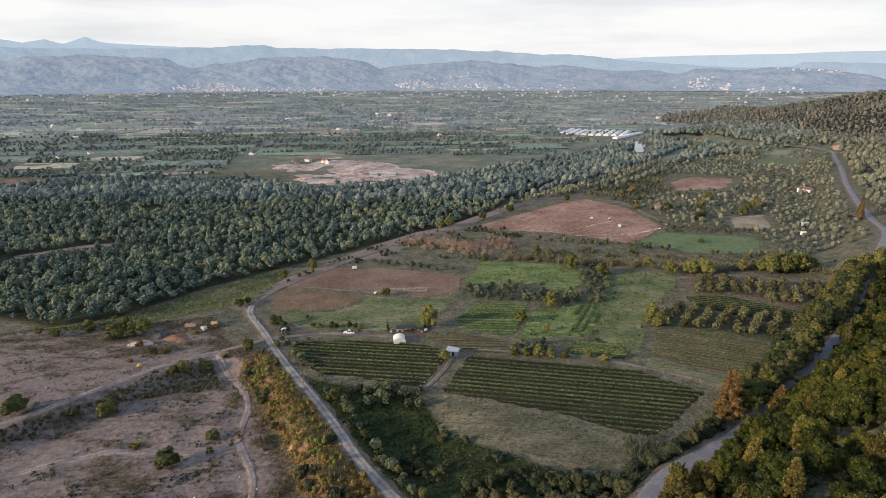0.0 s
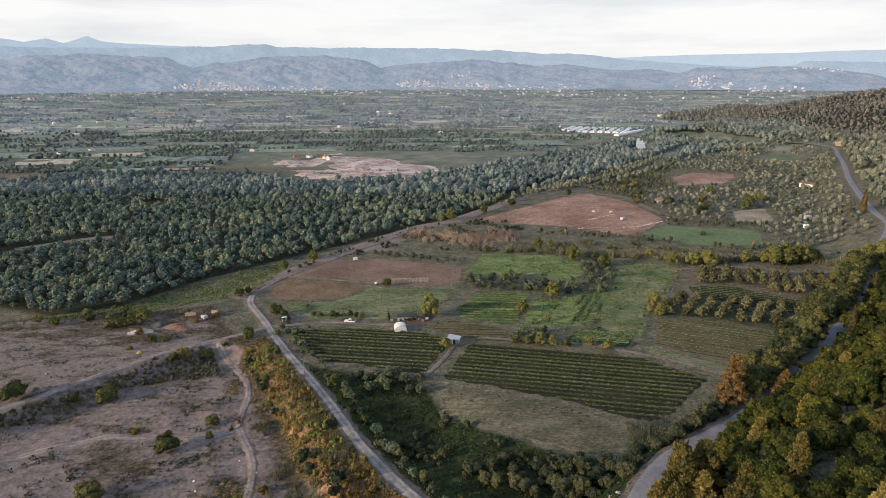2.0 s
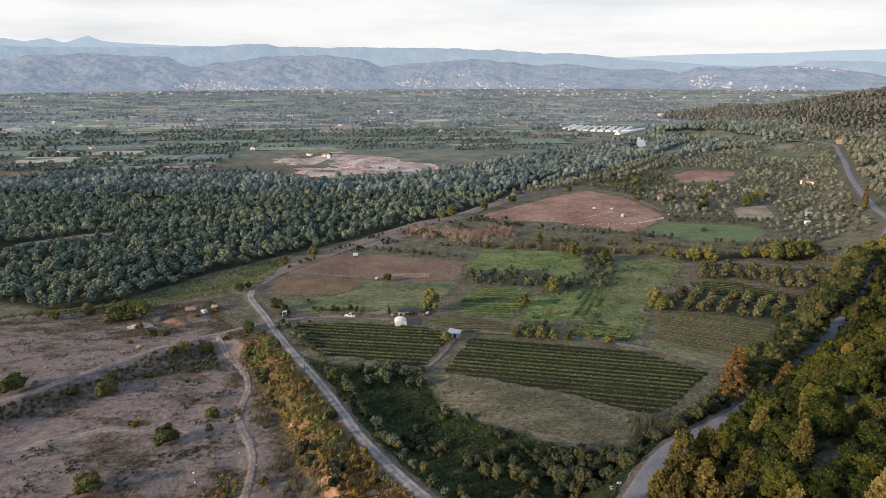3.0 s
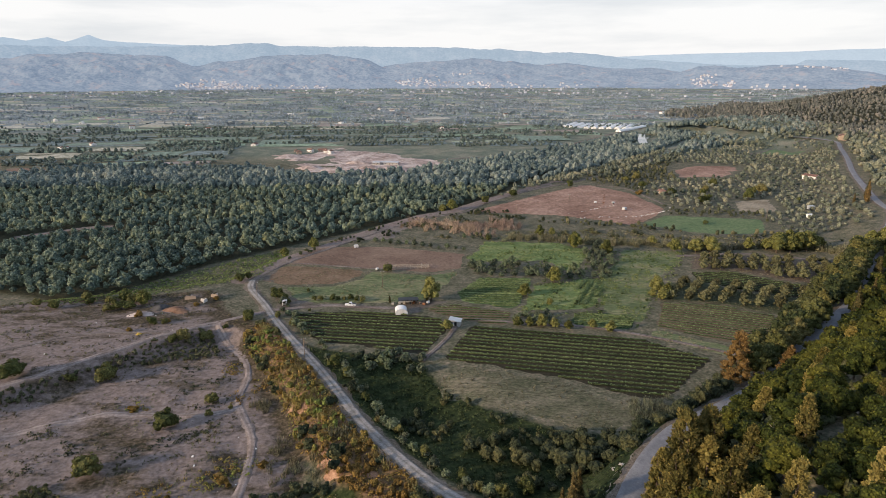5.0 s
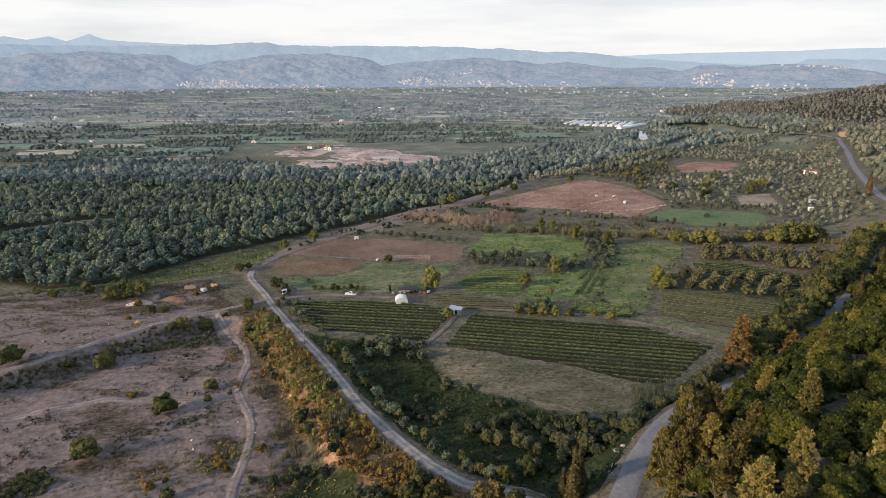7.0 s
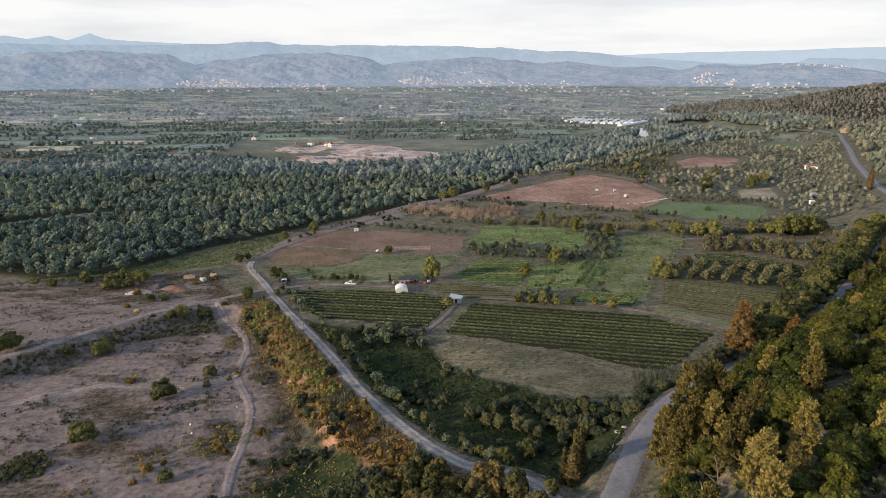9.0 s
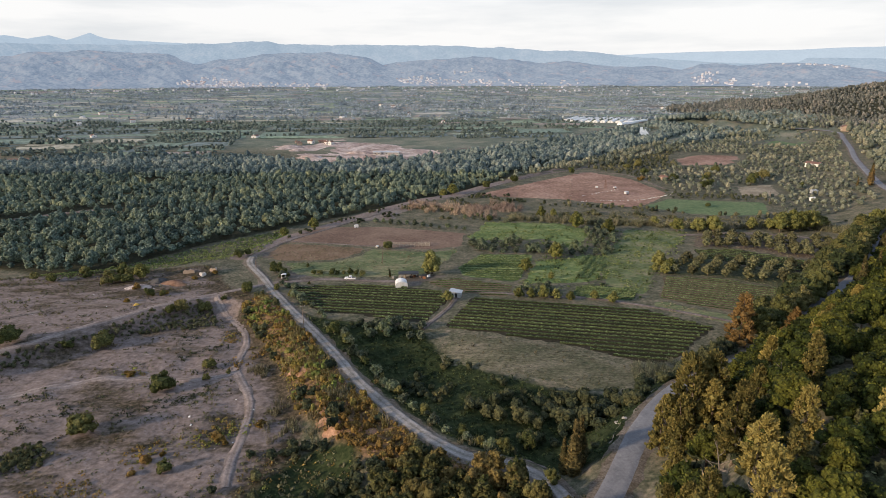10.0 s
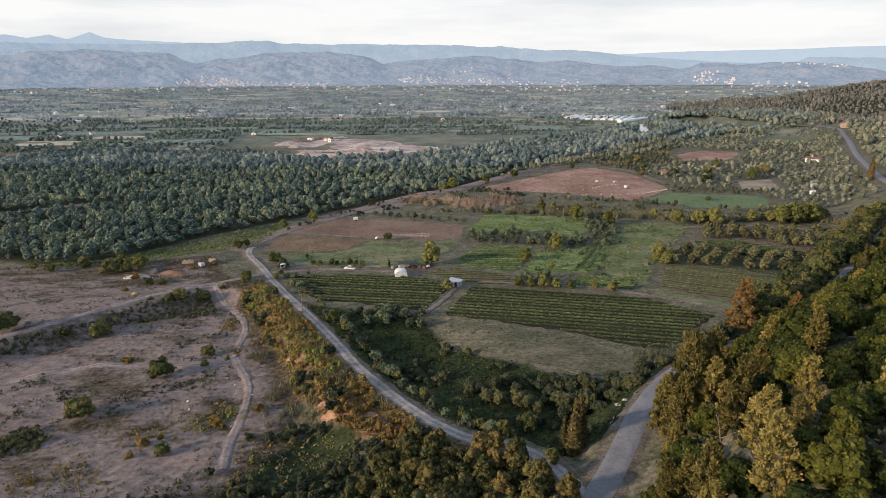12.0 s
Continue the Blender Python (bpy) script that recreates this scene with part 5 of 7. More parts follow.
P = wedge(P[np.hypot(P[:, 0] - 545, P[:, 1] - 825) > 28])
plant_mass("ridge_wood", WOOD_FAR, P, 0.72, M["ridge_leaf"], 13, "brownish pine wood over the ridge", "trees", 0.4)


# ---- single trees ----
def plant(name, crown, trunk, leaf, label, category, group=""):
    """A tree at the origin: an Empty at its foot with a trunk and a crown."""
    root = new(name)
    tagged(root, label, category, group)
    if trunk is not None:
        mesh("trunk", *trunk, M["bark"], root, True)
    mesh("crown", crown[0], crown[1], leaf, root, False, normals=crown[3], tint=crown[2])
    return root


def grow(kinds, places, seed=0, lo=0.8, hi=1.25):
    """Set plants at places (x, y) or (x, y, scale), taking the kinds in turn. """
    r = np.random.RandomState(seed)
    pts = np.array([p[:2] for p in places], float)
    zs = h(pts[:, 0], pts[:, 1])
    for i, p in enumerate(places):
        k = r.randint(len(kinds))
        s = (p[2] if len(p) > 2 else 1.0) * r.uniform(lo, hi)
        m = pose(p[0], p[1], zs[i] - 0.05, r.uniform(-3, 3), r.uniform(-3, 3), r.uniform(0, 360)) @ Matrix.Diagonal((s, s, s * r.uniform(0.9, 1.12), 1))
        copy_thing(kinds[k], m)
    for k in kinds:
        for o in (*k.children, k):
            bpy.data.objects.remove(o)


rp_ = np.random.RandomState(31)


def pines(n, label, group, rad=3.2, top=12.0, leaf="pine_leaf"):
    return [plant("pine_tree", pine_crown(rp_, pine_lobes(rp_, 58, rad * rp_.uniform(0.85, 1.15), 1.6, top), 44), trunk_of(rp_, top * 0.96, 0.22, 6, 2.2, 0.05),
                  M[leaf], label, "pine tree", group) for _ in range(n)]


def oaks(n, label, group, leaf="oak_leaf", rad=3.4, low=1.2, top=7.5, lobes=14, per=50, size=0.24, name="broadleaf_tree", category="tree", domed=False):
    return [plant(name, crown_of(rp_, (dome_lobes if domed else round_lobes)(rp_, lobes, rad * rp_.uniform(0.85, 1.15), low, top), per, size, 0.6), trunk_of(rp_, (low + top) * 0.55, rad * 0.06, 5, rad * 0.5),
                  M[leaf], label, category, group) for _ in range(n)]


def bushes(n, label, group, leaf="bush_leaf", rad=1.8, top=2.6, lobes=9, per=40, size=0.17):
    return [plant("bush", crown_of(rp_, round_lobes(rp_, lobes, rad, -0.1, top), per, size, 0.8), None, M[leaf], label, "bush", group) for _ in range(n)]


# hillside wood above the road
HILL = [(24, 60), (40, 92), (50, 112), (66, 129), (89, 150), (105, 167), (137, 197), (167, 226), (185, 245), (246, 317), (300, 300), (240, 200), (190, 120), (120, 50), (50, 30)]
P = scatter(HILL, 6.4, 0.45, 41)
d, s, k = seg_dist(P[:, 0], P[:, 1], ASPHALT)
P = wedge(P[(d * s > np.where(k > 6.0, 3.6, 6.5)) & (d < 95)])
BIG = [(50.5, 106, 1.15), (45.3, 108, 0.85), (55.5, 113, 1.0), (53.5, 103.5, 0.9), (47.8, 103, 0.85), (56, 107.5, 1.0), (50, 88, 0.95), (59, 99, 0.75), (48, 77, 0.8), (55, 79, 0.7), (39.5, 73.5, 0.8), (50, 70.5, 0.6), (44, 65, 0.7), (36, 66, 0.7), (37.5, 83, 0.55), (42, 93, 0.6), (34.5, 77, 0.5)]
for bx, by, bs in BIG:
    P = P[np.hypot(P[:, 0] - bx, P[:, 1] - by) > 4.6 * bs]
first = P[:, 1] + 0.3 * P[:, 0] < 205
rest, P = P[~first], P[first]
rh = np.random.RandomState(8)
conifer = rh.uniform(size=len(P)) < 0.11
grow(pines(4, "golden-green pine with a ragged open crown on the slope", "hillside pines"), [tuple(p) for p in P[conifer]], 1, 0.75, 1.1)
grow(pines(5, "tall golden pine with a pointed ragged crown above the road", "tall pines", 4.3, 15.0), BIG, 15, 0.95, 1.1)
grow(oaks(4, "rounded yellow-green oak in the hillside wood", "hillside oaks", "oak_leaf", 3.5, 0.6, 7.2, 22, 34, 0.22, "oak_tree", "oak tree", True), [tuple(p) for p in P[~conifer]], 2, 0.75, 1.25)
plant_mass("hillside_wood", [crown_of(rp_, dome_lobes(rp_, 10, 3.6, 0.8, 7.5), 10, 0.34, 0.5) for _ in range(5)], rest, 1.0, M["oak_mass"], 44, "rounded yellow-green trees over the upper slope", "trees", 0.3)
CREST = scatter([(60, 120), (64, 112), (74, 120), (90, 134), (108, 150), (126, 172), (120, 176), (104, 163), (92, 153), (74, 137)], 4.6, 0.42, 48)
grow(oaks(3, "tall rounded oak on the edge of the cutting", "cutting oaks", "oak_leaf", 3.4, 0.6, 9.0, 22, 32, 0.22, "oak_tree", "oak tree", True), [(p[0], p[1], 0.78 if p[1] < 142 else 1.15) for p in CREST], 49, 0.9, 1.12)
P = scatter(HILL, 5.0, 0.45, 42)
d, s, k = seg_dist(P[:, 0], P[:, 1], ASPHALT)
P = wedge(P[(d * s > 4.4) & (d < 60)])
plant_mass("undergrowth", SHRUB, P, 1.5, M["scrub_mass"], 43, "dark undergrowth of evergreen shrubs on the slope", "shrubs", 0.3)

# trees along the road
M["thicket_leaf"] = foliage("thicket_leaf", [(0.020, 0.032, 0.014), (0.045, 0.060, 0.024), (0.085, 0.092, 0.040)], (0.12, 0.10, 0.03), True, shift=0.6)
ROADSIDE = [(98, 176), (110, 194), (128, 210), (146, 232), (158, 247), (182, 272), (204, 296), (232, 322), (240, 314), (186, 256), (168, 238), (136, 206), (106, 178)]
P = scatter(ROADSIDE, 5.0, 0.4, 45)
P = P[seg_dist(P[:, 0], P[:, 1], ASPHALT)[0] > 4.5]
grow(oaks(3, "dense dark green roadside tree", "roadside trees", "thicket_leaf", 3.2, 0.3, 8.6, 16, 26, 0.26, domed=True), [tuple(p) for p in P if math.hypot(p[0] - 160, p[1] - 224) > 9], 46, 0.9, 1.4)
EDGE_ROW = resample([(98, 171.5), (116, 188.5), (131, 202.5), (150, 221)], 5.5).tolist() + resample([(172, 243), (188, 260), (208, 285), (232, 313)], 5.5).tolist()
grow(oaks(3, "broad olive-green tree leaning over the road", "road edge trees", "bush_leaf", 4.3, 0.3, 8.4, 18, 28, 0.26, domed=True), [(a + 0.6, b - 0.6) for a, b in EDGE_ROW], 47, 0.95, 1.25)
grow(pines(2, "tall rust-tinged pine beside the road", "roadside pines", 5.0, 17, "rust_leaf"), [(90, 166), (105, 165, 0.85)], 3, 0.95, 1.05)


def column(n, label, group, rad=1.5, top=12.0):
    out = []
    for _ in range(n):
        lobes = [(rp_.uniform(-0.2, 0.2), rp_.uniform(-0.2, 0.2), top * (0.06 + 0.9 * i / 12), rad * (0.35 + 0.65 * math.sin(math.pi * min(1, 0.25 + i / 13))) * (1 - 0.03 * i), top * 0.09) for i in range(12)]
        out.append(plant("cypress", crown_of(rp_, lobes, 60, 0.2, 0.7), trunk_of(rp_, top * 0.8, 0.16, 0), M["cypress_leaf"], label, "cypress", group))
    return out


grow(column(2, "dark columnar cypress by the road junction", "junction cypresses", 2.0, 12.5), [(27.2, 107.5, 0.95), (29, 110.5, 0.85), (25.6, 109.5, 0.7), (30.5, 114, 0.7), (315, 436, 1.1), (320, 444, 1.1), (309, 441, 0.8), (206, 268, 0.95), (208, 272, 0.85), (158, 212, 1.1), (183, 238, 0.8)], 4)
grow(column(1, "small dark cypress beside the farmyard shelter", "yard cypresses", 0.55, 4.2), [(-25.5, 253), (-8.5, 256.5)], 5)
YELLOW = [(-6.5, 257.5, 1.05), (54.5, 281, 1.0), (77.3, 343, 1.05), (93, 330, 1.0), (0.5, 223.5, 0.55), (37, 261.5, 0.75), (47, 250, 0.4), (29.6, 226.5, 0.5), (34.5, 226.5, 0.45), (40, 226, 0.62), (44.6, 224.8, 0.5), (50.3, 223.6, 0.42),
          (60.3, 224.8, 0.42), (66.6, 220.5, 0.55), (-95, 335, 0.75), (-81, 349, 0.8), (5, 452, 1.1), (-2, 458, 0.9), (-138, 252, 0.8), (101, 268, 0.8), (104, 262, 0.6), (100, 256, 0.65), (97, 261, 0.5), (27, 361, 0.5), (61.5, 372, 0.75), (69, 372, 0.6), (112, 202, 0.35)]
grow(oaks(3, "round yellowing broadleaf tree among the fields", "field trees", "poplar_leaf", 3.5, -0.2, 6.9, 20, 30, 0.26, domed=True), YELLOW, 6, 1.25, 1.45)
HEDGE = [(126, 349, 0.55), (133.8, 333, 0.8), (146, 332, 0.85), (154, 331, 0.95), (148, 335, 0.75), (179, 337, 0.75), (190, 338, 0.75), (193, 332, 1.0), (200.5, 331, 1.05), (206, 334, 1.1), (212, 334.5, 1.0), (216, 339, 0.95), (222, 340, 0.8), (208, 346, 1.0),
         (199, 341, 0.9), (243, 315, 0.95), (239, 321, 1.05), (247, 321, 1.1), (252, 328, 1.0), (235, 326, 0.75), (228, 305, 0.8), (234, 310, 0.8)]
grow(oaks(3, "tall hedgerow tree with olive-gold leaves", "hedgerow trees", "poplar_leaf", 3.9, 0.3, 8.2, 20, 30, 0.27, domed=True), HEDGE, 7, 1.25, 1.5)
GREEN = [(-31, 298.5, 0.75), (-41, 256, 0.35), (-50, 257, 0.3), (-52, 256, 0.4), (-38, 255, 0.4), (-66, 268, 0.25), (-60, 243, 0.2), (-72, 236, 0.4), (-64, 228, 0.4), (-56, 219, 0.35), (-104, 283, 0.7), (-101, 287, 0.5), (-148, 256, 0.75), (-144, 254, 0.65), (-153, 253, 0.7), (-75, 257, 0.6), (-79, 259, 0.7), (-72, 253, 0.4), (-58, 257, 0.4), (-44, 257, 0.4), (-47, 257, 0.3), (-61, 257, 0.35),
         (-175, 247, 0.5), (-167, 258, 0.5), (-83, 233, 0.65), (-185, 250, 0.5), (253, 488, 1.3), (262, 500, 1.3), (274, 510, 1.4), (250, 550, 1), (195, 505, 1), (183, 545, 0.9), (189, 582, 1.1), (176, 575, 1.1), (116, 548, 0.8), (181, 401, 0.45),
         (58, 500, 0.9), (32, 474, 0.9), (206, 470, 1), (214, 476, 0.9), (222, 505, 0.8), (230, 520, 0.9), (285, 470, 0.8)]
grow(oaks(3, "bushy green broadleaf tree", "bushy trees", "bush_leaf", 3.4, 0.1, 6.4, 12, 40, 0.27), GREEN, 9, 1.1, 1.35)

# scattered bushes on the waste ground
GREENB = [(-98.4, 138, 1.45), (-122.5, 191.5, 1.5), (-87, 160.5, 1.35), (-132, 187, 0.85), (-150.5, 184, 1.5), (-105.8, 219, 1.2), (-98.2, 222.5, 1.15), (-109, 216, 0.8), (-122.8, 229, 0.8), (-118, 230, 0.6), (-176.4, 248, 0.8), (-162.4, 253, 0.8),
          (-68.7, 121.5, 0.75), (-78.6, 176, 0.75), (-76.2, 167, 0.5), (-150, 128, 0.9), (-71, 172, 0.3), (-92, 228, 0.4), (-86, 237, 0.7), (-85, 233, 0.55), (-142, 247, 1.0), (-146, 246, 1.0), (-150, 244, 0.8)]
grow(bushes(3, "olive-green bush on the sandy waste ground", "waste ground bushes"), GREENB, 10, 1.5, 1.9)
SIDE = resample([q[:2] for q in GRAVEL[6:16]], 4.2)
SIDE_N = np.gradient(SIDE, axis=0)
SIDE_N = np.stack([SIDE_N[:, 1], -SIDE_N[:, 0]], 1) / np.linalg.norm(SIDE_N, axis=1)[:, None]
rb = np.random.RandomState(340)
VERGE = [(*(p + n * rb.uniform(4.6, 9.0)), rb.uniform(0.5, 1.15)) for p, n in zip(SIDE, SIDE_N) if rb.uniform() < 0.85]
grow(bushes(3, "dark green bush beside the gravel road", "verge bushes", "hedge_olive", 1.7, 2.7), VERGE, 341, 0.95, 1.4)
M["gold_bush"] = foliage("gold_bush", [(0.10, 0.07, 0.018), (0.19, 0.125, 0.03), (0.28, 0.185, 0.06)], (0.12, 0.07, 0.04), True, shift=0.5)
grow(bushes(2, "rust and gold dry bush on bare sand", "dry bushes", "gold_bush", 1.5, 1.7), [(-102, 171, 1.4), (-104, 172, 0.9), (-75, 125, 1.1), (-76, 120, 0.9), (-60, 135, 1.2), (-62, 137, 1), (-58, 133, 0.8), (-51, 141, 1.0), (-72, 128, 0.8), (-118, 232, 0.9), (-133, 238, 1.1), (-129, 222, 0.8), (-106, 256, 0.9), (-113, 250, 0.8), (168, 512, 2.2), (172, 516, 2.0)], 11)

# ---- olive groves near the vineyards ----
OLIVES = []
for row in range(4):
    for i in range(13):
        a = np.array([146, 319]) + np.array([72, -14]) * i / 12 + np.array([-4.2, -8.5]) * row
        OLIVES.append((a[0] + rh.uniform(-1.2, 1.2), a[1] + rh.uniform(-1.2, 1.2)))
OLIVES = [p for p in OLIVES if poly_sd(np.array([p[0]]), np.array([p[1]]), VINE_E)[0] < -1 and rh.uniform() < 0.86]
for row in range(4):
    for i in range(9):
        a = np.array([118, 277]) + np.array([58, -17]) * i / 8 + np.array([-4.6, -6.6]) * row
        OLIVES.append((a[0] + rh.uniform(-0.8, 0.8), a[1] + rh.uniform(-0.8, 0.8)))
grow(oaks(4, "silvery olive tree in an orchard row", "orchard olives", "olive_leaf", 2.3, 0.2, 4.2, 12, 20, 0.22, "olive_tree", "olive tree", True), OLIVES, 12, 1.1, 1.5)
HEDGE_OLIVE = [(p[0], p[1], rh.uniform(0.6, 1.05)) for p in scatter([(10, 308), (27, 312.5), (54, 301), (75, 299), (73, 287), (50, 285), (19, 292)], 5.2, 0.45, 301)]
HEDGE_OLIVE += [(p[0], p[1], rh.uniform(0.6, 1.05)) for p in scatter([(82, 340), (92, 350), (97, 329), (90, 305), (84, 286), (75.5, 286), (76, 300), (79, 318)], 5.0, 0.45, 302)]
HEDGE_OLIVE += [(p[0], p[1], rh.uniform(0.5, 0.8)) for p in scatter([(27.3, 229), (30, 240), (40, 241), (47.5, 239), (47, 225), (36, 224)], 4.2, 0.45, 303)]
HEDGE_OLIVE += [(12 + 5.5 * i, 365 + rh.uniform(-3, 3), rh.uniform(0.4, 0.7)) for i in range(12)]
HEDGE_OLIVE += [(-44 + 5.0 * i, 357 - 1.7 * i + rh.uniform(-2, 2), rh.uniform(0.6, 0.9)) for i in range(12)]
HEDGE_OLIVE += [(-30 + rh.uniform(0, 24), 188 + rh.uniform(0, 13), rh.uniform(0.55, 0.85)) for _ in range(20)]
grow(oaks(3, "grey-green olive bush along a field edge", "field edge olives", "hedge_olive", 2.3, 0.1, 3.8, 9, 20, 0.22, "olive_tree", "olive tree", True), HEDGE_OLIVE, 13, 1.0, 1.45)

# ---- scrub belts and reeds ----
M["lush_grass"] = foliage("lush_grass", [(0.016, 0.026, 0.010), (0.034, 0.052, 0.019), (0.066, 0.082, 0.034)], (0.075, 0.075, 0.034), False, shift=0.5)
P = off_tracks(scatter(LOW, 2.0, 0.45, 51), 1.0)
dens = wave(P[:, 0], P[:, 1], 26, 31) + 0.7 * wave(P[:, 0], P[:, 1], 9, 32)
plant_mass("scrub", SHRUB, P[dens > 0.75], 0.95, M["scrub_mass"], 52, "dark green scrub between the gravel road and the hay field", "shrubs", 0.4)
plant_mass("rank_grass", TUFT, P[dens < 0.75], 0.85, M["lush_grass"], 53, "rank green grass and brambles in the hollow", "grass", 0.4)
BELT = [(-2, 142), (18, 150), (34, 147), (48, 144), (62, 152), (76, 164), (90, 172), (98, 190), (104, 186), (92, 166), (64, 142), (46, 128), (30, 132), (12, 138)]
P = off_tracks(scatter(BELT, 4.0, 0.45, 54), 1.2)
plant_mass("thicket", [crown_of(rp_, round_lobes(rp_, 7, 2.6, 0.0, 4.6), 18, 0.25, 0.6) for _ in range(5)], P, 0.95, M["scrub_mass"], 55, "dense dark thicket along the hay field", "shrubs", 0.35)
P = off_tracks(scatter(BANK, 2.0, 0.45, 56), 0.8)
dens = wave(P[:, 0], P[:, 1], 16, 33)
dens = dens + 0.8 * wave(P[:, 0], P[:, 1], 6, 39)
plant_mass("bank_scrub", SHRUB, P[dens > -0.1], 0.78, M["scrub_gold"], 57, "rust and gold scrub on the road bank", "shrubs", 0.6)
plant_mass("bank_scrub", SHRUB, P[dens < -0.75], 1.25, M["scrub_mass"], 62, "green bramble clumps on the road bank", "shrubs", 0.5)
plant_mass("bank_grass", TUFT, P[dens <= 0.35], 0.95, M["scrub_gold"], 58, "dry golden grass on the road bank", "grass", 0.4)
P = off_tracks(scatter(SLOPE, 2.4, 0.45, 59), 1.0)
dens = wave(P[:, 0], P[:, 1], 21, 34) + 0.6 * wave(P[:, 0], P[:, 1], 8, 35) + 0.02 * (P[:, 0] + 25)
plant_mass("slope_scrub", SHRUB, P[dens > 0.0], 1.05, M["scrub_mass"], 60, "mixed green scrub below the gravel road", "shrubs", 0.4)
plant_mass("slope_grass", TUFT, P[dens < 0.4], 0.9, M["berm_leaf"], 61, "rough grass below the gravel road", "grass", 0.4)
grow(oaks(3, "bushy olive-gold tree below the gravel road", "roadside trees", "bush_leaf", 2.6, 0.1, 5.2, 11, 46, 0.2), [(8, 104), (12, 101, 1.1), (15, 105, 1), (4, 101, 0.9), (-4, 108, 0.8), (18, 99, 1.1), (22, 104, 0.7), (-8, 100, 0.7), (10, 96, 1.0), (2, 95, 0.9), (-14, 109, 0.6),
     (8, 124, 0.8), (14, 122, 0.9), (4, 130, 0.7), (-6, 140, 0.7), (20, 124, 0.8), (-14, 152, 0.6), (-20, 164, 0.5), (-26, 170, 0.6), (-34, 184, 0.6), (-40, 192, 0.8)], 14)

M["gold_reed"] = foliage("gold_reed", [(0.12, 0.10, 0.04), (0.22, 0.18, 0.075), (0.32, 0.26, 0.12)], (0.12, 0.13, 0.045), False, shift=0.5)
M["dell_leaf"] = foliage("dell_leaf", [(0.024, 0.032, 0.012), (0.066, 0.072, 0.024), (0.140, 0.125, 0.044)], (0.13, 0.085, 0.03), True, shift=0.7)
DELL = [(-10, 118), (0, 115), (10, 110), (19, 106), (24, 100), (25, 94), (20, 80), (4, 76), (-14, 86), (-22, 100)]
grow(oaks(3, "dense olive-gold small tree below the junction", "junction trees", "dell_leaf", 2.6, 0.0, 5.4, 14, 30, 0.2, "small_tree", "small tree", True), [tuple(p) for p in off_tracks(scatter(DELL, 3.7, 0.42, 87), 0.6)], 88, 0.85, 1.35)
# reeds
rr_ = np.random.RandomState(66)


def reed_bed(places, spread, n, scale, key, seed, label):
    c = np.array(places, float)
    P = c[rr_.randint(len(c), size=n)] + rr_.normal(0, 1, (n, 2)) * spread
    P = off_tracks(P, 1.2)
    plant_mass("reeds", REED, P, scale, M[key], seed, label, "reeds", 0.25)


reed_bed([(-45, 139), (-38, 142), (-62, 173), (-51, 146), (-30, 150), (-36, 133)], 2.6, 60, 0.6, "reed_mass", 71, "pale dry reeds in the hollow below the bank")
reed_bed([(-20, 402), (-8, 400), (4, 396), (14, 392), (24, 396), (34, 400), (42, 398), (20, 384)], 6.0, 300, 0.85, "reed_pink", 72, "pinkish plumed reed bed")
DITCH = resample([(42, 362), (63, 361), (97, 351), (127, 348), (157, 337), (176, 341), (205, 340), (220, 335), (232, 320)], 4.0)
reed_bed(DITCH.tolist(), 2.2, 320, 0.95, "reed_mass", 73, "straw-coloured reeds along the ditch")
reed_bed([(62, 158), (68, 162), (75, 158), (80, 162), (70, 156)], 3.6, 130, 0.62, "cane_leaf", 74, "grey-green canes beside the road")
reed_bed([(-4, 132), (2, 126), (10, 120), (-14, 150), (-28, 180), (-40, 200)], 2.0, 14, 0.5, "reed_mass", 75, "cane clumps along the gravel road")
reed_bed([(-70, 222), (-62, 208), (-50, 192), (-42, 176), (-34, 164), (-24, 150), (-46, 166), (-56, 186), (-16, 138), (-4, 124)], 4.0, 150, 0.6, "gold_reed", 86, "tall golden grass clumps on the road bank")
P = off_tracks(scatter(SAND, 2.6, 0.48, 76), 0.3)
dens = wave(P[:, 0], P[:, 1], 30, 36) + 0.8 * wave(P[:, 0], P[:, 1], 9, 37)
plant_mass("weeds", TUFT, P[dens > 0.3], 0.7, M["weed"], 77, "low dry weeds on the sandy waste ground", "weeds", 0.5, sink=0.1)
EDGE = [(-98, 227), (-113, 216), (-121, 206), (-132, 192), (-141, 180), (-149, 172), (-146, 166), (-139, 174), (-134, 184), (-127, 194), (-115, 202), (-98, 206), (-88, 210)]
plant_mass("berm_scrub", SHRUB, scatter(EDGE, 1.7, 0.45, 78), 0.62, M["berm_leaf"], 79, "dull green scrub on the berm below the track", "shrubs", 0.4)
FRINGE = [(-98, 290), (-130, 268), (-170, 252), (-200, 258), (-170, 276), (-140, 310), (-118, 338), (-98, 356), (-92, 330)]
plant_mass("rank_grass", TUFT, scatter(FRINGE, 1.9, 0.46, 80), 1.0, M["grass_blade"], 81, "green grass and brambles at the wood's edge", "grass", 0.4)
TERR = [(-92, 318), (-80, 345), (-50, 388), (-20, 425), (5, 440), (40, 455), (60, 420), (30, 392), (-20, 384), (-44, 362), (-70, 345)]
P = off_tracks(scatter(TERR, 3.4, 0.45, 82), 0.8)
dens = wave(P[:, 0], P[:, 1], 25, 38)
plant_mass("scrub", SHRUB, P[dens > 0.1], 0.9, M["scrub_mass"], 83, "patchy scrub along the terrace edge", "shrubs", 0.4)
ROUGH = [(-30, 366), (20, 372), (60, 384), (120, 386), (170, 366), (215, 372), (244, 352), (232, 330), (176, 346), (128, 352), (98, 356), (62, 366), (22, 364)]
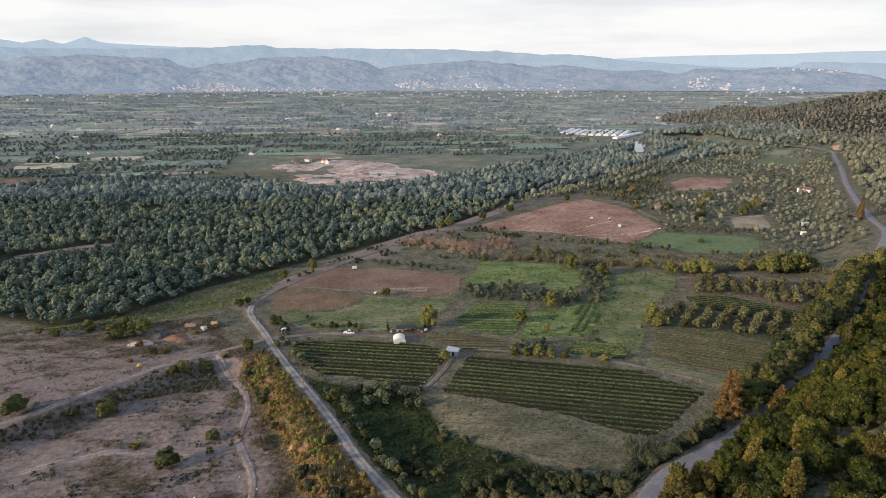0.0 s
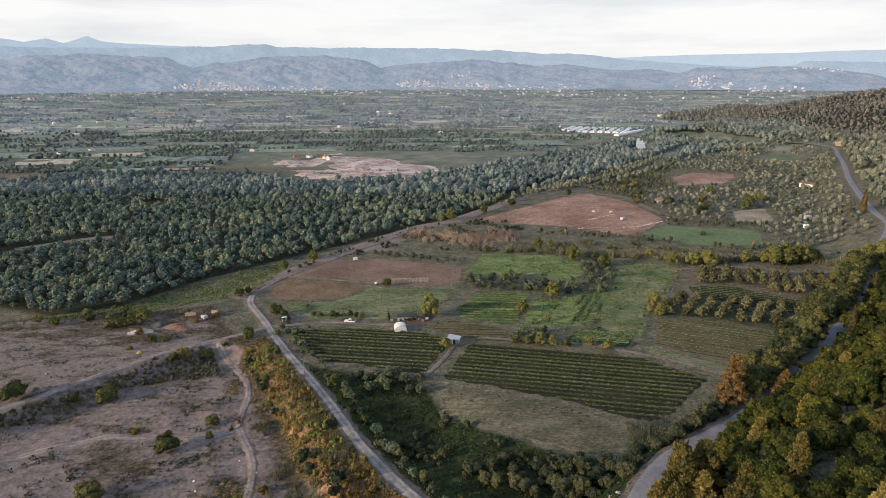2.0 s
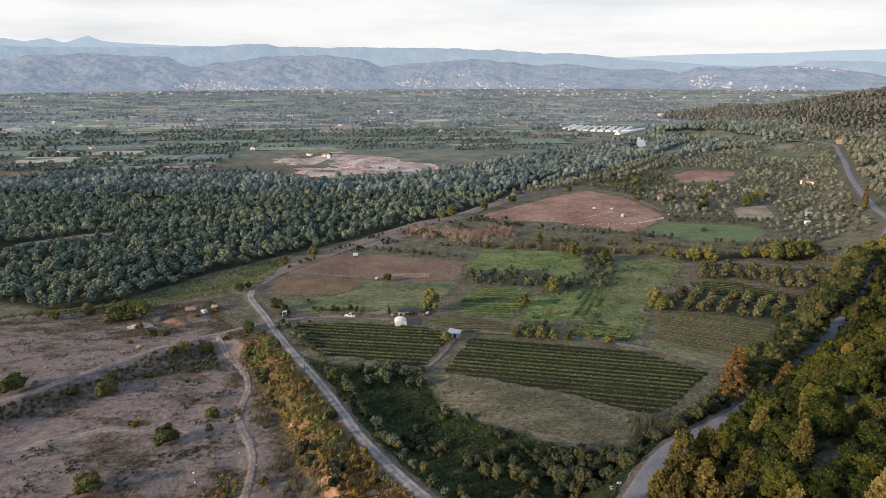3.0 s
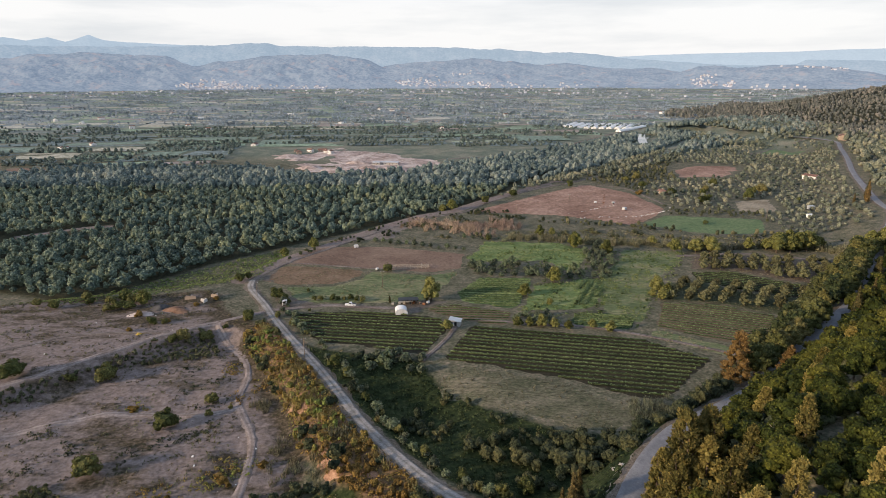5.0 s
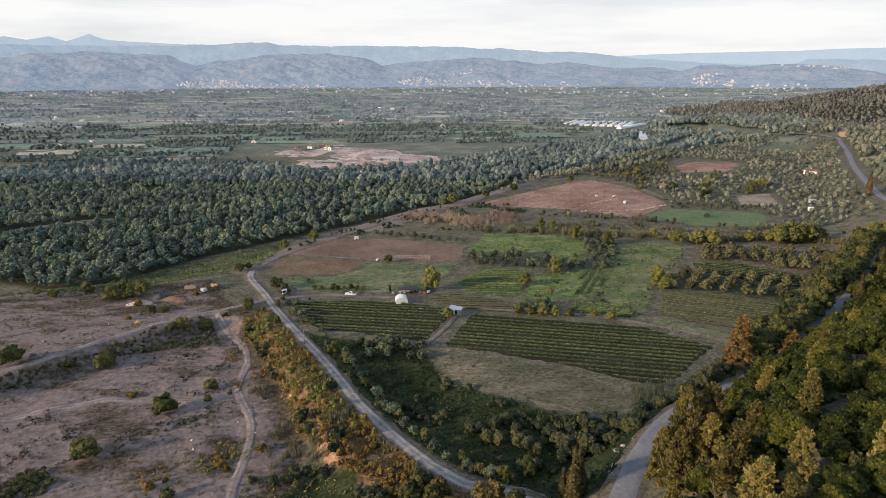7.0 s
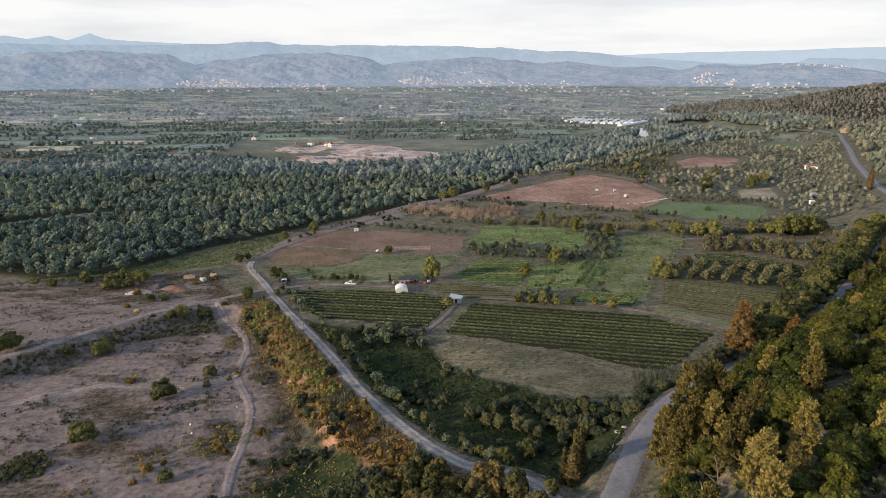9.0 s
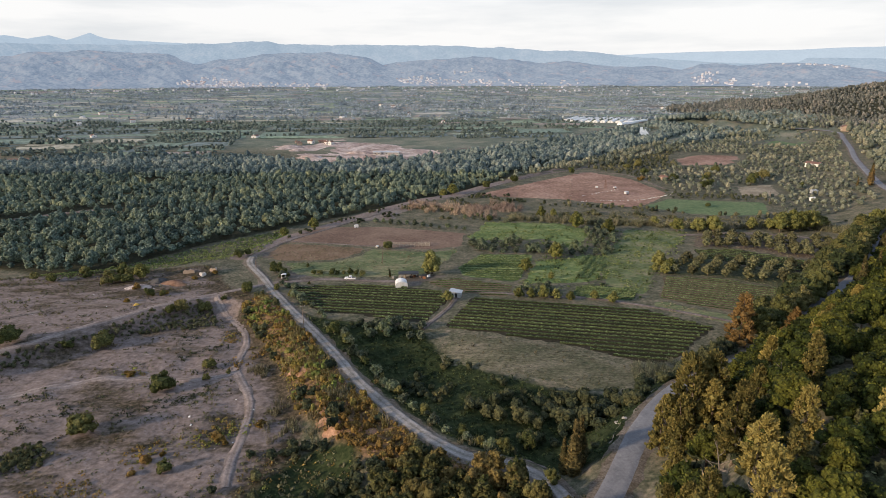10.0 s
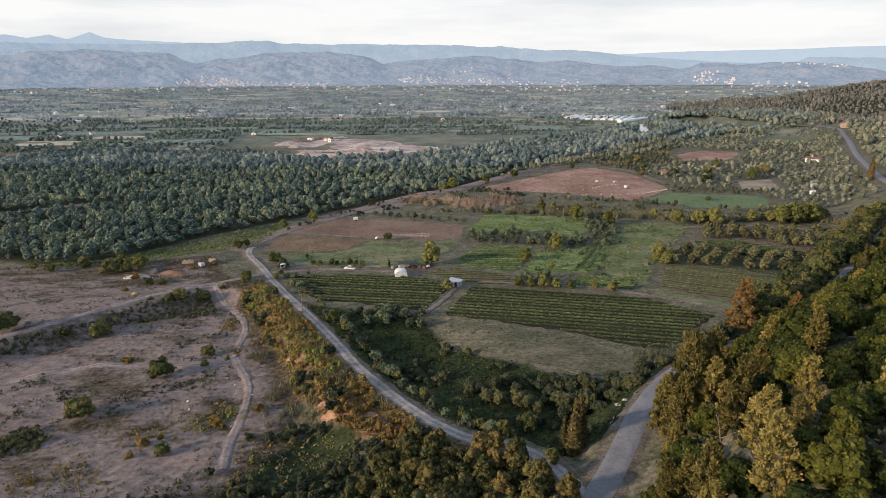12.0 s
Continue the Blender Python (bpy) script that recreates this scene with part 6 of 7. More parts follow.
P = off_tracks(scatter(ROUGH, 2.1, 0.48, 331), 0.5)
dens = wave(P[:, 0], P[:, 1], 17, 44) + 0.6 * wave(P[:, 0], P[:, 1], 6, 45)
plant_mass("rank_grass", TUFT, P[dens > -0.3], 1.0, M["dry_blade"], 332, "rough straw and green grass along the ditch", "grass", 0.5)
plant_mass("scrub", SHRUB, P[dens > 0.95], 1.0, M["berm_leaf"], 333, "patchy brambles along the ditch", "shrubs", 0.5)
WILD = [(60, 410), (90, 400), (125, 388), (180, 366), (240, 352), (215, 375), (232, 420), (232, 440), (180, 448), (172, 470), (182, 545), (235, 592), (238, 640), (290, 745), (190, 660), (130, 590), (175, 530), (165, 440), (130, 400), (90, 415)]
P = off_tracks(scatter(WILD, 5.5, 0.45, 84), 1.5)
keep = np.ones(len(P), bool)
for i in (8, 9, 10, 11):
    keep &= poly_sd(P[:, 0], P[:, 1], FIELDS[i][1]) < -2
plant_mass("scrub", SMALL_ROUND, P[keep], 0.72, M["berm_leaf"], 85, "scattered scrub and small trees between the fields", "shrubs", 0.5)


# weedy patches with ragged edges on the sand
M["sand_weed"] = foliage("sand_weed", [(0.045, 0.045, 0.026), (0.095, 0.086, 0.052), (0.165, 0.138, 0.090)], (0.075, 0.090, 0.040), False, shift=0.8, grain=2.4)
rw = np.random.RandomState(310)
P = off_tracks(scatter(SAND, 1.45, 0.48, 311), 0.2)
ux, uy = P[:, 0] * 0.94 + P[:, 1] * 0.34, -P[:, 0] * 0.34 + P[:, 1] * 0.94
dens = wave(ux * 0.42, uy, 13, 41) + 0.75 * wave(ux * 0.5, uy, 5.5, 42) + 0.35 * rw.normal(size=len(P)) + 0.6 * smooth(225, 250, P[:, 1]) + 0.9 * smooth(118, 104, P[:, 1])
plant_mass("weeds", MINI, P[dens > 0.72], 1.0, M["sand_weed"], 312, "streaks of low dry weeds over the sandy ground", "weeds", 0.5, sink=0.05)
RUSTY = np.array([(-60, 138), (-63, 135), (-57, 141), (-62, 141), (-66, 133), (-101, 172), (-77, 131), (-77, 125), (-88, 115), (-95, 112), (-82, 112), (-70, 178), (-78, 196), (-80, 200), (-64, 186)], float)
P = RUSTY[rw.randint(len(RUSTY), size=330)] + rw.normal(0, 2.2, (330, 2))
plant_mass("weeds", TUFT, P, 0.75, M["scrub_gold"], 313, "rust-coloured dry weeds in clumps on the sand", "weeds", 0.5)
GREENP = np.array([(-107, 126), (-110, 123), (-104, 128), (-113, 127), (-80, 155), (-76, 157), (-72, 160), (-84, 152), (-118, 140), (-124, 156), (-92, 148), (-110, 150), (-78, 176), (-82, 190), (-88, 186), (-96, 200), (-60, 108), (-68, 104)], float)
P = GREENP[rw.randint(len(GREENP), size=420)] + rw.normal(0, 2.4, (420, 2))
plant_mass("weeds", TUFT, P, 0.7, M["scrub_mass"], 314, "dull green ground-hugging weeds on the sand", "weeds", 0.5)
P = np.array([(-107, 126), (-104, 127), (-110, 124), (-108, 129)], float)[rw.randint(4, size=110)] + rw.normal(0, 2.0, (110, 2))
plant_mass("scrub", SHRUB, P, 0.55, M["scrub_mass"], 315, "low dark green bramble mat on the sand", "shrubs", 0.4)


# short dry grass
P = off_tracks(np.concatenate([scatter(BANK, 1.3, 0.48, 202), scatter(SLOPE, 3.2, 0.48, 203)]), 0.3)
plant_mass("bank_grass", MINI, P, 1.1, M["scrub_gold"], 204, "dry golden grass on the road bank", "grass", 0.5)


# ---- vine rows ----
def rows_in(poly, turn, gap, shift=0.0):
    c, s = math.cos(turn), math.sin(turn)
    R = np.array([[c, -s], [s, c]])
    q = np.array(poly, float) @ R
    lo, hi = q.min(0), q.max(0)
    for v in np.arange(lo[1] + gap * (0.5 + shift), hi[1], gap):
        u = np.arange(lo[0], hi[0], 0.5)
        P = np.stack([u, np.full(len(u), v)], 1) @ R.T
        m = poly_sd(P[:, 0], P[:, 1], poly) > 1.0
        if m.sum() > 8:
            P = P[m]
            yield P[0], P[-1]


def vine_row(parent, a, b, r, dense=6.5, top=1.0, wide=0.15, leaf="vine_leaf", size=0.17, name="vine_row", core="vine_shade_core"):
    n = int(np.linalg.norm(b - a) * dense)
    k = np.sort(r.uniform(0, 1, n))
    side = np.array([-(b - a)[1], (b - a)[0]]) / np.linalg.norm(b - a)
    lump = 1 + 0.25 * np.sin(k * n * 0.21 + r.uniform(0, 6)) * r.uniform(0.4, 1, n)
    off = r.normal(0, wide, n) * lump
    xy = a + (b - a) * k[:, None] + side * off[:, None]
    z = h(xy[:, 0], xy[:, 1]) + top * (0.72 + 0.34 * r.uniform(0, 1, n)) * lump
    P = np.column_stack([xy, z])
    N = np.column_stack([side[0] * off * 1.4, side[1] * off * 1.4, 0.5 + 0.4 * r.uniform(0, 1, n)]) + r.normal(0, 0.35, (n, 3))
    V, Q = leaf_quads(r, P, N, size)
    soft = N * np.array([0.6, 0.6, 1.0]) + np.array([0, 0, 0.5])
    row = mesh(name, V, Q, M[leaf], parent, False, np.repeat(soft / np.linalg.norm(soft, axis=1)[:, None], 4, axis=0), tint=np.clip(r.normal(0.5, 0.22, n), 0, 1))
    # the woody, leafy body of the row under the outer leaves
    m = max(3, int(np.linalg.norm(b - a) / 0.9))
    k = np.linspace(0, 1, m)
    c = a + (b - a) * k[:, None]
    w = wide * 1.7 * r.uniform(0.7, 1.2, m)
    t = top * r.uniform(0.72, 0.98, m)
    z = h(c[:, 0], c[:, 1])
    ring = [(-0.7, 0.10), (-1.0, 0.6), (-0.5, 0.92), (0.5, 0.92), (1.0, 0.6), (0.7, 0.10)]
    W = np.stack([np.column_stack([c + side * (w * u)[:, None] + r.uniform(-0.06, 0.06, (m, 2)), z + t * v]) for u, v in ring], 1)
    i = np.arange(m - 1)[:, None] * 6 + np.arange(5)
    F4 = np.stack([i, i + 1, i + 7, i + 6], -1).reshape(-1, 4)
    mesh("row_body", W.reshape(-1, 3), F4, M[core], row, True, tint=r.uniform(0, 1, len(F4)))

rv = np.random.RandomState(90)
for (ob, poly), turn, gap, dense, top in zip(vineyards, (-0.135, -0.20, -0.06, -0.42, -0.30), (3.0, 3.0, 2.7, 2.8, 2.8), (12.0, 12.0, 7.0, 7.0, 7.0), (0.68, 0.68, 0.5, 0.5, 0.55)):
    for a, b in rows_in(poly, turn, gap):
        vine_row(ob, a, b, rv, dense, top)
M["crop_leaf"] = foliage("crop_leaf", [(0.062, 0.095, 0.036), (0.110, 0.155, 0.060), (0.175, 0.205, 0.095)], (0.14, 0.15, 0.07), True, shift=0.4)
for ob, turn, gap in ((bpy.data.objects["crop_field"], -0.05, 3.0), (bpy.data.objects["crop_field.001"], -0.22, 2.2)):
    poly = FIELDS[3][1] if ob.name == "crop_field" else FIELDS[6][1]
    for a, b in rows_in(poly, turn, gap):
        vine_row(ob, a, b, rv, 7.0, 0.55, 0.55, "crop_leaf", 0.26, "crop_row", "crop_leaf")
STRIP = [(56, 249), (66, 249), (77, 269), (79, 285), (68, 284)]
for a, b in rows_in(STRIP, 1.13, 3.4):
    vine_row(bpy.data.objects["grass_plot.001"], a, b, rv, 8.0, 0.7, 0.7, "crop_leaf", 0.3, "crop_row", "crop_leaf")

# tufts over meadows, hay and stubble
for i, (idx, gap, key, sc) in enumerate(((4, 1.9, "grass_blade", 0.62), (5, 1.9, "grass_blade", 0.70), (2, 2.0, "dry_blade", 0.55), (21, 1.8, "grass_blade", 0.7), (23, 2.0, "dry_blade", 0.6), (24, 2.0, "dry_blade", 0.6), (1, 2.4, "dry_blade", 0.5), (7, 1.9, "straw_blade", 0.5), (22, 2.6, "dry_blade", 0.5))):
    P = scatter(FIELDS[idx][1], gap, 0.48, 95 + i)
    dn = wave(P[:, 0], P[:, 1], 18, 50 + i) + 0.5 * wave(P[:, 0], P[:, 1], 6, 60 + i)
    plant_mass("grass_tufts", TUFT, P[dn > -0.2], sc, M[key], 100 + i, "uneven grass tufts over the field", "grass", 0.4)
BETWEEN = [(40, 345), (82, 338), (140, 332), (118, 288), (96, 252), (80, 224), (34, 226), (30, 250), (44, 262), (50, 292), (14, 304), (14, 316)]
P = off_tracks(scatter(BETWEEN, 2.3, 0.48, 131), 0.5)
P = P[(poly_sd(P[:, 0], P[:, 1], FIELDS[3][1]) < 0) & (poly_sd(P[:, 0], P[:, 1], VINE_D) < 0)]
dn = wave(P[:, 0], P[:, 1], 14, 55) + 0.6 * wave(P[:, 0], P[:, 1], 5, 65)
plant_mass("grass_tufts", TUFT, P[dn > 0.0], 0.85, M["grass_blade"], 132, "rough yellow-green grass tufts between the plots", "grass", 0.5)
plant_mass("grass_tufts", SHRUB, P[dn > 1.1], 0.45, M["lush_grass"], 133, "dark rank weeds between the plots", "grass", 0.5)


# ---- dead trees on the slope ----
def dead_tree(x, y, top, lean, seed):
    """A bare grey trunk, forked again and again."""
    r = np.random.RandomState(seed)
    root = new("dead_tree")
    root.matrix_basis = pose(x, y, hz(x, y) - 0.2, lean, lean * 0.5, r.uniform(0, 360))
    tagged(root, "bare bleached dead tree among the pines", "dead tree", "dead trees")
    mesh("trunk", *tube([(0, 0, 0), (0.1, 0.05, top * 0.35), (-0.05, 0.2, top * 0.7), (0.15, 0.3, top)], [0.2, 0.16, 0.1, 0.03]), M["deadwood"], root, True)
    for i in range(9):
        k = r.uniform(0.35, 0.92)
        a = i * 2.4 + r.uniform(-0.4, 0.4)
        b = np.array([0.0, 0.25 * k, top * k])
        out = np.array([math.cos(a), math.sin(a), r.uniform(0.4, 1.0)]) * top * 0.3 * r.uniform(0.6, 1.1) * (1.2 - k)
        e = b + out
        twig = e + np.array([r.uniform(-0.5, 0.5), r.uniform(-0.5, 0.5), 0.5]) * top * 0.1
        mesh("branch", *join(tube([b, b + out * 0.5 + np.array([0, 0, -0.1]), e], [0.08, 0.06, 0.035], 5), tube([e, (e + twig) / 2 + np.array([0.05, 0, 0.02]), twig], [0.035, 0.025, 0.012], 4)), M["deadwood"], root, True)


for i, (dx_, dy_, dt_, dl_) in enumerate(((45.5, 81, 11.5, 14), (41, 79, 9, -8), (44.5, 69.5, 8.5, 10), (36.5, 88, 5.5, 20), (63, 97, 7, -10))):
    dead_tree(dx_, dy_, dt_, dl_, 320 + i)


# ---- built things ----
def lump(boxes, bevel=0.0):
    """A bmesh of boxes: (x, y, z, sx, sy, sz) with an optional turn about z in degrees; z is the underside."""
    bm = bmesh.new()
    for b in boxes:
        x, y, z, sx, sy, sz = b[:6]
        m = pose(x, y, z + sz / 2, 0, 0, b[6] if len(b) > 6 else 0) @ Matrix.Diagonal((sx, sy, sz, 1))
        bmesh.ops.create_cube(bm, size=1, matrix=m)
    if bevel:
        bmesh.ops.bevel(bm, geom=bm.edges[:], offset=bevel, segments=2, affect="EDGES", profile=0.5)
    return bm


def prism(outline, y0, y1, bevel=0.0):
    """An x-z outline drawn out along y."""
    bm = bmesh.new()
    a = [bm.verts.new((x, y0, z)) for x, z in outline]
    b = [bm.verts.new((x, y1, z)) for x, z in outline]
    bm.faces.new(a)
    bm.faces.new(b[::-1])
    n = len(a)
    for i in range(n):
        bm.faces.new((a[i], b[i], b[(i + 1) % n], a[(i + 1) % n]))
    bmesh.ops.recalc_face_normals(bm, faces=bm.faces[:])
    if bevel:
        bmesh.ops.bevel(bm, geom=bm.edges[:], offset=bevel, segments=2, affect="EDGES", profile=0.5)
    return bm


def rod(a, b, r0, r1=None, sides=8):
    a, b = Vector(a), Vector(b)
    bm = bmesh.new()
    m = Matrix.Translation((a + b) / 2) @ (b - a).to_track_quat("Z", "Y").to_matrix().to_4x4()
    bmesh.ops.create_cone(bm, cap_ends=True, segments=sides, radius1=r0, radius2=r0 if r1 is None else r1, depth=(b - a).length, matrix=m)
    return bm


def stand(name, x, y, turn, label, category, group="", dz=0.0):
    root = new(name)
    root.matrix_basis = pose(x, y, hz(x, y) + dz, 0, 0, turn)
    return tagged(root, label, category, group)


def house(x, y, turn, w, d, eave, rise, wall, roof, label, storeys=1, group="", name="house", bays=3):
    root = stand(name, x, y, turn, label, "house", group, -0.1)
    part("wall", prism([(-w / 2, 0), (w / 2, 0), (w / 2, eave), (0, eave + rise), (-w / 2, eave)], -d / 2, d / 2), M[wall], root)
    o, t = 0.45, 0.18
    k = rise / (w / 2)
    part("roof", prism([(-w / 2 - o, eave - o * k + 0.02), (0, eave + rise + 0.02), (w / 2 + o, eave - o * k + 0.02), (w / 2 + o, eave - o * k + t), (0, eave + rise + t + 0.02), (-w / 2 - o, eave - o * k + t)], -d / 2 - o, d / 2 + o), M[roof], root)
    part("chimney", lump([(w * 0.2, d * 0.2, eave + rise * 0.4, 0.6, 0.6, rise * 0.6 + 0.8)], 0.03), M[wall], root)
    part("door", lump([(-w / 2, 0, 0.1, 0.12, 1.0, 2.1)], 0.02), M["wood_post"], root)
    for s in range(storeys):
        for i in range(bays):
            yy = (i + 0.5) / bays * d - d / 2
            if s == 0 and abs(yy) < 0.8:
                continue
            for side in (-1, 1):
                win = part("window", lump([(side * (w / 2 + 0.01), yy, 1.0 + 2.8 * s, 0.14, 1.25, 1.4)], 0.02), M["plaster"], root)
                part("pane", lump([(side * (w / 2 + 0.05), yy, 1.1 + 2.8 * s, 0.1, 1.0, 1.2)]), M["glass_dark"], win)
    for side in (-1, 1):
        win = part("window", lump([(0, side * (d / 2 + 0.01), 1.0, 1.25, 0.14, 1.4)], 0.02), M["plaster"], root)
        part("pane", lump([(0, side * (d / 2 + 0.05), 1.1, 1.0, 0.1, 1.2)]), M["glass_dark"], win)
    return root


def polytunnel(x, y, turn):
    root = stand("polytunnel", x, y, turn, "small white plastic-film tunnel beside the farmyard", "greenhouse")
    n = 14
    arc = [(2.6 * math.cos(math.pi * i / n) * (1.0 if 0 < i < n else 1), 0.9 + 1.7 * math.sin(math.pi * i / n)) for i in range(n + 1)]
    outer = [(2.6, 0.0)] + arc + [(-2.6, 0.0)]
    part("cover", prism(outer, -2.6, 2.6, 0.12), M["film_white"], root)
    for k in (-2.63, -1.3, 0, 1.3, 2.63):
        bm = bmesh.new()
        for a, b in zip(outer[:-1], outer[1:]):
            tmp = rod((a[0] * 1.008, k, a[1] * 1.008), (b[0] * 1.008, k, b[1] * 1.008), 0.035, None, 5)
            me = bpy.data.meshes.new("hoop")
            tmp.to_mesh(me)
            bm.from_mesh(me)
            bpy.data.meshes.remove(me)
            tmp.free()
        part("hoop", bm, M["sheet_metal"], root)
    part("door", lump([(0, -2.66, 0, 1.6, 0.08, 2.0)], 0.02), M["plaster"], root)


def shed(x, y, turn):
    root = stand("shed", x, y, turn, "pale sheet-metal tool shed with a sloping roof", "shed")
    part("wall", prism([(-2.2, 0), (2.2, 0), (2.2, 2.2), (-2.2, 2.7)], -1.6, 1.6, 0.02), M["sheet_metal"], root)
    part("roof", prism([(-2.6, 2.76), (2.6, 2.17), (2.6, 2.27), (-2.6, 2.86)], -2.0, 2.0), M["sheet_metal"], root)
    part("door", lump([(0.4, -1.62, 0.05, 1.0, 0.08, 1.9)], 0.02), M["tarp"], root)
    part("window", lump([(-1.2, -1.62, 1.0, 0.8, 0.08, 0.7)], 0.02), M["glass_dark"], root)


def pickup(x, y, turn):
    root = stand("pickup_truck", x, y, turn, "white pickup truck parked on the farm track", "pickup truck")
    part("body", prism([(-2.5, 0.45), (2.45, 0.45), (2.5, 0.8), (2.35, 1.02), (1.0, 1.12), (-2.5, 1.1)], -0.88, 0.88, 0.06), M["car_white"], root)
    cab = part("cab", prism([(-0.75, 1.08), (1.05, 1.08), (0.45, 1.78), (-0.6, 1.8)], -0.78, 0.78, 0.07), M["car_white"], root)
    part("windscreen", prism([(0.98, 1.16), (1.04, 1.16), (0.52, 1.72), (0.46, 1.72)], -0.68, 0.68), M["glass_dark"], cab)
    for s in (-1, 1):
        part("side_window", prism([(-0.62, 1.2), (0.75, 1.2), (0.36, 1.68), (-0.52, 1.7)], s * 0.80 - 0.02, s * 0.80 + 0.02), M["glass_dark"], cab)
        part("headlight", lump([(2.42, s * 0.66, 0.72, 0.1, 0.32, 0.18)], 0.02), M["pale_stone"], root)
    part("load_bed", lump([(-1.65, 0, 1.06, 1.55, 1.5, 0.08)], 0.01), M["car_black"], root)
    for cx in (-1.6, 1.55):
        for s in (-1, 1):
            wh = part("wheel", rod((cx, s * 0.70, 0.36), (cx, s * 0.94, 0.36), 0.36, None, 18), M["rubber"], root)
            part("rim", rod((cx, s * 0.93, 0.36), (cx, s * 0.96, 0.36), 0.2, None, 12), M["sheet_metal"], wh)


def pole(x, y, turn, top=8.5, label="weathered wooden power pole with a crossarm", group="power poles"):
    root = stand("power_pole", x, y, turn, label, "power pole", group, -0.3)
    part("post", rod((0, 0, 0), (0, 0, top), 0.16, 0.1), M["wood_post"], root)
    arm = part("crossarm", lump([(0, 0.12, top - 0.75, 1.9, 0.12, 0.14)], 0.015), M["wood_pale"], root)
    for k in (-0.8, 0, 0.8):
        part("insulator", rod((k, 0.12, top - 0.62), (k, 0.12, top - 0.38), 0.07, 0.05, 8), M["pale_stone"], arm)
    part("brace", rod((0.55, 0.12, top - 0.7), (0.02, 0.12, top - 1.35), 0.03), M["rust"], root)
    return root


pole(-52, 198, 25)
for px_, py_, tn, tp in ((-78.5, 105, 20, 9.0), (-31, 274, 5, 9), (86, 402, 30, 9), (53, 431, 30, 9), (231, 416, 10, 9), (-89, 262, 30, 7.5), (5, 560, 0, 9), (100, 470, 0, 9)):
    pole(px_, py_, tn, tp)
polytunnel(-19.5, 241.5, 8)
shed(4, 228, -14)
pickup(-43, 249.5, 176)


def gate_hut():
    root = stand("gate_hut", -73, 250.5, 20, "small white kiosk with an open front by the lane", "hut")
    part("wall", lump([(0, 0.7, 0, 2.0, 0.1, 2.2), (-0.95, 0, 0, 0.1, 1.4, 2.2), (0.95, 0, 0, 0.1, 1.4, 2.2)], 0.02), M["film_white"], root)
    part("roof", prism([(-1.2, 2.2), (1.2, 2.2), (1.15, 2.34), (0, 2.6), (-1.15, 2.34)], -0.95, 0.95, 0.02), M["film_white"], root)
    part("counter", lump([(0, -0.3, 0.85, 1.8, 0.5, 0.06)], 0.01), M["wood_pale"], root)


gate_hut()


def shelter():
    root = stand("yard_shelter", -17, 252, 6, "dark tarpaulin shelter over stacked farm clutter", "shelter")
    for xx in (-4.2, -1.4, 1.4, 4.2):
        for yy in (-1.7, 1.7):
            part("post", rod((xx, yy, -0.2), (xx, yy, 2.3), 0.07), M["wood_post"], root)
    part("roof", prism([(-4.6, 2.3), (4.6, 2.2), (4.6, 2.32), (1.5, 2.55), (-1.5, 2.5), (-4.6, 2.42)], -2.1, 2.1, 0.03), M["tarp"], root)
    part("back_wall", lump([(0, 1.75, 0, 8.6, 0.08, 1.9)], 0.01), M["sheet_metal"], root)


shelter()


def crate(x, y, turn, sx, sy, sz, key, label, name="crate", cat="crate"):
    root = stand(name, x, y, turn, label, cat, "yard clutter")
    part("box", lump([(0, 0, 0.12, sx, sy, sz)], 0.04), M[key], root)
    part("skid", lump([(0, -sy * 0.35, 0, sx * 0.95, 0.12, 0.12), (0, sy * 0.35, 0, sx * 0.95, 0.12, 0.12)]), M["wood_post"], root)


for i, (cx, cy, key) in enumerate(((-19, 252, "wood_pale"), (-16, 251.6, "tarp"), (-14.5, 252.4, "rust"), (-21, 251.5, "pale_stone"), (-11.5, 252, "wood_post"), (-9.8, 250.5, "rust"), (-24, 250.8, "wood_pale"), (-8, 252.6, "film_white"))):
    crate(cx, cy, i * 31, 1.1 + 0.2 * (i % 3), 0.9, 0.8 + 0.15 * (i % 2), key, "stacked crate of farm clutter in the yard")


def pen_fence():
    root = stand("pen_fence", -19, 304.5, 4, "pale timber stock pen with open rails", "fence")
    L, Wd = 20.0, 4.0
    posts = [(-L / 2 + i * 2.0, -Wd / 2) for i in range(11)] + [(-L / 2 + i * 2.0, Wd / 2) for i in range(11)] + [(L / 2, 0)]
    for px_, py_ in posts:
        part("post", lump([(px_, py_, -0.2, 0.14, 0.14, 1.7)], 0.01), M["wood_pale"], root)
    for zz in (0.55, 1.05, 1.42):
        for yy in (-Wd / 2, Wd / 2):
            part("rail", lump([(0, yy + 0.09, zz, L, 0.06, 0.13)]), M["wood_pale"], root)
        part("rail", lump([(L / 2 + 0.09, 0, zz, 0.06, Wd, 0.13)]), M["wood_pale"], root)
    part("frame", lump([(L / 2 - 4, -Wd / 2, 0, 0.12, 0.12, 2.4), (L / 2 - 4, Wd / 2, 0, 0.12, 0.12, 2.4), (L / 2 - 4, 0, 2.3, 0.12, Wd, 0.12)]), M["wood_pale"], root)


pen_fence()


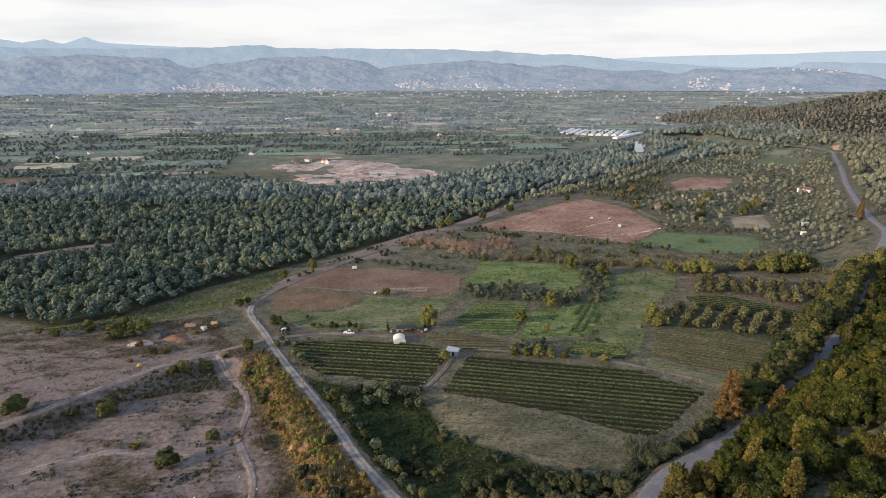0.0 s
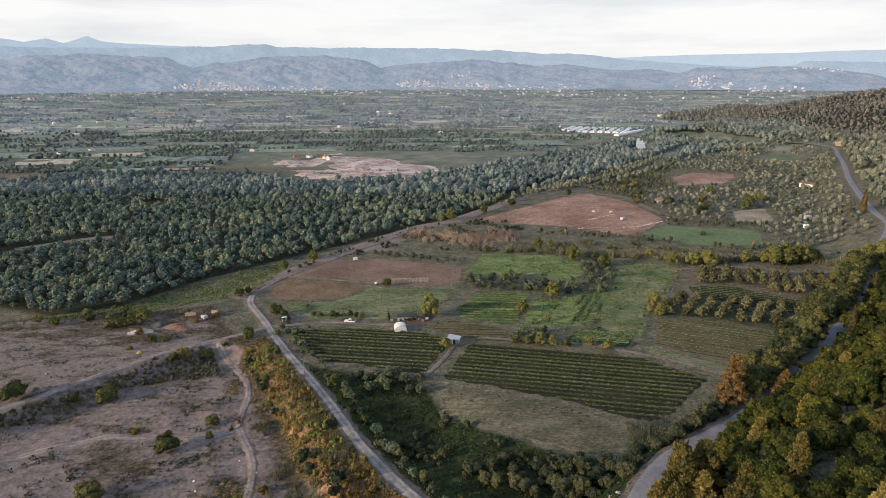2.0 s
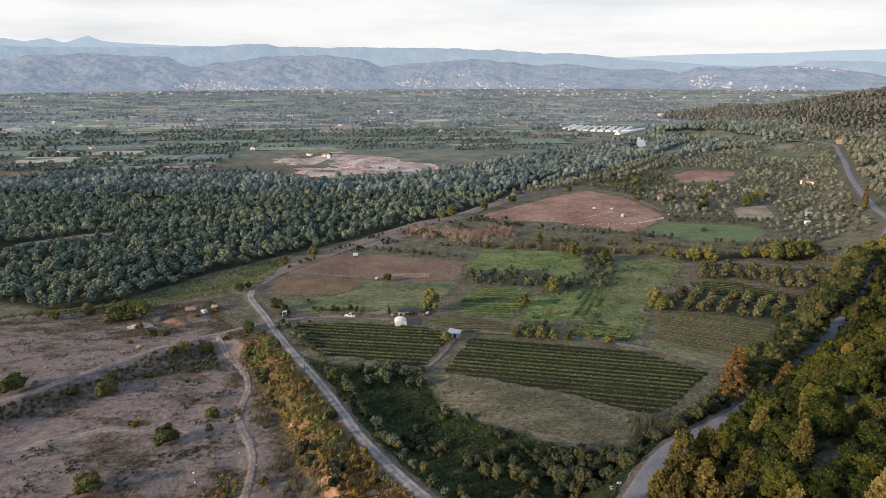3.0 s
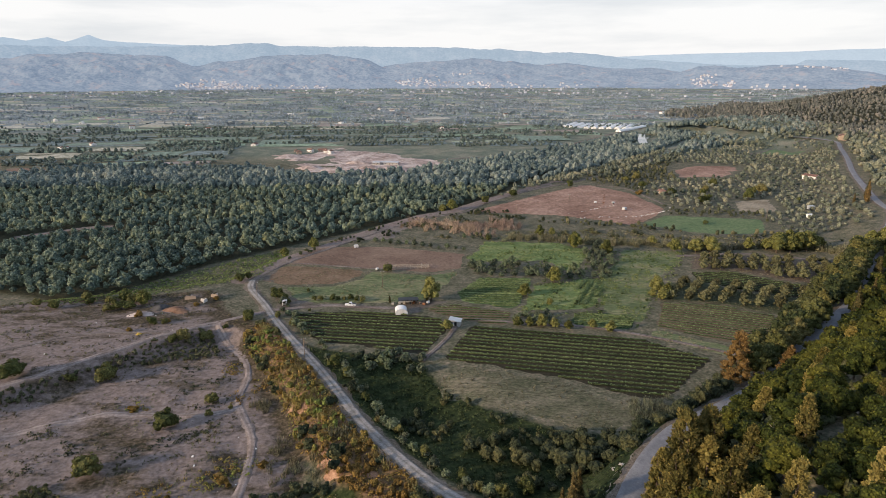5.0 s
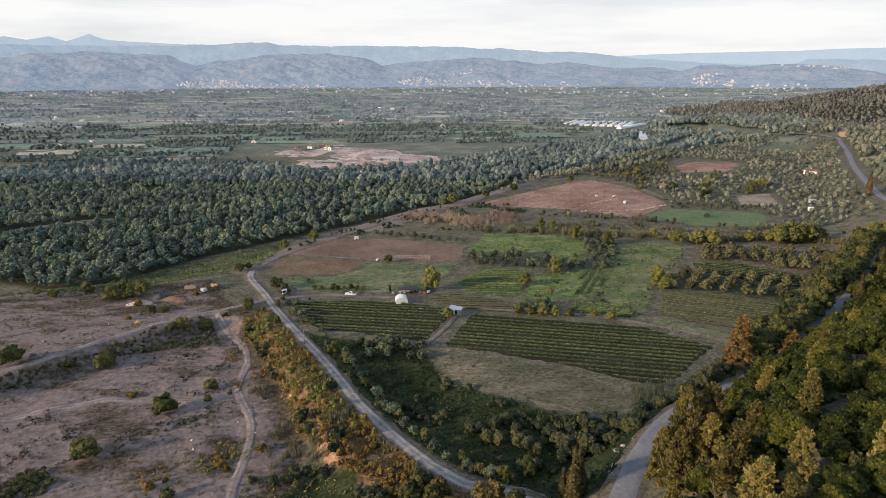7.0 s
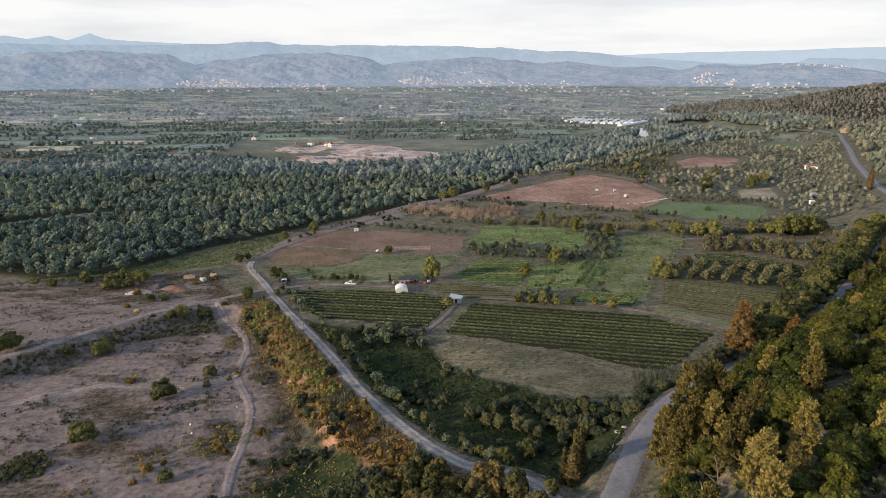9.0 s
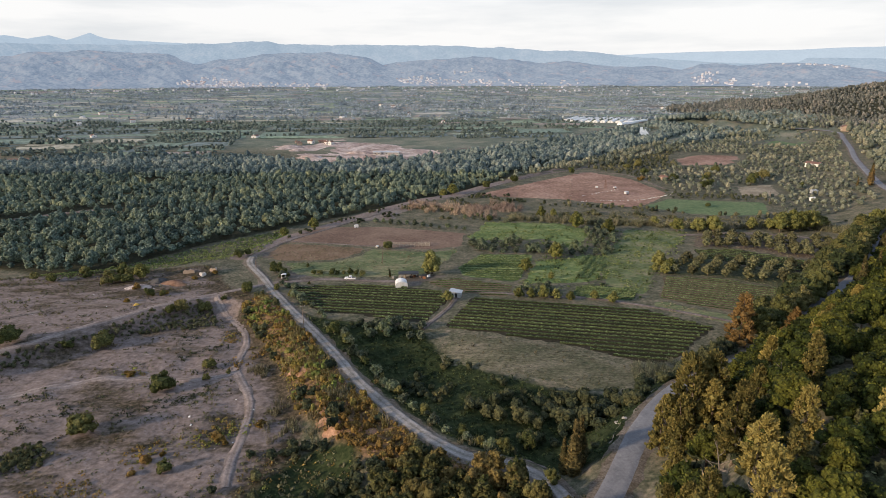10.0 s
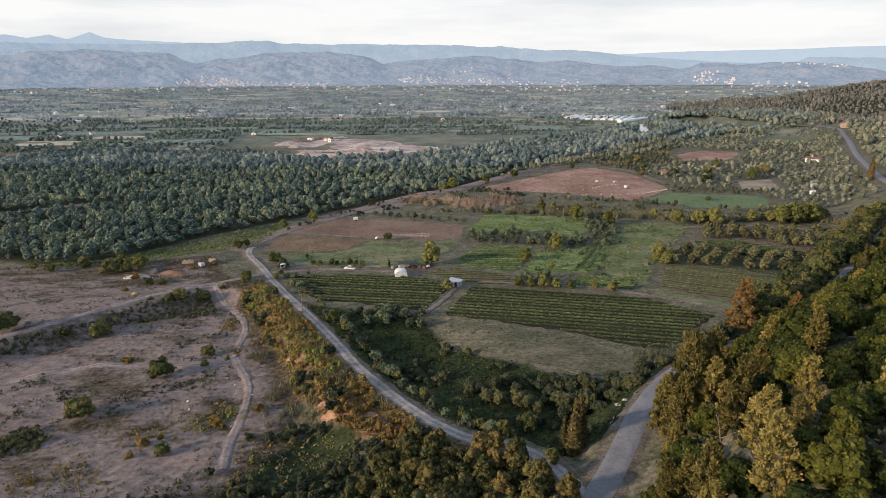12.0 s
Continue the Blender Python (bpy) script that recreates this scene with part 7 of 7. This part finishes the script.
def hive_box(x, y, turn, key, label, s=1.0):
    root = stand("field_trailer", x, y, turn, label, "trailer")
    part("body", lump([(0, 0, 0.55, 2.6 * s, 1.7 * s, 1.5 * s)], 0.05), M[key], root)
    part("axle", rod((0, -0.95 * s, 0.38), (0, 0.95 * s, 0.38), 0.05), M["rust"], root)
    for k in (-1, 1):
        part("wheel", rod((0, k * 0.8 * s, 0.38), (0, k * 1.0 * s, 0.38), 0.38, None, 14), M["rubber"], root)
    part("drawbar", rod((1.3 * s, 0, 0.55), (2.4 * s, 0, 0.4), 0.05), M["rust"], root)


hive_box(-54, 344, 15, "plaster", "white box trailer standing on the ploughed field")
hive_box(-36.5, 300.5, 60, "film_white", "small white trough beside the tree", 0.6)
hive_box(122, 474, 0, "film_white", "white cabin on the red field", 0.75)
hive_box(136, 472, 20, "film_white", "white cabin near the mast on the red field", 0.75)
hive_box(138, 447, 40, "sheet_metal", "grey machine parked on the red field", 1.3)
hive_box(264, 419, 10, "film_white", "white van body among the olives", 1.7)
hive_box(281, 447, 10, "sheet_metal", "grey shed roof among the olives", 1.8)


def ruin(x, y, turn, L, key):
    root = stand("ruined_wall", x, y, turn, "broken concrete wall fragment on the waste ground", "ruin", "ruined walls", -0.3)
    bm = prism([(-L / 2, 0), (L / 2, 0), (L / 2, 1.5), (L * 0.2, 2.1), (-L * 0.1, 1.7), (-L * 0.3, 2.2), (-L / 2, 1.4)], -0.22, 0.22, 0.05)
    part("wall", bm, M[key], root)
    part("return_wall", prism([(-0.22, 0), (0.22, 0), (0.22, 1.9), (-0.22, 1.3)], 0.2, 2.4, 0.04), M["stone"], root)


ruin(-118, 256, 8, 5.0, "plaster_ochre")
ruin(-107.5, 258, -12, 3.6, "plaster_ochre")
ruin(-110, 253, 70, 2.6, "pale_stone")


def mast(x, y):
    root = stand("drill_mast", x, y, 10, "rusty lattice mast of a well rig on the red field", "mast")
    for i in range(3):
        a = i * 2.094
        part("leg", rod((1.3 * math.cos(a), 1.3 * math.sin(a), -0.1), (0.12 * math.cos(a), 0.12 * math.sin(a), 9.0), 0.09, 0.05), M["rust"], root)
    for zz in (2.0, 4.2, 6.2):
        k = 1.3 * (1 - zz / 9.6)
        p3 = [(k * math.cos(i * 2.094), k * math.sin(i * 2.094), zz) for i in range(3)]
        for i in range(3):
            part("strut", rod(p3[i], p3[(i + 1) % 3], 0.05), M["rust"], root)


mast(127, 467)
house(362, 584, 30, 8, 13, 4.0, 1.4, "plaster", "roof_tile", "small white house among the olive trees")
house(548, 828, -25, 11, 15, 6.0, 2.2, "plaster_ochre", "roof_tile", "ochre country house with a red tiled roof by the road", 2)
house(191, 514, 20, 5, 8, 2.6, 1.2, "plaster_ochre", "roof_tile", "little ochre farm hut at the field edge")
for i, (hx, hy, w, d) in enumerate(((-204, 832, 9, 14), (-192, 850, 8, 11), (-176, 856, 9, 16), (-160, 832, 7, 10), (-212, 850, 7, 9), (-168, 838, 5, 7))):
    house(hx, hy, 15 + i * 47, w * 0.75, d * 0.75, 3.0 + (i % 2), 1.6, "plaster" if i % 2 else "plaster_ochre", "roof_tile", "low farm building with a tiled roof in the earth yard", 1, "earth yard buildings")
for hx, hy, w, d in ((-68, 730, 8, 22), (-84, 728, 6, 9)):
    house(hx, hy, 82, w, d, 3.2, 0.8, "stone", "sheet_metal", "long grey open-fronted farm shed", 1, "farm sheds", "barn", 5)
rf = np.random.RandomState(120)
FAR_HOUSES = [(-606, 1503), (-551, 1297), (-571, 892), (-550, 933), (-715, 1170), (-426, 1674), (-394, 2412), (-177, 1481), (-205, 1918), (-90, 1476), (-6, 1209), (-294, 924), (-473, 1205), (-935, 1451), (-832, 1382),
              (-862, 1517), (-232, 1353), (-161, 1858), (15, 2249), (159, 1597), (599, 1682), (-105, 2640), (578, 2880), (-729, 2048), (-795, 1767), (-642, 1236), (-733, 1457)]
for hx, hy in FAR_HOUSES:
    s = 0.85
    house(hx, hy, rf.uniform(0, 180), 9 * s, 12 * s * rf.uniform(0.8, 1.6), 4.2 * s * rf.choice([1, 1, 1.6]), 1.6 * s, "plaster", rf.choice(["roof_tile", "roof_tile", "plaster"]), "white farmhouse out on the plain", 1, "plain farmhouses", "house", 3)


def greenhouse(x, y, turn, L):
    root = stand("greenhouse", x, y, turn, "long white plastic greenhouse tunnel on the plain", "greenhouse", "plain greenhouses")
    n = 8
    arc = [(5.0 * math.cos(math.pi * i / n), 1.6 + 2.6 * math.sin(math.pi * i / n)) for i in range(n + 1)]
    part("cover", prism([(5.0, 0)] + arc + [(-5.0, 0)], -L / 2, L / 2), M["film_white"], root)
    for k in (-1, 1):
        part("end_frame", lump([(0, k * (L / 2 + 0.1), 0, 3.0, 0.12, 3.0)]), M["sheet_metal"], root)


for i in range(9):
    greenhouse(262 + i * 13.5, 1268 - i * 6, -24, 110)
for i in range(7):
    greenhouse(330 + i * 12, 1130 + i * 16, -40, 26)


# villages at the foot of the hills and along the plain's far side
from mathutils.bvhtree import BVHTree

SLOPES = [BVHTree.FromPolygons([v.co[:] for v in ob.data.vertices], [tuple(p.vertices) for p in ob.data.polygons]) for ob in bpy.data.objects if ob.name.startswith("hills")]


def far_ground(x, y):
    z = hz(x, y)
    for tree in SLOPES[1:]:
        hit = tree.ray_cast(Vector((x, y, 900)), Vector((0, 0, -1)))[0]
        if hit:
            z = max(z, hit.z)
    return z


def far_village(name, spots, label, seed):
    """Small houses round spots: bearing and its spread in degrees, distance and its spread in metres, how many."""
    r = np.random.RandomState(seed)
    V, Q, T, n = [], [], [], 0
    for b, bs, dd, ds, k in spots:
        for _ in range(k):
            a, q = radians(b + r.normal(0, 1) * bs), dd + r.uniform(-1, 1) * ds
            px_, py_ = q * math.sin(a), q * math.cos(a)
            z = far_ground(px_, py_)
            w, d, e = r.uniform(6, 13), r.uniform(6, 9), r.uniform(3.5, 6.5)
            a = r.uniform(-0.5, 0.5)
            ca_, sa_ = math.cos(a), math.sin(a)
            for zz in (-6, e):
                for ux, uy in ((-w, -d), (w, -d), (w, d), (-w, d)):
                    V.append((px_ + (ux * ca_ - uy * sa_) / 2, py_ + (ux * sa_ + uy * ca_) / 2, z + zz))
            for ux in (-w, w):
                V.append((px_ + ux * ca_ / 2, py_ + ux * sa_ / 2, z + e + 2.4))
            Q += [(n, n + 1, n + 5, n + 4), (n + 1, n + 2, n + 6, n + 5), (n + 2, n + 3, n + 7, n + 6), (n + 3, n, n + 4, n + 7), (n + 4, n + 5, n + 9, n + 8), (n + 6, n + 7, n + 8, n + 9)]
            T += [r.uniform(0.4, 1)] * 4 + [r.uniform(0.15, 0.8)] * 2
            n += 10
    m, nt_, bsdf, add, link = node_tools(name + "_walls")
    at_ = add("ShaderNodeAttribute")
    at_.attribute_name = "tint"
    rp = ramp(add, [(0.0, (0.34, 0.26, 0.23)), (0.28, (0.40, 0.32, 0.29)), (0.4, (0.46, 0.47, 0.50)), (1.0, (0.68, 0.69, 0.72))])
    link(at_.outputs["Fac"], rp.inputs[0])
    link(rp.outputs[0], bsdf.inputs["Base Color"])
    bsdf.inputs["Roughness"].default_value = 0.9
    tagged(mesh(name, np.array(V), np.array(Q), m, None, False, tint=np.array(T)), label, "village", kind="stuff")


far_village("hill_village", [(-22.2, 0.7, 3670, 60, 60), (-19.6, 0.8, 3650, 40, 60), (-20.5, 0.8, 3760, 60, 18), (-15, 2.5, 3620, 25, 45), (-3.0, 0.9, 3720, 90, 55), (-0.5, 1.4, 3680, 60, 45), (4, 2.2, 3640, 50, 35), (2.5, 1.2, 3850, 60, 14),
                             (9, 3, 3640, 60, 24)], "white village houses climbing the foot of the hills", 130)
far_village("valley_village", [(22.4, 0.6, 3620, 90, 26), (24, 1.0, 3560, 50, 24), (27.5, 1.5, 3480, 60, 18), (31, 1.6, 3950, 30, 16), (-8, 9, 3300, 200, 40), (8, 9, 3200, 300, 40), (-28, 5, 3300, 260, 24), (18, 6, 2900, 200, 20)],
            "pale scattered houses across the far side of the plain", 131)

# ---- rubble and stones ----
rs = np.random.RandomState(140)


def stones(name, places, size, key, label, seed, category="rubble"):
    r = np.random.RandomState(seed)
    P = np.array(places, float)
    base = np.array([(-1, -1, -1), (1, -1, -1), (1, 1, -1), (-1, 1, -1), (-1, -1, 1), (1, -1, 1), (1, 1, 1), (-1, 1, 1)], float)
    quad = np.array([(0, 3, 2, 1), (4, 5, 6, 7), (0, 1, 5, 4), (1, 2, 6, 5), (2, 3, 7, 6), (3, 0, 4, 7)])
    z = h(P[:, 0], P[:, 1])
    V, Q = [], []
    for i in range(len(P)):
        s = size * r.uniform(0.4, 1.4)
        R = np.array(Euler(r.uniform(-0.4, 0.4, 3) + np.array([0, 0, r.uniform(0, 3)])).to_matrix())
        v = (base * r.uniform(0.55, 1.0, (8, 3)) * np.array([1, r.uniform(0.5, 1), r.uniform(0.3, 0.7)]) * s) @ R.T
        V.append(v + np.array([P[i, 0], P[i, 1], z[i] + s * 0.2]))
        Q.append(quad + i * 8)
    return tagged(mesh(name, np.concatenate(V), np.concatenate(Q), M[key], None, False), label, category, kind="stuff")


def along(pts, n, spread, r):
    p = resample(pts, 0.5)
    return p[r.randint(len(p), size=n)] + r.normal(0, spread, (n, 2))


stones("stone_line", np.concatenate([along([(104, 442), (112, 448), (124, 458), (138, 468)], 34, 0.4, rs), along([(132, 423), (146, 428), (160, 438), (172, 446), (176, 456)], 60, 0.5, rs), along([(96, 420), (112, 424), (128, 424)], 26, 1.2, rs)]), 0.4, "pale_stone", "line of whitish boulders along the red field", 141, "stones")
stones("rubble", np.concatenate([along([(-92, 215), (-84, 205), (-78, 196)], 60, 1.6, rs), along([(-128, 228), (-112, 226), (-100, 236)], 50, 4.0, rs), along([(-170, 235), (-140, 225), (-120, 245)], 60, 6.0, rs)]), 0.28, "track", "tipped rubble and stones on the waste ground", 142)
stones("rubble", scatter(SAND, 8.5, 0.5, 143), 0.2, "track", "loose stones over the sandy waste ground", 144)
stones("litter", np.concatenate([along([(-150, 215), (-120, 240)], 12, 8, rs), along([(-60, 125), (-66, 165)], 7, 5, rs)]), 0.26, "film_white", "bits of white litter on the waste ground", 145, "litter")
stones("rubble", along([(40, 121), (44, 127)], 9, 0.7, rs), 0.28, "stone", "pale boulders at the roadside", 146)
stones("rubble", np.concatenate([scatter(FIELDS[13][1], 22, 0.5, 147)]), 1.0, "dirt_site", "spoil heaps and stone piles in the earth yard", 148)
stones("clod_line", along([(-88, 311), (-60, 310.5), (-38, 304)], 60, 0.5, rs), 0.3, "soil_brown", "low ridge of turned clods between the fields", 149, "clods")


# sand-coloured spoil heap with a mouth, and the yellow tarpaulin on the upper waste ground
def heap(x, y, rad, high, key, label, seed, name="spoil_mound", category="spoil mound"):
    r = np.random.RandomState(seed)
    n, m = 9, 22
    k = np.linspace(0, 1, n)[:, None]
    a = np.linspace(0, 2 * math.pi, m, endpoint=False)[None]
    edge = 1 + 0.25 * np.sin(a * 2 + r.uniform(0, 6)) + 0.15 * np.sin(a * 3 + r.uniform(0, 6))
    X = x + rad * k * np.cos(a) * edge
    Y = y + rad * k * np.sin(a) * edge * 0.7
    Z = h(X, Y) - 0.15 + high * (1 - k ** 1.6) * (1 + 0.2 * r.normal(size=X.shape) * k)
    i = np.arange(n - 1)[:, None] * m
    j = np.arange(m)[None]
    Q = np.stack([i + j, i + (j + 1) % m, i + m + (j + 1) % m, i + m + j], -1).reshape(-1, 4)
    tagged(mesh(name, np.stack([X, Y, Z], -1).reshape(-1, 3), Q, M[key], None, True), label, category, "spoil mounds")


M["yellow_tarp"] = plain("yellow_tarp", (0.55, 0.36, 0.06), 0.6)
M["red_earth"] = surface("red_earth", [(0.15, 0.085, 0.055), (0.22, 0.13, 0.085), (0.30, 0.19, 0.13)], 3, 0.5, 0.95, 0.5)
M["orange_earth"] = surface("orange_earth", [(0.24, 0.135, 0.08), (0.36, 0.21, 0.13), (0.46, 0.29, 0.19)], 3, 0.5, 0.95, 0.6)
M["ash"] = surface("ash", [(0.035, 0.035, 0.038), (0.07, 0.068, 0.068), (0.11, 0.105, 0.1)], 3, 0.4, 0.95, 0.5)
heap(-124, 219.5, 1.6, 0.7, "yellow_tarp", "yellow tarpaulin over a small heap", 151, "tarpaulin", "tarpaulin")
heap(-128, 247, 4.0, 2.0, "ash", "dark grey ash heap on the waste ground", 152)
heap(-133, 240, 5.0, 1.2, "dirt_site", "low pale spoil heap", 153)
heap(-120, 245, 6.0, 1.3, "red_earth", "low heap of reddish earth", 154)
for i, (hx, hy) in enumerate(((-49, 168), (-45, 166), (-31, 138), (-74, 224), (-70, 217), (-29.5, 134.5), (-20, 131), (-47, 172), (-33, 143))):
    heap(hx, hy, 2.6 + i % 3 * 0.6, 0.9, "orange_earth", "bare orange earth where the bank has slipped", 160 + i, "earth_scar", "bank scar")
for i, (hx, hy) in enumerate(((-190, 770), (-160, 700), (-120, 680), (-90, 700), (-60, 690), (-210, 800), (-110, 740))):
    heap(hx, hy, 14 + i % 3 * 5, 3.5, "dirt_site", "pinkish mound of dug earth in the works yard", 170 + i)
